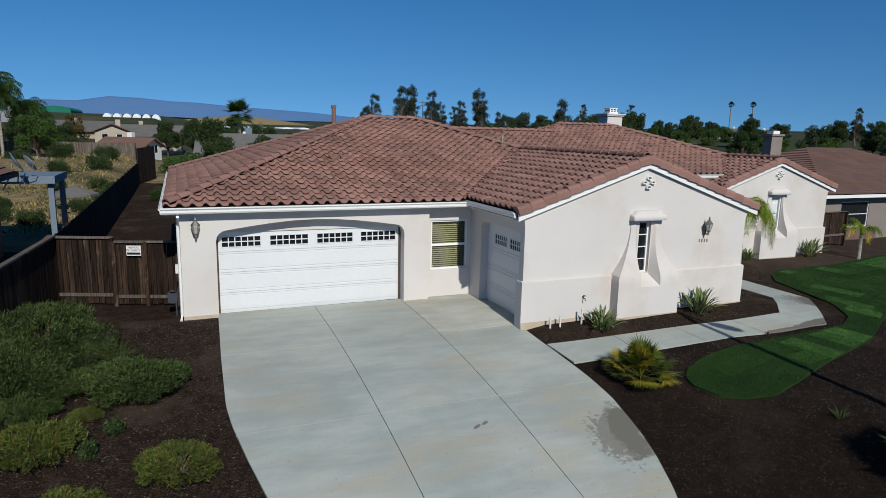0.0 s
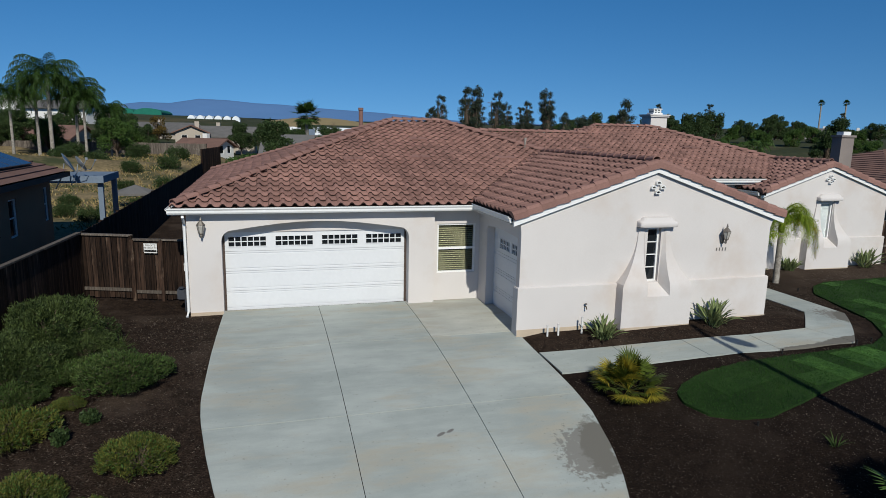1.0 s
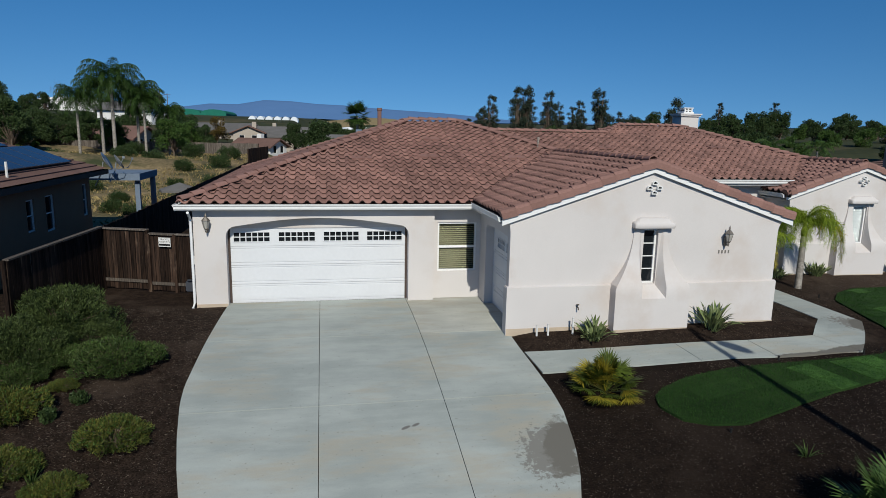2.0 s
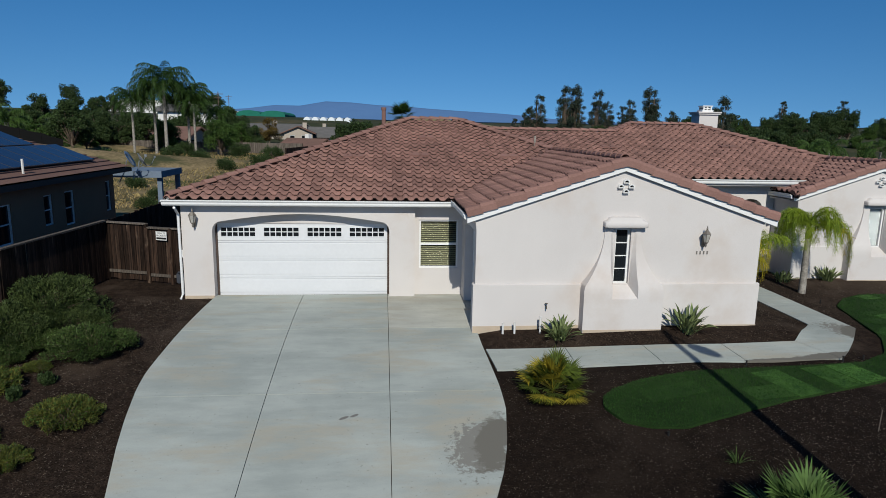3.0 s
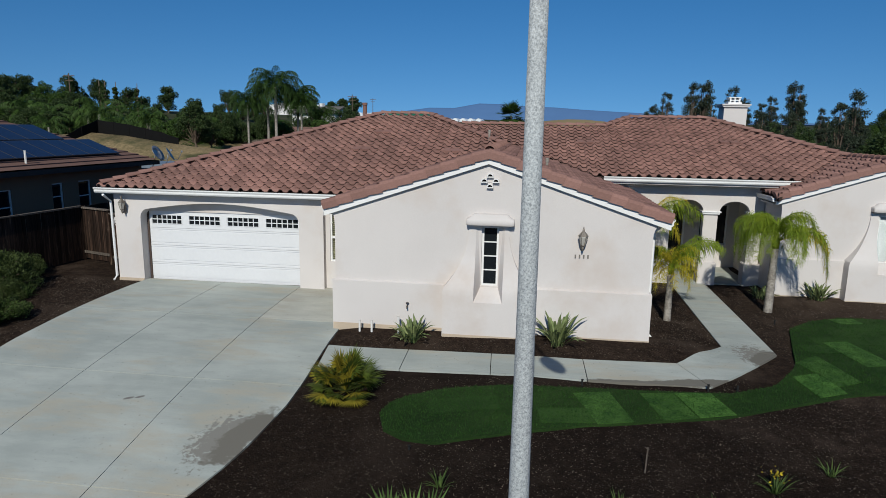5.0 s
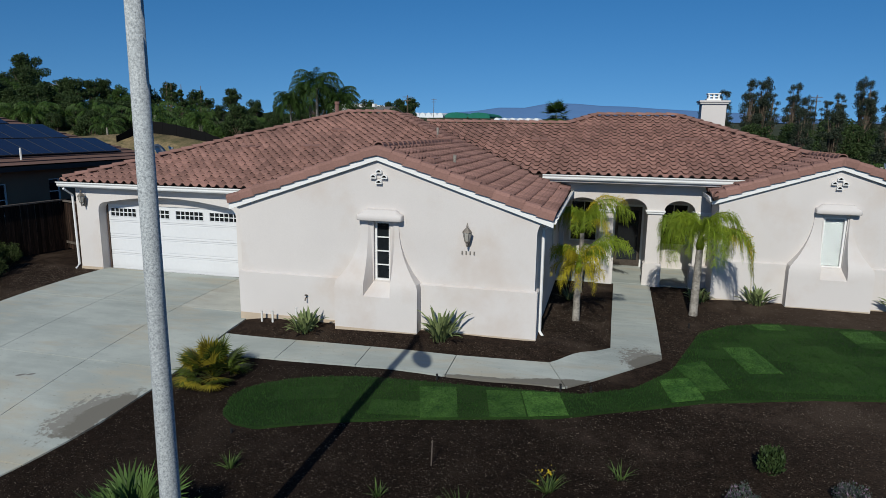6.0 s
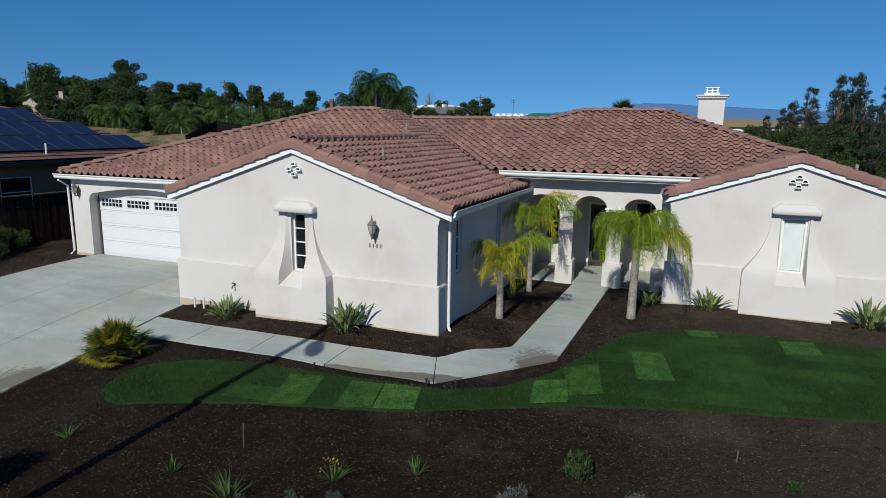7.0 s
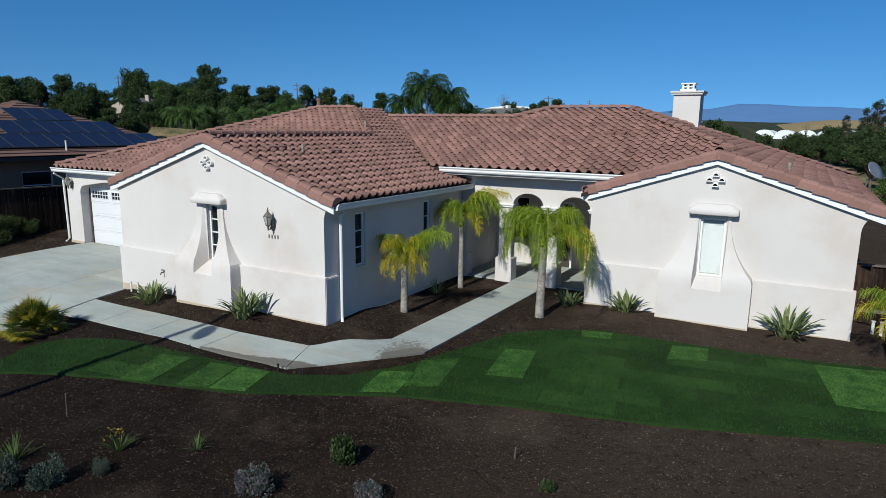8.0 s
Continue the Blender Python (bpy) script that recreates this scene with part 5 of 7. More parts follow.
def sword_plant(name, label, at, n, length, width, seed, material, category="plant", spread=1.0, bend=1.1, lance=False):
    """A clump of arching sword leaves."""
    rnd = np.random.default_rng(seed)
    t = thing(name, label, category, at=Matrix.Translation(at))
    verts, faces = [], []
    for k in range(n):
        az, el = rnd.uniform(0, 2 * math.pi), radians(rnd.uniform(40 if lance else 28, 85))
        L = length * rnd.uniform(0.6, 1.1)
        h, side = np.array([math.cos(az), math.sin(az), 0]), np.array([-math.sin(az), math.cos(az), 0])
        p = h * 0.05 * rnd.random() * spread + side * rnd.normal() * 0.02 * spread
        rows = []
        for j in range(6):
            s = j / 5
            e = el - bend * s * s * (1.2 - el / 1.6)
            w = width * (0.28, 0.3, 0.75, 1.0, 0.8, 0.03)[j] if lance else width * math.sin(math.pi * min(0.98, 0.22 + 0.78 * s)) * (1 - 0.25 * s)
            rows.append((p - side * w / 2, p - np.array([0, 0, w * 0.25]), p + side * w / 2))
            p = p + (h * math.cos(e) + np.array([0, 0, math.sin(e)])) * L / 5
        b = len(verts)
        for r in rows:
            verts += list(r)
        for j in range(5):
            i = b + 3 * j
            faces += [(i, i + 1, i + 4, i + 3), (i + 1, i + 2, i + 5, i + 4)]
    ob = mesh_from("leaf_clump", verts, faces, material, t)
    tagged(ob, kind="stuff")
    return t


def fan_plant(name, label, at, n, stalk, blade, seed, green, yellow=None, share=0.0, lift=(10, 80), yellow_az=None):
    """A low fan palm: stiff stalks that end in fans of narrow blades."""
    rnd = np.random.default_rng(seed)
    t = thing(name, label, "palm", at=Matrix.Translation(at))
    soup = {0: ([], []), 1: ([], [])}
    for k in range(n):
        az, el = rnd.uniform(0, 2 * math.pi), radians(rnd.uniform(*lift))
        L = stalk * rnd.uniform(0.6, 1.1)
        h, side = np.array([math.cos(az), math.sin(az), 0]), np.array([-math.sin(az), math.cos(az), 0])
        d = h * math.cos(el) + np.array([0, 0, math.sin(el)])
        up = np.cross(d, side)
        tip = d * L
        y = 1 if yellow and rnd.random() < share * (1.0 if yellow_az is None else (1.8 if math.cos(az - yellow_az) > 0.1 else 0.3)) else 0
        verts, faces = soup[y]
        b = len(verts)
        verts += [side * 0.008, -side * 0.008, tip - side * 0.008, tip + side * 0.008]
        faces.append((b, b + 1, b + 2, b + 3))
        m = 21
        for j in range(m):
            a = radians(-85 + 170 * j / (m - 1))
            q = d * math.cos(a) + side * math.sin(a)
            q = q - up * 0.12 * rnd.random() + np.array([0, 0, -0.12 * abs(math.sin(a))])
            bl = blade * rnd.uniform(0.8, 1.1) * (1 - 0.2 * abs(math.sin(a)))
            w = np.cross(q, up)
            w = w / (np.linalg.norm(w) + 1e-9) * blade * 0.036
            b = len(verts)
            verts += [tip - w * 0.4, tip + w * 0.4, tip + q * bl * 0.55 + w, tip + q * bl * 0.55 - w, tip + q * bl - np.array([0, 0, bl * 0.08])]
            faces += [(b, b + 1, b + 2, b + 3), (b + 3, b + 2, b + 4)]
    for key, m in ((0, green), (1, yellow)):
        if soup[key][0]:
            tagged(mesh_from("fan_foliage", *soup[key], m, t), kind="stuff")
    return t


def make_shrub(name, label, r, h, leaf, n, size, seed, lumps=7, aspect=0.4, second=None, lump=1.0):
    """A spreading shrub: woody stems under a dense, uneven mound of small leaves."""
    rnd = np.random.default_rng(seed)
    t = thing(name, label, "shrub")
    bm = bmesh.new()
    blobs = [(0, 0, h * 0.35, r * 0.7, h * 0.55)]
    for k in range(lumps):
        a = rnd.uniform(0, 6.28)
        q = r * (rnd.uniform(0.35, 0.72) if lump == 1 else math.sqrt(rnd.uniform(0.02, 0.85)))
        rr = r * rnd.uniform(0.25, 0.45) * lump
        rise = math.sqrt(max(0.05, 1 - (q / r) ** 2)) if lump < 1 else 1.0
        c = (math.cos(a) * q, math.sin(a) * q, h * (rnd.uniform(0.25, 0.6) if lump == 1 else rnd.uniform(0.45, 0.85) * rise))
        blobs.append((*c, rr, h * rnd.uniform(0.28, 0.45) * (lump if lump < 1 else 1)))
        first = len(bm.verts)
        tube(bm, [(0, 0, -0.1), (c[0] * 0.5, c[1] * 0.5, c[2] * 0.7), c], [0.025, 0.018, 0.008], 4)
        bm.verts.ensure_lookup_table()
        if first:
            bm.faces.new((bm.verts[first], bm.verts[first + 1], bm.verts[0]))
    part("stem", bm, BARK, t)
    pts = crown_points(n, blobs, rnd, 0.5)
    pts = rnd.permutation(pts[pts[:, 2] > -0.02])
    up = pts / (np.linalg.norm(pts, axis=1)[:, None] + 1e-9) * 0.9 + np.array([0, 0, 0.5])
    k = len(pts) if not second else int(len(pts) * 0.72)
    v, f = leaves(pts[:k], size, aspect, rnd, up=up[:k])
    ob = new("foliage", cloud_mesh("foliage", v, f, leaf))
    ob.parent = t
    if second:
        v, f = leaves(pts[k:], size, aspect, rnd, up=up[k:])
        ob = new("foliage", cloud_mesh("foliage", v, f, second))
        ob.parent = t
    return t


def put(t, x, y, s=1.0, turn=0.0, dz=0.0, sz=None):
    """Another of the same plant, standing on the ground."""
    o = copy_thing(t, Matrix.Translation((x, y, ground_z(x, y) + dz)) @ Matrix.Rotation(radians(turn), 4, "Z"))
    o.scale = (s, s, sz or s)
    return o


def seat(t, x, y, s=1.0, turn=0.0, dz=0.0, sz=None):
    t.matrix_basis = Matrix.Translation((x, y, ground_z(x, y) + dz)) @ Matrix.Rotation(radians(turn), 4, "Z")
    t.scale = (s, s, sz or s)
    return t


# beds beside the drive
big = seat(make_shrub("shrub", "large dark green rosemary-like shrub on bark mulch", 1.35, 1.3, SHRUB, 24000, 0.085, 11, 46, 0.26, lump=0.55), -2.75, 14.95, 1.0, 10)
low = seat(make_shrub("shrub", "low spreading green juniper-like shrub on bark mulch", 1.05, 0.68, SHRUB, 18000, 0.075, 12, 44, 0.24, second=LEAF_BRIGHT, lump=0.5), -1.0, 12.95, 1.0, 0)
yel = seat(make_shrub("shrub", "low yellow-green spreading shrub on bark mulch", 0.7, 0.48, SHRUBYELLOW, 12000, 0.06, 13, 40, 0.26, second=LEAF_BRIGHT, lump=0.5), -0.25, 10.15, 1.0, 0)
put(big, -3.15, 13.35, 0.85, 80), put(big, -1.95, 14.3, 0.7, 200, sz=0.5), put(big, -3.6, 16.6, 0.75, 140, sz=0.7)
put(low, -2.2, 13.35, 0.7, 120), put(low, -2.75, 12.5, 0.62, 60), put(yel, -2.35, 11.25, 1.1, 150), put(yel, -1.75, 12.15, 0.45, 30), put(yel, -1.75, 9.45, 0.9, 250), put(yel, -0.75, 8.9, 0.7, 100)
tiny = seat(make_shrub("shrub", "small dark round-leaved shrub on bark mulch", 0.2, 0.3, LEAF_OAK, 900, 0.05, 14, 4, 0.6), -1.22, 11.55)
put(tiny, -1.6, 10.95, 1.0, 90), put(tiny, -2.35, 9.6, 1.2, 45), put(tiny, 19.6, 9.4, 1.15, 10, sz=1.6), put(tiny, 22.4, 10.2, 0.6, 10)
for x, y, n, l, sd, lab in ((-1.35, 14.7, 26, 0.62, 31, "spiky green strap-leaved clump among shrubs"), (-1.2, 9.25, 18, 0.4, 32, "small green strap-leaved clump on mulch"), (15.35, 7.05, 26, 0.55, 33, "arching green daylily clump on mulch"), (16.4, 8.0, 18, 0.42, 34, "daylily clump with yellow blooms on mulch"), (17.4, 8.6, 9, 0.34, 35, "thin upright grass tuft on mulch"), (11.6, 7.6, 14, 0.36, 36, "small strap-leaved clump on mulch"), (14.1, 7.3, 10, 0.3, 37, "small strap-leaved clump on mulch"), (18.3, 6.9, 12, 0.35, 38, "small strap-leaved clump on mulch")):
    sword_plant("strap_plant", lab, (x, y, ground_z(x, y)), n * 2, l * 0.85, 0.02, sd, STRAP)
v, f = leaves(np.column_stack([16.4 + rng.normal(0, 0.1, 26), 8.0 + rng.normal(0, 0.09, 26), ground_z(16.4, 8.0) + 0.3 + rng.normal(0, 0.05, 26)]), 0.055, 0.6, rng)
tagged(mesh_from("daylily_bloom", v, f, PETALYELLOW), "yellow daylily blooms over a green clump", "flower")
sage = seat(make_shrub("shrub", "silvery grey-green sage bush on mulch", 0.34, 0.5, SAGE, 2600, 0.045, 15, 6), 16.4, 6.95, 0.8)
put(sage, 16.75, 7.5, 0.45, 60), put(sage, 15.9, 6.6, 0.9, 200)
lav = seat(make_shrub("shrub", "mauve-flowering grey bush on mulch", 0.3, 0.42, SAGE, 2200, 0.04, 16, 5, second=PETAL), 18.95, 8.2)
put(lav, 20.5, 8.75, 0.9, 120)
# plants against the house
for x, y, n, l, sd in ((10.1, 13.15, 46, 0.62, 41), (13.45, 13.25, 44, 0.88, 42), (21.3, 18.75, 40, 0.62, 43), (24.95, 18.7, 46, 0.9, 44), (19.75, 18.9, 20, 0.5, 45)):
    sword_plant("flax_clump", "green sword-leaved flax clump against the stucco wall", (x, y, ground_z(x, y)), n + 16, l * 0.95, 0.075, sd, AGAVE, spread=3.5, bend=1.9, lance=True)
sword_plant("flax_clump", "dark green arching clump in the shade of the side wall", (16.1, 18.0, ground_z(16.1, 18)), 40, 0.6, 0.03, 46, AGAVE)
fan_plant("fan_palm", "low fan palm with yellowing outer leaves on mulch", (9.25, 10.6, ground_z(9.25, 10.6) + 0.1), 70, 0.55, 0.42, 51, CYCAD, CYCADYELLOW, 0.36, (5, 82), 3.3)
fan_plant("fan_palm", "large green fan palm on dark mulch", (11.44, 5.69, ground_z(11.44, 5.69) + 0.05), 40, 0.62, 0.55, 52, LEAF_FAN, None, 0, (25, 80))

def arching(n, el, ln, dr, leaf, seed, turn=0):
    """Evenly spread fronds that rise and arch over: rows for feather_palm."""
    r = random.Random(seed)
    return [(turn + 137.5 * k, r.uniform(*el), r.uniform(*ln), r.uniform(*dr), leaf * r.uniform(0.9, 1.15), 0) for k in range(n)]


palmA = [(*row[:5], k % 2) for k, row in enumerate(arching(15, (62, 88), (0.7, 1.0), (95, 150), 0.30, 1))] + [(15, 60, 1.5, 85, 0.36, 0), (0, 54, 1.45, 80, 0.36, 0), (345, 64, 1.4, 85, 0.36, 0), (30, 68, 1.3, 80, 0.36, 0), (200, 70, 0.95, 90, 0.32, 1), (160, 60, 0.9, 100, 0.32, 1), (250, 65, 0.85, 100, 0.32, 1)] + [(30 * k, (18, 2, 28, -8)[k % 4], 0.8, 105, 0.30, 1) for k in range(12)]
palmB = arching(15, (78, 90), (1.7, 2.3), (150, 178), 0.36, 2) + arching(8, (50, 70), (1.5, 2.0), (120, 150), 0.36, 3, 40) + [(178, 74, 2.5, 165, 0.38, 0), (192, 76, 2.5, 168, 0.38, 0), (166, 72, 2.4, 164, 0.38, 0), (205, 70, 2.2, 165, 0.44, 0), (352, 38, 2.4, 122, 0.38, 0), (345, 30, 2.35, 116, 0.38, 1), (2, 46, 2.3, 125, 0.38, 1), (338, 50, 2.2, 128, 0.38, 0)]
palmC = arching(12, (74, 89), (1.2, 1.6), (140, 175), 0.36, 4) + [(350, 78, 2.0, 110, 0.42, 0), (10, 72, 1.8, 115, 0.42, 0), (30, 80, 1.9, 95, 0.4, 1), (335, 45, 1.2, 110, 0.38, 1), (190, 60, 1.3, 120, 0.38, 1), (260, 60, 1.4, 125, 0.38, 0)]
feather_palm("queen_palm", "young palm with yellow lower fronds beside the path", (16.4, 15.85, ground_z(16.4, 15.85)), 1.3, 0.08, palmA, 61, plume=1.0)
feather_palm("queen_palm", "palm with long drooping green fronds beside the path", (19.45, 17.45, ground_z(19.45, 17.45)), 1.85, 0.095, palmB, 62, (0.03, 0.05), knee=0.66, plume=0.75)
feather_palm("queen_palm", "slender palm with arching fronds near the porch", (16.35, 19.0, ground_z(16.35, 19.0)), 1.9, 0.07, palmC, 63, knee=0.75, plume=0.8)
feather_palm("queen_palm", "small palm with yellowish fronds by the gate", (26.9, 17.9, ground_z(26.9, 17.9)), 1.1, 0.075, [(a, e, 0.85, 95, 0.3, y) for a, e, y in ((170, 20, 1), (220, 35, 0), (120, 40, 0), (60, 50, 0), (270, 40, 0), (320, 30, 0), (10, 40, 0), (190, 60, 0), (90, 70, 0), (240, 5, 1))], 64, plume=0.8)

# ---------------------------------------------------------------- street lamp, lanterns, fittings
px, py = 12.755, 4.8
pz = ground_z(px, py)
lamp = thing("street_lamp", "tall speckled grey concrete street lamp post", "street lamp")
part("post", tube(bmesh.new(), [(px, py, pz - 0.3), (px, py, pz + 0.02), (px, py, 3.0), (px, py, 6.32)], [0.112, 0.11, 0.09, 0.08], 20), POLE, lamp, smooth=True)
part("base_collar", lathe(bmesh.new(), [(0.16, 0), (0.16, 0.08), (0.14, 0.12)], 20, (px, py, pz - 0.02)), POLE, lamp)
arm = [(px, py, 6.26), (px + 0.12, py - 0.3, 6.3), (px + 0.24, py - 0.65, 6.3), (px + 0.34, py - 0.9, 6.28)]
part("arm", tube(bmesh.new(), arm, 0.03, 8), METAL, lamp)
hd = bmesh.new()
bmesh.ops.create_uvsphere(hd, u_segments=14, v_segments=8, radius=0.5)
for q in hd.verts:
    q.co.z = q.co.z * (0.22 if q.co.z > 0 else 0.12)
    q.co.x *= 0.42
    q.co.y *= 1.0
bmesh.ops.transform(hd, matrix=Matrix.Translation((px + 0.45, py - 1.3, 6.28)) @ Matrix.Rotation(radians(24), 4, "Z"), verts=hd.verts)
part("lamp_head", hd, METAL, lamp, "rounded lamp head", smooth=True)


def wall_lantern(x, y, z, label):
    """A bronze coach lantern on a scrolled bracket, standing off a wall that faces the street."""
    t = thing("wall_lantern", label, "lantern")
    part("back_plate", lathe(bmesh.new(), [(0.015, -0.22), (0.045, -0.16), (0.05, 0.0), (0.03, 0.06)], 8, (x, y - 0.03, z - 0.06)), PEWTER, t, smooth=True)
    part("bracket", tube(bmesh.new(), [(x, y - 0.03, z - 0.1), (x, y - 0.11, z - 0.24), (x, y - 0.16, z - 0.24), (x, y - 0.17, z - 0.16)], 0.016, 6), PEWTER, t)
    c = (x, y - 0.17, z)
    part("glass", lathe(bmesh.new(), [(0.05, -0.13), (0.1, 0.06), (0.085, 0.1)], 6, c), LANTERNGLASS, t, "frosted glass body")
    part("lantern_base", lathe(bmesh.new(), [(0.008, -0.26), (0.03, -0.2), (0.025, -0.17), (0.06, -0.13), (0.055, -0.115)], 6, c), PEWTER, t)
    part("lantern_roof", lathe(bmesh.new(), [(0.118, 0.085), (0.1, 0.11), (0.05, 0.17), (0.02, 0.2), (0.03, 0.215), (0.006, 0.3)], 6, c), PEWTER, t)
    for k in range(6):
        a = 2 * math.pi * k / 6
        part("rib", tube(bmesh.new(), [(c[0] + 0.054 * math.cos(a), c[1] + 0.054 * math.sin(a), c[2] - 0.13), (c[0] + 0.106 * math.cos(a), c[1] + 0.106 * math.sin(a), c[2] + 0.085)], 0.007, 4), PEWTER, t)
    return t


wall_lantern(0.32, GARAGE_Y, 2.34, "bronze coach lantern on the garage wall")
wall_lantern(13.95, FRONT1, 2.36, "bronze coach lantern on the gable wall")
nums = thing("house_number", "dark metal house number plates below the lantern", "house number")
for k in range(4):
    part("bar", boxes((13.79 + 0.095 * k, 13.825 + 0.095 * k, FRONT1 - 0.014, FRONT1 - 0.003, 1.89, 1.975)), NUMERAL, nums)
for x, h in ((8.72, 0.17), (9.02, 0.19), (9.68, 0.33)):
    t = thing("drain_pipe", "short white plastic pipe standing out of the mulch", "pipe", "pipes along the wall")
    part("stem", tube(bmesh.new(), [(x, 13.52, -0.3), (x, 13.52, h), (x, 13.52, h + 0.02)], [0.026, 0.026, 0.032], 8), PIPEWHITE, t)
for dx in (0.0, 0.17):
    t = thing("drain_pipe", "short white plastic pipe standing beside the side gate", "pipe", "pipes beside the gate")
    part("stem", tube(bmesh.new(), [(26.70 + dx, 20.10, ground_z(26.70, 20.10) - 0.1), (26.70 + dx, 20.10, 0.22), (26.70 + dx, 20.10, 0.26)], [0.035, 0.035, 0.05], 8), PIPEWHITE, t)
t = thing("hose_tap", "small brass garden tap on the stucco wall", "tap")
part("spout", tube(bmesh.new(), [(9.86, FRONT1, 0.56), (9.86, FRONT1 - 0.16, 0.56), (9.86, FRONT1 - 0.19, 0.5)], 0.016, 6), BRONZE, t)
part("wheel", lathe(bmesh.new(), [(0.035, 0), (0.04, 0.012), (0.035, 0.02)], 8, (9.86, FRONT1 - 0.13, 0.62)), BRONZE, t)
t = thing("gas_meter", "grey gas meter with pipework at the garage corner", "meter")
part("body", boxes((-0.42, -0.2, 17.45, 17.62, 0.28, 0.6)), SOLARFRAME, t, bevel=0.03)
part("dial", lathe(bmesh.new(), [(0.07, 0), (0.07, 0.03)], 12, (-0.3, 17.44, 0.62)), SOLARFRAME, t)
part("riser", tube(bmesh.new(), [(-0.22, 17.5, -0.2), (-0.22, 17.5, 0.3), (-0.1, 17.5, 0.95)], 0.022, 6), SOLARFRAME, t)
t = thing("electric_box", "small white electric box on the garage side wall", "meter box")
part("case", boxes((-0.2, -0.06, 17.35, 17.55, 1.1, 1.32)), PIPEWHITE, t, bevel=0.01)
for x, y, h in ((16.33, 11.42, 0.12), (16.9, 11.5, 0.1), (10.9, 8.7, 0.07), (13.9, 11.3, 0.1), (19.2, 16.2, 0.1)):
    t = thing("sprinkler_head", "small dark sprinkler head at the lawn edge", "sprinkler", "sprinklers round the lawn")
    part("riser", tube(bmesh.new(), [(x, y, ground_z(x, y) - 0.1), (x, y, ground_z(x, y) + h), (x, y, ground_z(x, y) + h + 0.02)], [0.02, 0.02, 0.028], 8), DARK, t)
for x, y, h in ((14.62, 8.25, 0.42), (21.68, 10.7, 0.2)):
    t = thing("stake", "thin grey garden stake stuck in the mulch", "stake")
    part("rod", tube(bmesh.new(), [(x, y, ground_z(x, y) - 0.1), (x + 0.02, y, ground_z(x, y) + h)], 0.012, 5), WOODGREY, t)


# ---------------------------------------------------------------- fences
board = bpy.data.meshes.new("fence_board")
bm = boxes((-0.068, 0.068, -0.009, 0.009, 0.0, 1.0))
bm.to_mesh(board)
bm.free()
board.materials.append(WOOD)
grey_board = board.copy()
grey_board.materials.clear()
grey_board.materials.append(WOODGREY)
frnd = random.Random(3)


def fence(a, b, top, label, boards_up=True, step=0.143, cap=True, posts=2.4, low=None, rails=(0.3, 1.6), mesh=None):
    """A board fence from a to b in plan: boards, rails, posts and a weathered cap."""
    a, b = Vector(a), Vector(b)
    t = thing("fence", label, "fence")
    L = (b - a).length
    ang = math.atan2(b.y - a.y, b.x - a.x)
    n = int(L / step)
    for k in range(n):
        p = a.lerp(b, (k + 0.5) / n)
        z = (ground_z(p.x, p.y) if low is None else low) + 0.03 + frnd.uniform(0, 0.03)
        ob = new("board", mesh or board)
        ob.parent = t
        ob.matrix_basis = Matrix.Translation((p.x, p.y, z)) @ Matrix.Rotation(ang, 4, "Z") @ Matrix.Rotation(frnd.gauss(0, 0.006), 4, "Y")
        ob.scale = (1, 1, top - z + frnd.gauss(0, 0.012))
    R = Matrix.Translation((a.x, a.y, 0)) @ Matrix.Rotation(ang, 4, "Z")
    for z in rails:
        part("rail", boxes((0, L, -0.055, -0.012, z - 0.045, z + 0.045), m=R), WOODGREY, t)
    m = max(1, round(L / posts))
    for k in range(m + 1):
        x = L * k / m
        p = a.lerp(b, k / m)
        part("post", boxes((x - 0.045, x + 0.045, -0.1, -0.012, ground_z(p.x, p.y) - 0.3, top + 0.01), m=R), WOOD, t)
    if cap:
        for k in range(m):
            part("cap_rail", boxes((L * k / m + 0.01, L * (k + 1) / m - 0.01, -0.075, 0.06, top - 0.005 + frnd.gauss(0, 0.01), top + 0.035), m=R), WOODGREY, t, "grey weathered cap rail")
    return t


fence((-3.2, 19.55), (-3.62, 14.5), 1.86, "dark weathered wooden board fence along the side bed")
fence((-3.2, 19.6), (-1.75, 19.1), 1.82, "dark brown weathered wooden fence panel beside the garage", rails=(0.24,), posts=1.6)
gate = fence((-1.72, 19.06), (-0.12, 18.55), 1.72, "dark brown wooden side gate beside the garage", rails=(0.2,), posts=0.9)
gate.name = "gate"
gate["category"] = "gate"
fence((-3.05, 58), (-3.2, 19.75), 1.85, "long black-stained wooden side fence", posts=2.6, cap=False)
fence((-2.0, 66), (-3.05, 58.1), 3.0, "tall black wooden fence at the end of the side yard", posts=2.6, cap=False)
fence((26.3, 20.9), (30.5, 21.2), 1.42, "dark wooden side gate beside the house", rails=(0.3,))
sg = thing("sign", "white private property sign with black letters on the fence", "sign", at=Matrix.Translation((-1.23, 18.80, 1.5)) @ Matrix.Rotation(radians(-17.7), 4, "Z"))
part("plate", boxes((-0.19, 0.19, -0.008, 0.0, -0.14, 0.14)), WHITEWALL, sg)
part("border", boxes((-0.175, 0.175, -0.0105, -0.0085, -0.11, -0.05), (-0.17, 0.17, -0.0105, -0.0085, 0.125, 0.13)), DARK, sg)
for word, z in (("PRIVATE", 0.055), ("PROPERTY", -0.02)):
    cu = bpy.data.curves.new("lettering", "FONT")
    cu.body, cu.size, cu.align_x = word, 0.078, "CENTER"
    cu.materials.append(DARK)
    ob = new("lettering", cu)
    ob.parent = sg
    ob.matrix_basis = Matrix.Translation((0, -0.0095, z)) @ Matrix.Rotation(radians(90), 4, "X")


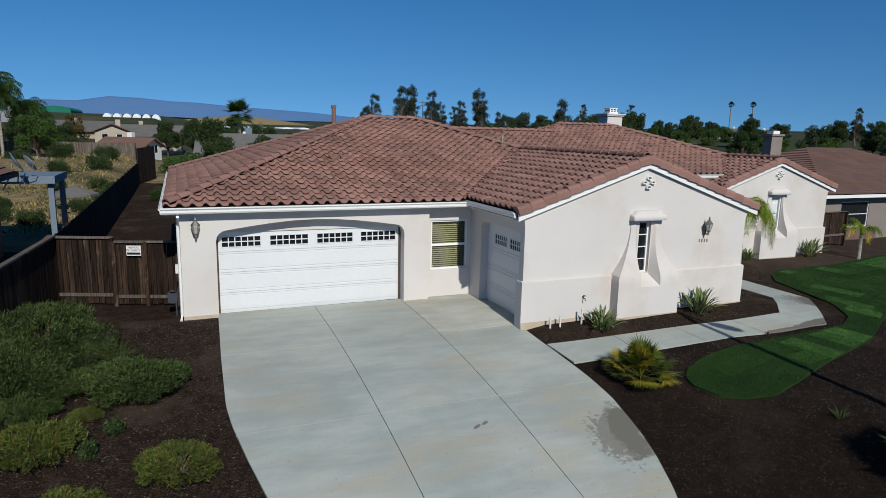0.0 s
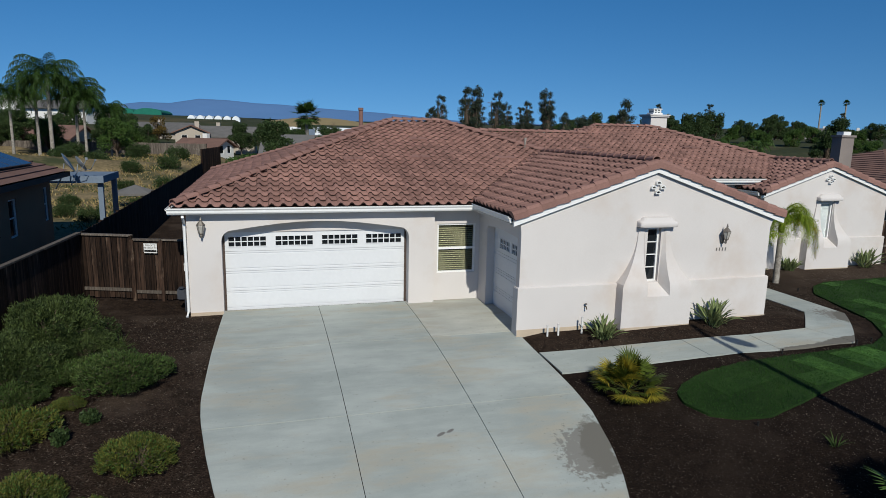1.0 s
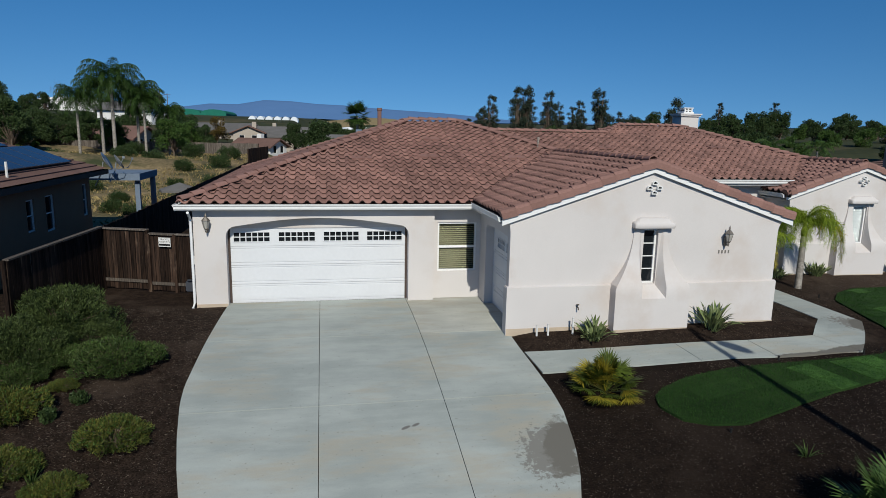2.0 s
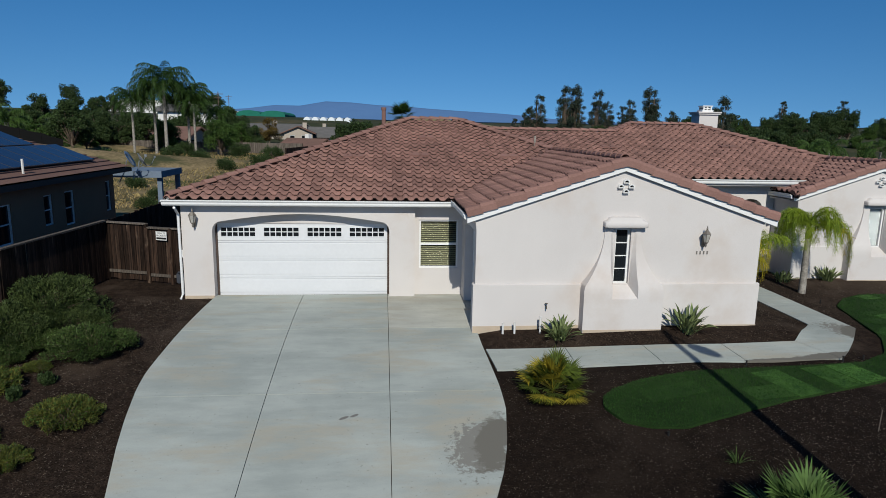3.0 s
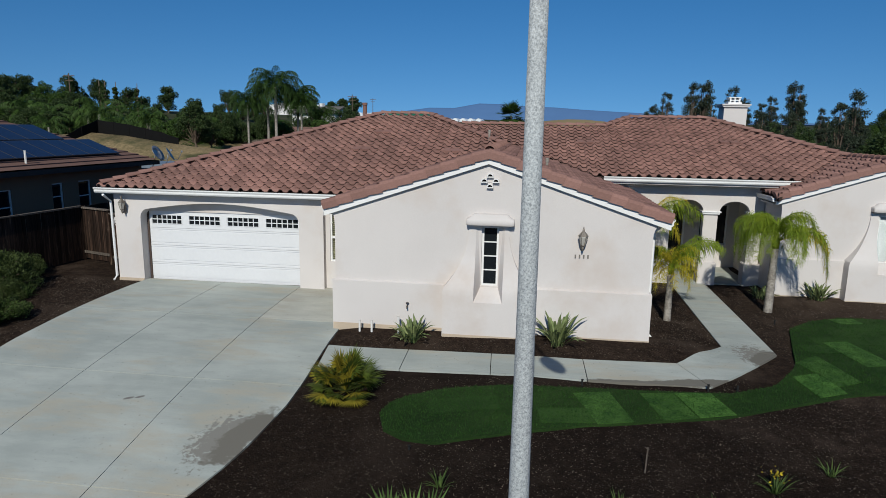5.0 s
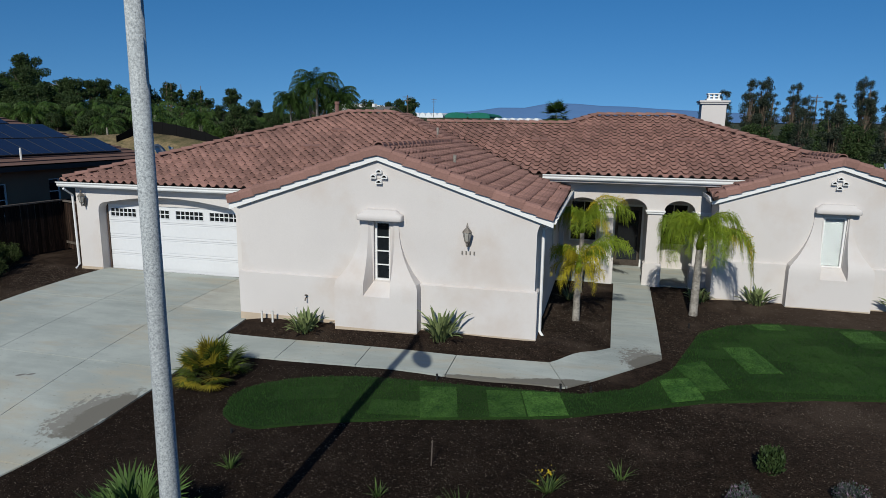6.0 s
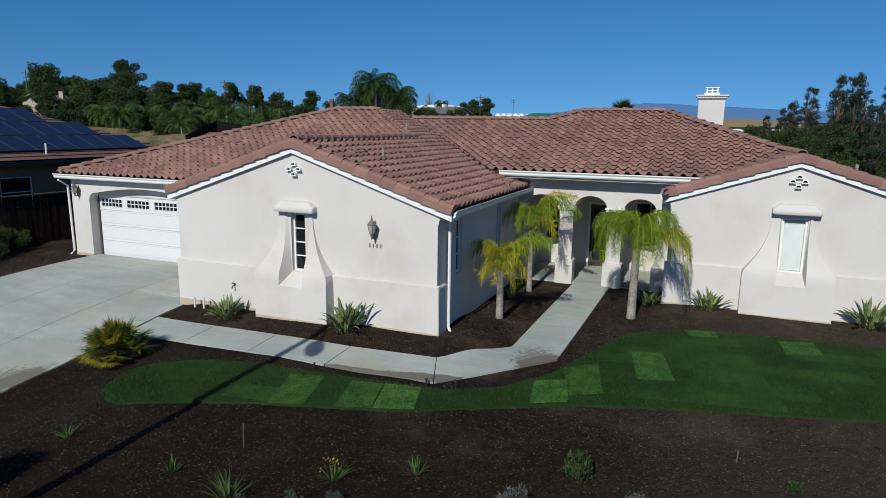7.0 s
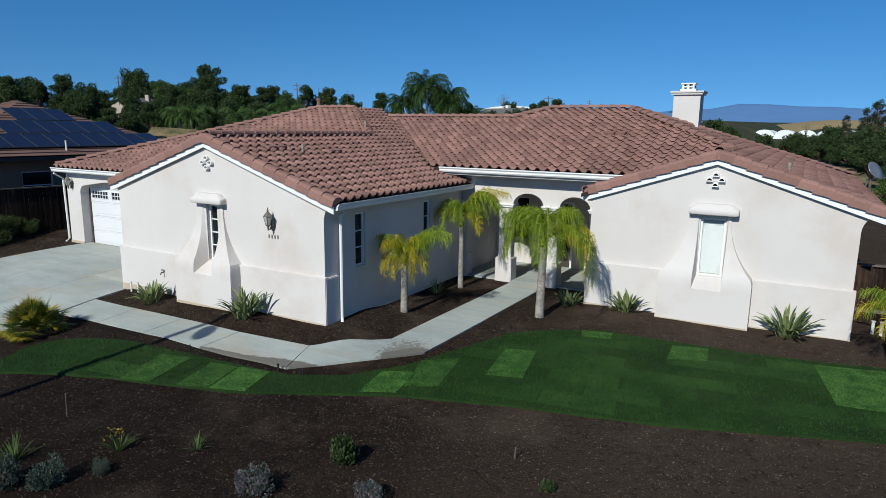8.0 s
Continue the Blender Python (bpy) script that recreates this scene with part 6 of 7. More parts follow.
# ---------------------------------------------------------------- neighbours
def strip_roof(o, U, V, z0, ulen, vlen, pitch, clips, material, parent, course=0.33, label=""):
    """A roof slope of flat tiles in stepped courses."""
    o, U, V = Vector(o), Vector(U), Vector(V)
    verts, faces = [], []
    n = int(vlen / course) + 1
    for j in range(n):
        for v, h in ((j * course, 0.045), (min(vlen, (j + 1) * course), 0.0)):
            b = len(verts)
            for u in (0, ulen):
                p = o + U * u + V * v
                verts.append((p.x, p.y, z0 + pitch * v + h))
            if b:
                faces.append((b - 2, b - 1, b + 1, b))
    return part("roof", planes_to_clip(verts, faces, clips), material, parent, label)


def hip_house(name, label, x0, x1, y0, y1, z, eave, pitch, wall, tile, over=0.55, wins=(), chimney=None, course=0.33):
    """A plain hip-roofed house: walls with window openings, fascia, stepped tile slopes. wins: rows of side, along, sill, width, height."""
    t = thing(name, label, "house")
    sides = {"s": (Matrix.Translation((x0, y0, 0)), x1 - x0), "e": (Matrix.Translation((x1, y0, 0)) @ Matrix.Rotation(radians(90), 4, "Z"), y1 - y0),
             "n": (Matrix.Translation((x1, y1, 0)) @ Matrix.Rotation(radians(180), 4, "Z"), x1 - x0), "w": (Matrix.Translation((x0, y1, 0)) @ Matrix.Rotation(radians(-90), 4, "Z"), y1 - y0)}
    for k, (M, L) in sides.items():
        own = [w for w in wins if w[0] == k]
        part("wall", plate(rect(0.0 if k in "sn" else 0.2, L if k in "sn" else L - 0.2, z - 0.8, eave - 0.1), [rect(w[1], w[1] + w[3], w[2], w[2] + w[4]) for w in own], 0.2, M), wall, t)
        for _, a, s, ww, hh in own:
            W = M @ Matrix.Translation((a, 0.05, s))
            f = part("window", boxes((0, ww, 0, 0.06, 0, 0.05), (0, ww, 0, 0.06, hh - 0.05, hh), (0, 0.05, 0, 0.06, 0.05, hh - 0.05), (ww - 0.05, ww, 0, 0.06, 0.05, hh - 0.05), (0.05, ww - 0.05, 0.01, 0.04, hh / 2 - 0.02, hh / 2 + 0.02), m=W), TRIM, t, "white framed window")
            part("pane", boxes((0.04, ww - 0.04, 0.045, 0.055, 0.04, hh - 0.04), m=W), GLASS, f)
    ax0, ax1, ay0, ay1 = x0 - over, x1 + over, y0 - over, y1 + over
    w, d = ax1 - ax0, ay1 - ay0
    run = min(w, d) / 2
    strip_roof((ax0, ay0), (1, 0), (0, 1), eave, w, run, pitch, [(-1, 1, ay0 - ax0), (1, 1, ax1 + ay0)], tile, t, course, "tiled hip roof slope")
    strip_roof((ax1, ay1), (-1, 0), (0, -1), eave, w, run, pitch, [(-1, -1, -(ax0 + ay1)), (1, -1, ax1 - ay1)], tile, t, course)
    strip_roof((ax1, ay0), (0, 1), (-1, 0), eave, d, run, pitch, [(-1, -1, -(ax1 + ay0)), (-1, 1, ay1 - ax1)], tile, t, course)
    strip_roof((ax0, ay1), (0, -1), (1, 0), eave, d, run, pitch, [(1, 1, ax0 + ay1), (1, -1, ax0 - ay0)], tile, t, course)
    part("fascia", boxes((ax0, ax1, ay0, ay0 + 0.03, eave - 0.2, eave - 0.01), (ax0, ax1, ay1 - 0.03, ay1, eave - 0.2, eave - 0.01), (ax0, ax0 + 0.03, ay0 + 0.03, ay1 - 0.03, eave - 0.2, eave - 0.01), (ax1 - 0.03, ax1, ay0 + 0.03, ay1 - 0.03, eave - 0.2, eave - 0.01)), BROWNTRIM if wall is BROWNSTUCCO else TRIM, t)
    part("soffit", boxes((ax0 + 0.03, ax1 - 0.03, ay0 + 0.03, ay1 - 0.03, eave - 0.17, eave - 0.12)), wall, t)
    if chimney:
        cx, cy, cz = chimney
        c = part("chimney", boxes((cx - 0.5, cx + 0.5, cy - 0.35, cy + 0.35, eave, cz - 0.35), (cx - 0.58, cx + 0.58, cy - 0.43, cy + 0.43, cz - 0.35, cz - 0.22)), wall, t)
        part("chimney_cap", boxes((cx - 0.3, cx + 0.3, cy - 0.25, cy + 0.25, cz - 0.22, cz)), TRIM, c)
    return t


nb = hip_house("house", "neighbouring brown stucco house with a solar roof", -19.0, -6.2, 15.8, 27.85, -0.1, 3.05, 0.40, BROWNSTUCCO, NTILE, 0.6,
               [("e", 18.5 - 15.8, 1.05, 1.4, 1.3), ("e", 21.9 - 15.8, 1.3, 0.6, 1.1), ("e", 23.4 - 15.8, 1.1, 0.75, 1.3), ("e", 27.0 - 15.8, 1.2, 0.5, 1.3)])
pitch_n = 0.40
slope_n = math.atan(pitch_n)
panel_mesh = bpy.data.meshes.new("solar_panel")
bm = boxes((0, 0.98, 0, 1.6, 0.0, 0.04))
bm.to_mesh(panel_mesh)
bm.free()
panel_mesh.materials.append(SOLARFRAME)
cell_mesh = bpy.data.meshes.new("cells")
bm = boxes((0.025, 0.955, 0.025, 1.575, 0.038, 0.045))
bm.to_mesh(cell_mesh)
bm.free()
cell_mesh.materials.append(SOLAR)
for row, (y0, y1) in enumerate(((17.4, 26.6), (18.9, 25.4), (20.2, 23.6))):
    n = int((y1 - y0) / 1.0)
    for k in range(n):
        v = 0.7 + row * 1.56
        base = Matrix.Translation((-5.6 - v, y0 + k * 1.0, 3.05 + pitch_n * v + 0.1)) @ Matrix.Rotation(radians(90), 4, "Z") @ Matrix.Rotation(slope_n, 4, "X")
        ob = tagged(new("solar_panel", panel_mesh), "dark blue solar panel on the neighbouring roof", "solar panel", "solar panels on the neighbouring roof")
        ob.matrix_basis = base
        c = new("cell_sheet", cell_mesh)
        c.parent = ob
for y in (16.9, 20.6):
    part("vent_pipe", tube(bmesh.new(), [(-6.1, y, 3.1), (-6.1, y, 3.75)], 0.04, 6), PIPEWHITE, nb)
# covered patio behind it, with a dish on the eave
t = thing("patio_cover", "blue-grey painted patio cover on posts", "patio cover")
part("roof_deck", boxes((-9.5, -4.6, 29.2, 32.2, 2.62, 2.78)), BLUEGREY, t)
part("fascia", boxes((-9.55, -4.55, 29.14, 29.198, 2.5, 2.8), (-4.598, -4.55, 29.2, 32.2, 2.5, 2.8)), BLUEGREY, t)
for y in (29.4, 32.0):
    part("post", boxes((-4.85, -4.65, y, y + 0.2, -0.2, 2.62)), BLUEGREY, t)


t = thing("patio_umbrella", "grey fabric garden umbrella in the next garden", "umbrella")
bm = bmesh.new()
hub = bm.verts.new((-5.7, 42.5, 1.3))
rim = [bm.verts.new((-5.7 + 1.3 * math.cos(a), 42.5 + 1.3 * math.sin(a), 0.85)) for a in (2 * math.pi * k / 8 for k in range(8))]
hem = [bm.verts.new((v.co.x, v.co.y, 0.72)) for v in rim]
for k in range(8):
    bm.faces.new((hub, rim[k], rim[(k + 1) % 8])), bm.faces.new((rim[k], hem[k], hem[(k + 1) % 8], rim[(k + 1) % 8]))
part("canopy", bm, GREYTILE, t, "grey canopy")
part("pole", tube(bmesh.new(), [(-5.7, 42.5, ground_z(-5.7, 42.5) - 0.1), (-5.7, 42.5, 1.29)], 0.03, 6), METAL, t)


def dish(x, y, z, face, label, s=1.0):
    """A satellite dish on a bent mast with its feed arm."""
    t = thing("satellite_dish", label, "satellite dish", at=Matrix.Translation((x, y, z)) @ Matrix.Rotation(radians(face), 4, "Z"))
    part("mast", tube(bmesh.new(), [(0, 0.3 * s, -0.7 * s), (0, 0.1 * s, -0.3 * s), (0, 0.05 * s, 0.0)], 0.025, 6), METAL, t)
    bm = bmesh.new()
    R = Matrix.Rotation(radians(60), 4, "X")
    rings = [[bm.verts.new(R @ Vector((r * s * math.cos(a), r * s * 0.8 * math.sin(a), r * r * 0.5 * s + o))) for a in (2 * math.pi * k / 16 for k in range(16))] for r, o in ((0.06, 0), (0.22, 0), (0.36, 0), (0.36, -0.012), (0.06, -0.012))]
    for a, b in zip(rings, rings[1:]):
        for k in range(16):
            bm.faces.new((a[k], a[(k + 1) % 16], b[(k + 1) % 16], b[k]))
    bm.faces.new(rings[0])
    part("reflector", bm, METAL, t, "grey oval reflector", smooth=True)
    part("feed_arm", tube(bmesh.new(), [(0, 0.0, -0.25 * s), (0, -0.35 * s, -0.18 * s), (0, -0.5 * s, 0.12 * s)], 0.016, 6), METAL, t)
    part("feed_horn", boxes((-0.035, 0.035, -0.53 * s, -0.47 * s, 0.1 * s, 0.17 * s)), METAL, t)
    return t


dish(-5.7, 28.4, 3.35, 100, "grey satellite dish on the neighbouring eave", 1.45)
dish(-5.35, 28.9, 3.3, 116, "second grey satellite dish beside the patio cover", 1.2)
dish(26.75, 26.0, 3.45, 60, "dark satellite dish on the roof edge", 1.0)
rn = hip_house("house", "neighbouring grey-brown house with a flat tile roof and brick base", 35.2, 54, 26, 40, -1.1, 1.75, 0.34, NSTUCCO, NTILE, 0.6, [("s", 1.7, -0.3, 2.5, 1.55)], (37.5, 31.9, 5.45))
part("brick_base", boxes((36.2, 40.2, 25.86, 25.997, -1.3, -0.45), (36.1, 40.3, 25.80, 25.99, -0.45, -0.36)), BRICKSTONE, rn, "brown brick base course")
fence((30.5, 21.3), (35.1, 26.3), 0.85, "dark wooden fence between the neighbouring houses", rails=(0.2,))


# ---------------------------------------------------------------- distance
def gable_house(x, y, turn, L, W, h, wall, tile, label, z=None, porch=False):
    """A far gabled house: walls, roof slopes with overhang, door and windows."""
    z = ground_z(x, y) if z is None else z
    M = Matrix.Translation((x, y, z)) @ Matrix.Rotation(radians(turn), 4, "Z")
    t = thing("house", label, "house")
    rise = W / 2 * 0.42
    part("wall", plate([(-W / 2, -1), (W / 2, -1), (W / 2, h), (0, h + rise), (-W / 2, h)], [rect(-W * 0.3, -W * 0.12, 0.9, 2.1), rect(W * 0.12, W * 0.3, 0.9, 2.1)], L, M @ Matrix.Translation((0, -L / 2, 0))), wall, t)
    for s in (-1, 1):
        bm = bmesh.new()
        a, e = W / 2 + 0.6, h - 0.6 * 0.42
        vs = [bm.verts.new(M @ Vector(p)) for p in ((s * a, -L / 2 - 0.5, e + 0.05), (s * a, L / 2 + 0.5, e + 0.05), (0, L / 2 + 0.5, h + rise + 0.05), (0, -L / 2 - 0.5, h + rise + 0.05), (s * a, -L / 2 - 0.5, e + 0.25), (s * a, L / 2 + 0.5, e + 0.25), (0, L / 2 + 0.5, h + rise + 0.25), (0, -L / 2 - 0.5, h + rise + 0.25))]
        for f in ((0, 1, 2, 3), (4, 5, 6, 7), (0, 1, 5, 4), (3, 2, 6, 7), (0, 3, 7, 4), (1, 2, 6, 5)):
            bm.faces.new([vs[i] for i in f])
        part("roof", bm, tile, t)
    for c in (-W * 0.21, W * 0.21):
        f = part("window", boxes((c - W * 0.095, c + W * 0.095, -L / 2 + 0.05, -L / 2 + 0.1, 0.88, 2.12), m=M), TRIM, t)
        part("pane", boxes((c - W * 0.08, c + W * 0.08, -L / 2 + 0.03, -L / 2 + 0.048, 0.98, 2.02), m=M), GLASS, f)
    part("chimney", boxes((W * 0.1, W * 0.1 + 0.8, 0, 0.7, h, h + rise + 0.9), m=M), wall, t)
    return t


TAN = mat("tan_wall", (0.42, 0.36, 0.30), (0.36, 0.31, 0.26), 0.9, 10, 0.5, 0)
for x, y, turn, L, W, h, wl, tl, lab, z in (
        (-19.5, 151, 62, 18, 8.4, 2.5, TAN, GREYTILE, "far tan gabled house with a brown roof", 1.1),
        (-10.4, 127, 4, 12, 5.2, 2.5, TAN, NTILE, "far tan house wing with a porch gable", 1.3),
        (-5.6, 129, 88, 13, 8, 2.2, TAN, GREYTILE, "far tan house with a long brown roof", 0.9),
        (-6.1, 101, 62, 6.5, 4.6, 1.9, WHITEWALL, NTILE, "far low house with a reddish roof", 0.1),
        (8.0, 77, 84, 11, 10, 1.6, BLUEGREY, GREYTILE, "far house with a grey tile roof", 0.25),
        (-26.5, 96, 75, 12, 7, 2.1, TAN, NTILE, "far house with a long brown roof beneath palms", 0.9),
        (178, 167, 50, 12, 7, 2.3, WHITEWALL, GREYTILE, "far white house among trees", 4.4),
        (186, 161, 140, 9, 6, 2.2, WHITEWALL, GREYTILE, "far white house wing among trees", 4.4),
        (-150, 165, 40, 16, 9, 3.2, WHITEWALL, GREYTILE, "far white house on a wooded rise", 11),
        (-95, 88, 20, 12, 9, 3.2, TAN, GREYTILE, "far pale house behind trees", 4.5),
        (-31.6, 129, 70, 11, 5, 1.7, WHITEWALL, GREYTILE, "far low white building among trees", 5.9)):
    gable_house(x, y, turn, L, W, h, wl, tl, lab, z)


def greenhouse(x, y, z, w, d, bays, label, m=WHITEWALL):
    """A far greenhouse with several arched bays."""
    t = thing("greenhouse", label, "greenhouse")
    bw = w / bays
    for k in range(bays):
        c = x - w / 2 + bw * (k + 0.5)
        outer = [(c - bw / 2, -1), (c + bw / 2, -1)] + [(c + bw / 2 * math.cos(math.pi * j / 10), 2.4 + 2.0 * math.sin(math.pi * j / 10)) for j in range(11)]
        part("bay", plate(outer, (), d, Matrix.Translation((0, y, z))), m, t)
    return t


GREENNET = mat("green_net", (0.02, 0.16, 0.11), (0.015, 0.12, 0.085), 0.8, 3, 0.4, 0)
WHITEPLASTIC = mat("white_sheet", (0.74, 0.76, 0.78), (0.66, 0.69, 0.72), 0.5, 2, 0.2, 0)
greenhouse(24, 225, 1.0, 40, 40, 7, "far white greenhouse roofs", WHITEPLASTIC)
greenhouse(-11.5, 203, 3.7, 15, 14, 6, "far white sheeted greenhouse on the ridge", WHITEPLASTIC)
greenhouse(-76, 330, 8.0, 16, 40, 5, "far row of white hoop houses", WHITEPLASTIC)
greenhouse(-55, 330, 8.3, 24, 40, 2, "far green netted sheds", GREENNET)
greenhouse(-84, 250, 9.6, 26, 30, 1, "far pale flat building on the ridge", WHITEWALL)


def ridge(name, label, points, depth, material, category="hill"):
    """A far hill or mountain range: points of x, y, height along its crest, sloping to the ground on both sides."""
    verts, faces = [], []
    for x, y, h in points:
        d = Vector((x, y)).normalized() * depth
        g = ground_z(x, y) - 3
        for s, k in ((-1, 0.0), (-0.55, 0.5), (-0.2, 0.86), (0, 1.0), (0.5, 0.6), (1, 0.0)):
            verts.append((x + d.x * s, y + d.y * s, g + (h - g) * k + noise.noise((x * 0.02, y * 0.02 + s, k)) * h * 0.03 * (1 if k else 0)))
    for i in range(len(points) - 1):
        for j in range(5):
            a = i * 6 + j
            faces.append((a, a + 1, a + 7, a + 6))
    return tagged(mesh_from(name, verts, faces, material, smooth=True), label, category, kind="structure")


# blue of the distant air is put into the mountains' base colour
HAZE_TINT = mat("haze_tinted_mountain", (0.098, 0.195, 0.37), (0.09, 0.18, 0.345), 1.0, 0.01, 0.002, 0)
GOLD = mat("dry_grass_hill", (0.27, 0.205, 0.105), (0.22, 0.17, 0.09), 1.0, 0.2, 0.02, 0)
mount = []
for k in range(60):
    az = radians(62 - k * 2.2)
    deg = 62 - k * 2.2
    el = 0.75 + 0.35 * noise.noise((k * 0.23, 1.3, 0)) + 1.45 * math.exp(-((deg - 4) / 11.0) ** 2) + 0.35 * noise.noise((k * 0.7, 4.1, 0)) * math.exp(-((deg - 6) / 14.0) ** 2) + 0.5 * math.exp(-((deg + 9) / 6) ** 2)
    R = 3600
    mount.append((-R * math.sin(az), R * math.cos(az), 4.8 + R * math.tan(radians(max(0.45, el)))))
ridge("backdrop", "hazy blue mountain range on the horizon", mount, 500, HAZE_TINT, "mountain")
ridge("backdrop", "dry golden grass hill in the distance", [(a, 470 + 10 * math.sin(a * 0.05), 5.5 + 7.5 * math.exp(-((a - 40) / 45.0) ** 2)) for a in range(-60, 160, 12)], 70, GOLD)
ridge("backdrop", "brown earth bank with dry grass", [(-62 + 3 * k, 66 + 1.6 * k, 4.2 - 0.17 * k) for k in range(17)], 12, SOIL, "bank")

ridge("backdrop", "brown earth bank with dry grass below the screen fence", [(-46, 56, 2.6), (-40, 58, 3.2), (-34.5, 62.4, 3.75), (-30, 61.6, 3.5), (-26, 61.0, 3.0), (-22, 61.5, 2.5), (-17, 63, 2.1), (-12, 65, 1.7), (-8, 68, 1.3)], 13, SOIL, "bank")

# board fences and a dark screen on the slopes behind
fence((-4.5, 82), (-42, 88), 2.85, "far grey wooden fence along the back gardens", step=0.141, cap=False, posts=5, rails=(2.0, 2.6), mesh=grey_board)
t = thing("screen_fence", "black fabric screen fence on the far slope", "fence")
screen_line = [(-34.8, 58.6, 3.4), (-34.6, 61.0, 4.4), (-34.5, 63.5, 5.15), (-32.4, 63.1, 4.95), (-30.3, 62.7, 4.7), (-28.2, 62.3, 4.35), (-26.1, 61.9, 3.95), (-24.0, 61.5, 3.4)]
for (x0, y0, z0), (x1, y1, z1) in zip(screen_line, screen_line[1:]):
    w = math.hypot(x1 - x0, y1 - y0)
    part("panel", plate([(0, z0 - 2.2), (w, z1 - 2.2), (w, z1), (w * 0.5, (z0 + z1) / 2 - 0.06), (0, z0)], (), 0.03, Matrix.Translation((x0, y0, 0)) @ Matrix.Rotation(math.atan2(y1 - y0, x1 - x0), 4, "Z")), SCREEN, t)
    part("post", tube(bmesh.new(), [(x0, y0, 0.3), (x0, y0, z0 + 0.08)], 0.04, 6), SCREEN, t)
for x, y, h in ((-33.7, 159.6, 12.9), (-55.5, 265.6, 16.8), (-80, 118, 14.5), (-108, 92, 15), (64, 170, 13.5)):
    z = ground_z(x, y)
    t = thing("utility_pole", "far wooden utility pole with crossarms", "utility pole")
    part("pole", tube(bmesh.new(), [(x, y, z - 0.5), (x, y, h)], [0.14, 0.1], 7), BARK, t)
    part("crossarm", boxes((x - 1.2, x + 1.2, y - 0.06, y + 0.06, h - 0.6, h - 0.45)), BARK, t)
    part("crossarm", boxes((x - 0.9, x + 0.9, y - 0.06, y + 0.06, h - 1.5, h - 1.35)), BARK, t)

# trees
trnd = random.Random(21)
oaks = [make_tree("tree", "far dark green broad-crowned tree", 7, 3.6, 0.22, LEAF_OAK, 11000, 0.25, 70 + k, 30, blob=0.66) for k in range(3)]
brights = [make_tree("tree", "bright green dense-crowned tree", 5.0, 3.0, 0.15, LEAF_BRIGHT, 9000, 0.21, 80 + k, 26, blob=0.68) for k in range(2)]
eucs = [make_tree("eucalyptus", "tall open eucalyptus with grey-green leaves", 10.5, 2.5, 0.22, LEAF_EUC, 8500, 0.23, 90 + k, 40, BARK, 0.8, 0.3, blob=0.58, limb=0.4, shell=0.1) for k in range(3)]
bush = make_shrub("shrub", "rounded green bush on the far slope", 1.6, 1.7, LEAF_OAK, 5000, 0.13, 17, 9, 0.5)
used = set()


def plant(t, x, y, s, dz=0.0, sz=None):
    turn = trnd.uniform(0, 360)
    if t.name not in used:
        used.add(t.name)
        return seat(t, x, y, s, turn, dz, sz)
    return put(t, x, y, s, turn, dz, sz)


def polar(az, d, ex=8.0, ey=0.0):
    """A place d metres from the drive's mouth, az degrees left of straight ahead."""
    return ex - d * math.sin(radians(az)), ey + d * math.cos(radians(az))


def tall_palm(label, h, ln, n, seed, leafmat):
    fr = [(360 * k / n + 11 * (k % 3), 78 - 95 * ((k * 7) % n) / n, ln * (0.85 + 0.3 * ((k * 5) % n) / n), 108, ln * 0.3, 0) for k in range(n)]
    return feather_palm("palm_tree", label, (0, 0, 0), h, 0.125, fr, seed, leafmat=leafmat)


queen = tall_palm("tall queen palm with a feathery crown", 6.4, 2.7, 38, 101, LEAF_PALM)
shortp = tall_palm("garden palm with arching fronds", 3.0, 2.6, 16, 102, LEAF_BRIGHT)

# eucalyptus row behind the house
for k, (x, y, s) in enumerate(((29.5, 113, 0.55), (31.8, 116, 0.6), (33.6, 119, 0.68), (36.3, 124, 0.86), (39.3, 116, 0.95), (41.6, 117.5, 0.98), (43.6, 121, 0.8), (46.6, 119, 0.9), (49.3, 121, 0.74), (51.6, 119, 0.7), (54, 121, 0.76), (56.6, 118, 0.95), (58.4, 121, 0.8), (62, 120, 0.6), (66.5, 118, 0.5))):
    plant(eucs[k % 3], x, y, s * 1.3, -0.3)
for k in range(26):
    a = -9 - k * 1.05
    x, y = polar(a, 100 + trnd.uniform(-6, 14))
    plant(oaks[k % 3], x, y, trnd.uniform(0.7, 0.9), -0.8)
# wooded right side
for k in range(80):
    a = -24 - k * 0.51
    d = trnd.uniform(110, 230)
    x, y = polar(a, d)
    plant(trnd.choice(oaks + oaks + brights + eucs[:1]), x, y, trnd.uniform(0.7, 1.05) * (0.6 + d / 350), -1.2)
for x, y, s in ((62, 88, 0.9), (68, 84, 0.8), (74, 92, 0.9), (58, 62, 0.6), (66, 60, 0.6), (76, 58, 0.7), (84, 66, 0.8), (60, 48, 0.5), (70, 44, 0.55)):
    plant(trnd.choice(oaks + brights), x, y, s, -0.8)
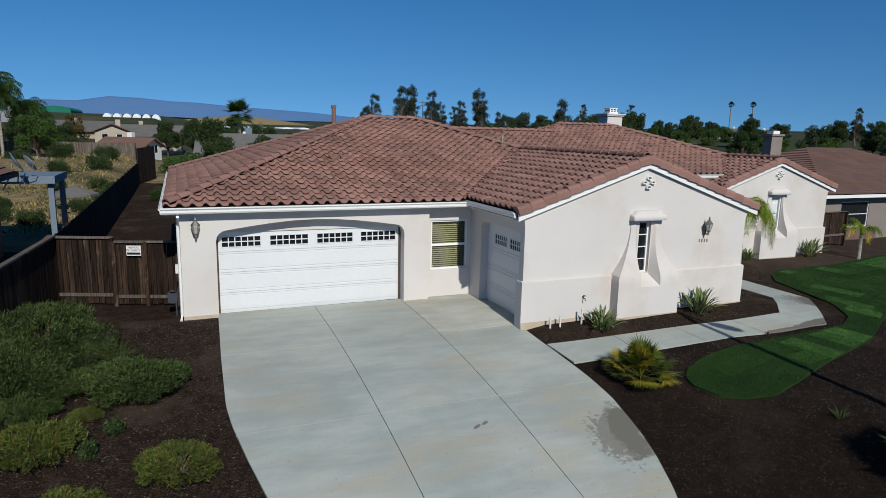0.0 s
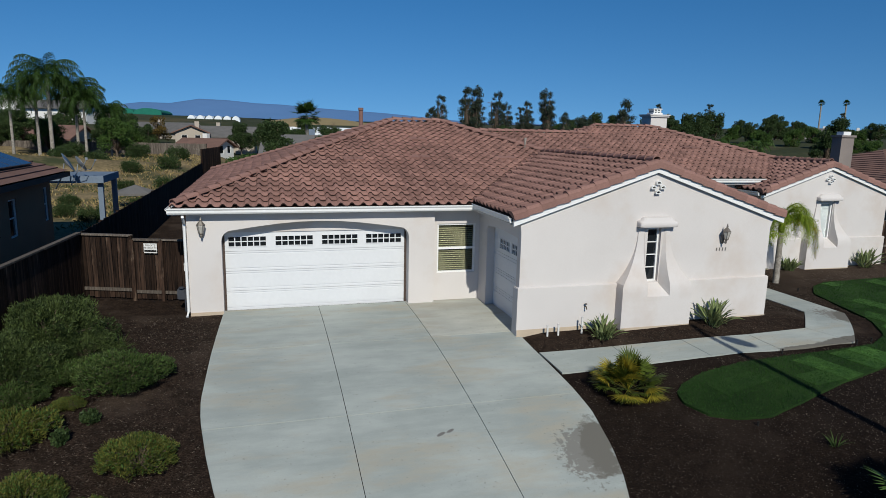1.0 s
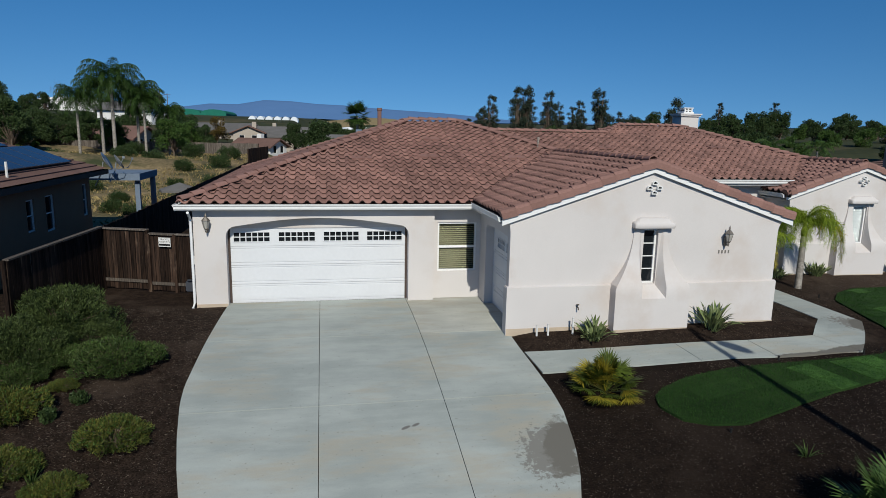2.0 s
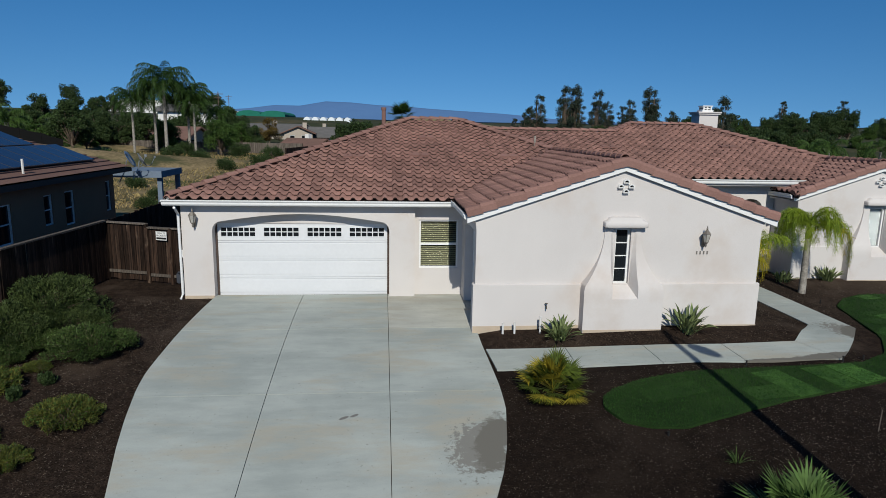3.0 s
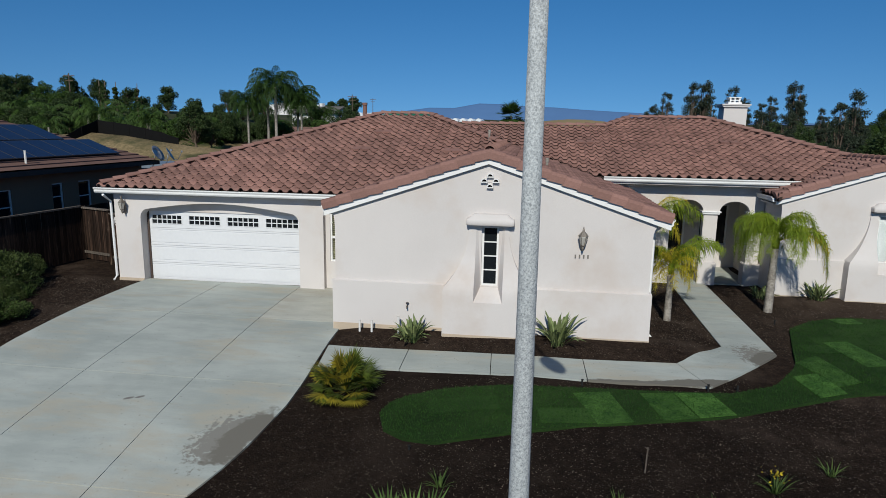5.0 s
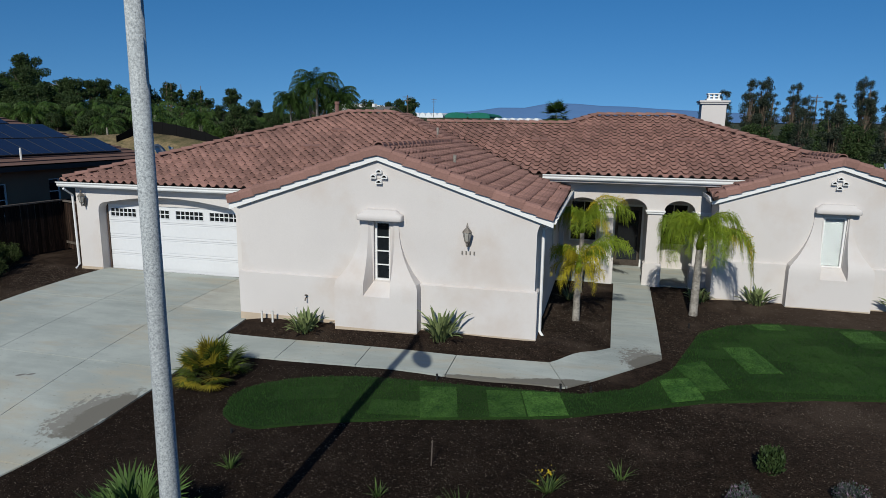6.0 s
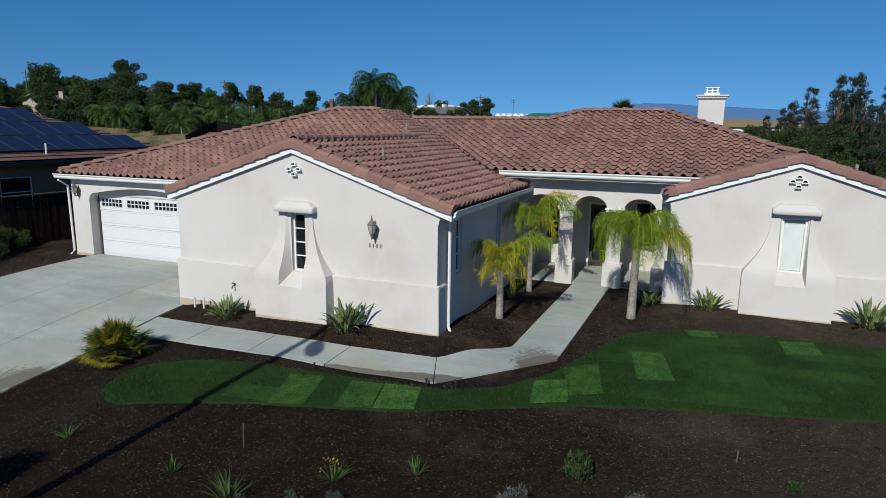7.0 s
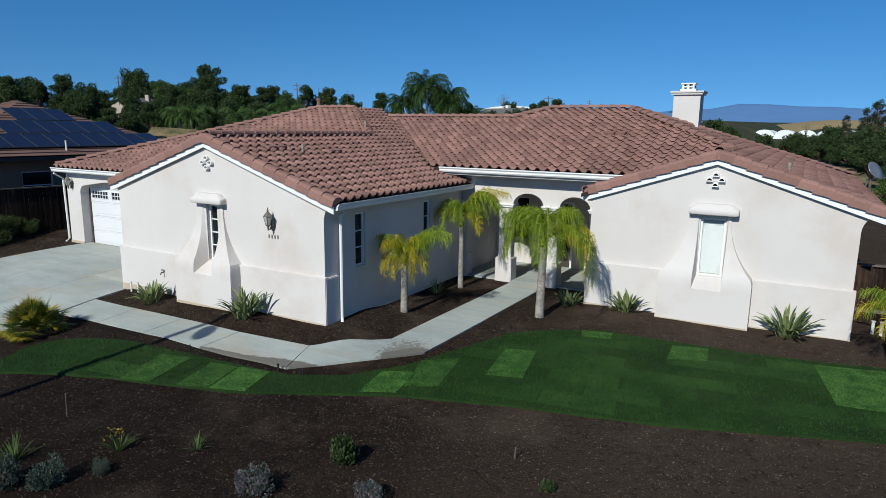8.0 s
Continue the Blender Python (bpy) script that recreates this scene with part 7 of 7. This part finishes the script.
# wooded left side
for k in range(104):
    a = 17 + (k % 52) * 0.95
    d = trnd.uniform(92, 135) if k < 52 else trnd.uniform(140, 200)
    x, y = polar(a, d, 16, 0)
    big = a > 38
    plant(trnd.choice(oaks + oaks + brights if big else oaks + brights), x, y, trnd.uniform(0.6, 1.1) * (0.98 if big else 0.78) * (d / 120) ** 0.6, -0.8)
for x, y, s in ((-104, 113.5, 1.6), (-90, 99, 1.2), (-137.5, 117, 1.45), (-108, 96, 1.4), (-78, 82, 1.0), (-70, 74, 0.75), (-62, 72, 0.7), (-54, 70, 0.6), (-84, 70, 0.95), (-92, 62, 1.0)):
    plant(trnd.choice(oaks), x, y, s)
for k in range(28):
    x, y = trnd.uniform(-80, -27), trnd.uniform(70, 100)
    plant(trnd.choice(oaks + brights), x, y, trnd.uniform(0.5, 0.85))
for k in range(22):
    x, y = trnd.uniform(-50, -22), trnd.uniform(76, 118)
    plant(trnd.choice(oaks + brights), x, y, trnd.uniform(0.4, 0.68) * y / 95)
for k in range(14):
    plant(shortp, trnd.uniform(-66, -30), trnd.uniform(66, 84), trnd.uniform(0.9, 1.4))
plant(brights[0], -86, 88, 1.5), plant(brights[1], -79, 86, 1.3)
# gardens straight behind
for x, y, s, t in ((0.6, 50, 0.62, brights[0]), (2.6, 52, 0.58, brights[1]), (-1.5, 118, 0.8, oaks[1]), (2.5, 121, 0.9, oaks[2]), (6, 123, 0.85, oaks[0]), (10, 126, 0.95, oaks[1]), (13.5, 121, 0.8, oaks[2]), (-27, 112, 0.9, oaks[0]), (-31, 108, 0.9, brights[0]), (-18.5, 112, 0.75, oaks[2]), (-17.5, 90, 0.55, oaks[1]), (-30, 84, 0.6, oaks[2]), (-33, 70, 0.5, brights[1]), (-0.3, 57, 0.5, brights[0]), (6.8, 57, 0.6, oaks[0]), (3.2, 66, 0.8, oaks[1]), (7, 92, 0.7, oaks[2]), (12, 96, 0.75, oaks[0]), (16, 98, 0.62, oaks[1]), (-15, 95, 0.8, brights[1]), (-22, 84, 0.85, brights[0]),
                   (-26, 88, 0.7, oaks[1]), (-19, 104, 0.9, oaks[0]), (30, 70, 0.62, oaks[0]), (34, 66, 0.8, oaks[1]), (36, 60, 0.75, brights[0]), (31, 58, 0.6, brights[1]), (39, 72, 1.0, oaks[2]), (33, 78, 0.85, oaks[0]), (42, 58, 0.85, oaks[1]), (29.5, 49, 0.42, brights[0]), (23, 96, 0.62, oaks[1]), (26, 100, 0.6, oaks[2]), (19.5, 100, 0.62, oaks[0])):
    plant(t, x, y, s)
for x, y, s in ((-6.5, 64, 0.8), (-9.2, 61, 0.75), (-13, 66, 0.9), (-8, 52, 0.5), (-13.5, 50, 0.6), (-15, 47, 0.55), (-5.2, 41, 0.5), (-17, 70, 0.9), (-21, 64, 1.0), (-26, 66, 1.0), (-9.5, 43, 0.5), (-22, 52, 0.7), (-28, 56, 0.8), (-1.2, 46, 0.55), (-0.4, 40, 0.5), (-6.5, 72, 0.9), (-11, 76, 1.0), (-18, 78, 1.0), (-6.8, 36, 0.5), (-8.5, 38, 0.5), (-4.6, 47, 0.5), (-4.4, 50.5, 0.6), (-5.4, 53, 0.55)):
    plant(bush, x, y, s)
plant(eucs[1], 33.5, 63, 0.75), plant(eucs[2], 37, 66, 0.8), plant(eucs[0], 40.5, 63, 0.9), plant(eucs[1], 44, 68, 1.0)
autumn = make_tree("tree", "far rusty brown autumn tree", 5.5, 2.9, 0.15, LEAF_RUST, 6000, 0.24, 98, 22, blob=0.66)
bare = make_tree("tree", "far leafless winter tree", 6, 2.4, 0.3, BARK, 500, 0.25, 99, 12, BARK, 1.0, 0.12)
plant(brights[0], -13.2, 76, 0.85), plant(autumn, -16.5, 128, 0.95)
plant(bare, -91, 259, 1.75), plant(bare, 24, 205, 0.75)


for x, y, s in ((-19.4, 76.2, 1.34), (-21.0, 77.5, 1.16), (-22.9, 75.8, 1.0), (-16.3, 76.8, 1.0), (-17.6, 79, 1.14), (-14.4, 79.5, 0.8)):
    plant(queen, x, y, s, -0.4)
for x, y, s in ((-38, 78, 1.1), (-43, 76, 1.2), (-48, 80, 1.2), (-52, 74, 1.1), (-58, 70, 1.1), (-33, 84, 1.0), (-46, 88, 1.3), (37, 52, 0.9), (33, 46, 0.8), (41, 50, 1.0), (62, 78, 1.1), (66, 80, 1.1), (71, 77, 1.1), (45, 56, 1.0), (55, 54, 0.9), (52, 46, 0.8)):
    plant(shortp, x, y, s)


def washingtonia(label, h, seed, s=1.0):
    """A tall fan palm: bare trunk, skirt and a round head of fans."""
    t = fan_plant("palm_tree", label, (0, 0, 0), 46, 1.0 * s, 1.1 * s, seed, LEAF_PALM, None, 0, (-35, 85))
    for c in t.children:
        c.matrix_basis = Matrix.Translation((0, 0, h))
    part("trunk", tube(bmesh.new(), [(0, 0, -1), (0.05, 0, h * 0.5), (0, 0, h)], [0.3, 0.24, 0.22], 8), PALMBARK, t)
    return t


seat(washingtonia("stout fan palm with a round head", 7.0, 103, 1.4), 8.8, 102.3, 1.0)
wp = seat(washingtonia("far tall slender fan palm", 11.2, 104, 0.7), 173, 165, 1.0)
put(wp, 183, 165, 1.02), put(wp, -150, 170, 0.8)
cyp = make_tree("cypress", "far narrow dark cypress", 7, 0.8, 0.08, LEAF_OAK, 1500, 0.3, 105, 8, BARK, 0.4)
for k, (x, y) in enumerate(((-70, 118), (-72, 117), (-74, 119), (-67, 120))):
    plant(cyp, x, y, 1.3)

# dry grass over the slopes behind
for name, label, material, count, seed, tall in (("dry_grass", "straw-coloured dry grass on the slope behind the gardens", STRAW, 26000, 5, 0.34), ("weeds", "low olive green weeds on the dry slope", SHRUB, 15000, 6, 0.3)):
    r = np.random.default_rng(seed)
    xs, ys = r.uniform(-52, -3.9, count), 30 + 58 * r.random(count) ** 1.2
    keep = [k for k in range(count) if noise.noise((xs[k] * 0.13, ys[k] * 0.13, seed)) > (-0.25 if seed == 5 else 0.06) and not (xs[k] < -3.9 and ys[k] < 33 and xs[k] > -10)]
    pts = np.array([(xs[k], ys[k], ground_z(xs[k], ys[k]) + 0.08) for k in keep])
    v, f = leaves(pts, tall, 0.22, r, up=np.array([0, 0, 0.9]))
    tagged(new(name, cloud_mesh(name, v, f, material)), label, "grass", kind="stuff")

# ---------------------------------------------------------------- small scatter
def on_hard(x, y):
    if 0 < y < 17.3 and lerp_rows(LEFT, y) - 0.03 < x < lerp_rows(RIGHT, y) + 0.03:
        return True
    if 10.1 < x < 30 and back_at(x, LAWN_FRONT) - 0.02 < y < back_at(x, LAWN_BACK) + 0.02:
        return True
    if 8.1 < x < 16.6 and 11.4 < y < 12.8:
        return True
    if 16 < x < 18.5 and y > 11.5 and (x > 17.25 or abs((y - x) + 3.9) < 0.95):
        return True
    return (8 < x < 15.6 and y > 13.3) or y > 20.5 or (x > 20.1 and y > 18.6) or (x < 8 and y > 17)


cv, cf = [], []
crnd = random.Random(8)
count = 0
while count < 52000:
    x, y = crnd.uniform(-4, 30), crnd.uniform(5.2, 20)
    if on_hard(x, y):
        continue
    count += 1
    z = ground_z(x, y) + noise.noise((x * 1.7, y * 1.7, 0)) * 0.018 + noise.noise((x * 0.5, y * 0.5, 3)) * 0.02
    l, w, h = crnd.uniform(0.004, 0.0155) * (1 if crnd.random() < 0.95 else 2.0) * (1.25 if x < 0.9 else 1), crnd.uniform(0.0018, 0.005), 0.004
    M = Matrix.Translation((x, y, z + 0.012)) @ Euler((crnd.gauss(0, 0.3), crnd.gauss(0, 0.3), crnd.uniform(0, 6.28))).to_matrix().to_4x4()
    b = len(cv)
    cv += [tuple(M @ Vector(p)) for p in ((-l, -w, 0), (l, -w * 0.6, 0), (l, w * 0.6, 0), (-l, w, 0), (-l * 0.8, 0, h), (l * 0.8, 0, h))]
    cf += [(b, b + 1, b + 5, b + 4), (b + 2, b + 3, b + 4, b + 5), (b, b + 4, b + 3), (b + 1, b + 2, b + 5)]
tagged(mesh_from("wood_chips", cv, cf, CHIP), "loose pale wood chips scattered over dark mulch", "mulch", kind="stuff")
pts = []
while len(pts) < 52000:
    x = 10.1 + 19 * crnd.random() ** 1.15
    a, b = back_at(x, LAWN_FRONT), back_at(x, LAWN_BACK)
    if b - a < 0.05:
        continue
    y = crnd.uniform(a, b)
    if crnd.random() < (b - a) / 4.5:
        pts.append((x, y, ground_z(x, y) + 0.05))
pts = np.array(pts)
n = len(pts)
ang, ht = rng.uniform(0, 6.28, n), rng.uniform(0.02, 0.045, n)
dx = np.column_stack([np.cos(ang), np.sin(ang), np.zeros(n)]) * 0.006
tip = np.column_stack([rng.normal(0, 0.012, n), rng.normal(0, 0.012, n), ht])
gvv = np.stack([pts - dx, pts + dx, pts + tip], 1).reshape(-1, 3)
ob = new("grass_blades", cloud_mesh("grass_blades", gvv, np.arange(3 * n).reshape(n, 3), BLADE))
tagged(ob, "short green turf blades over the lawn", "grass", kind="stuff")
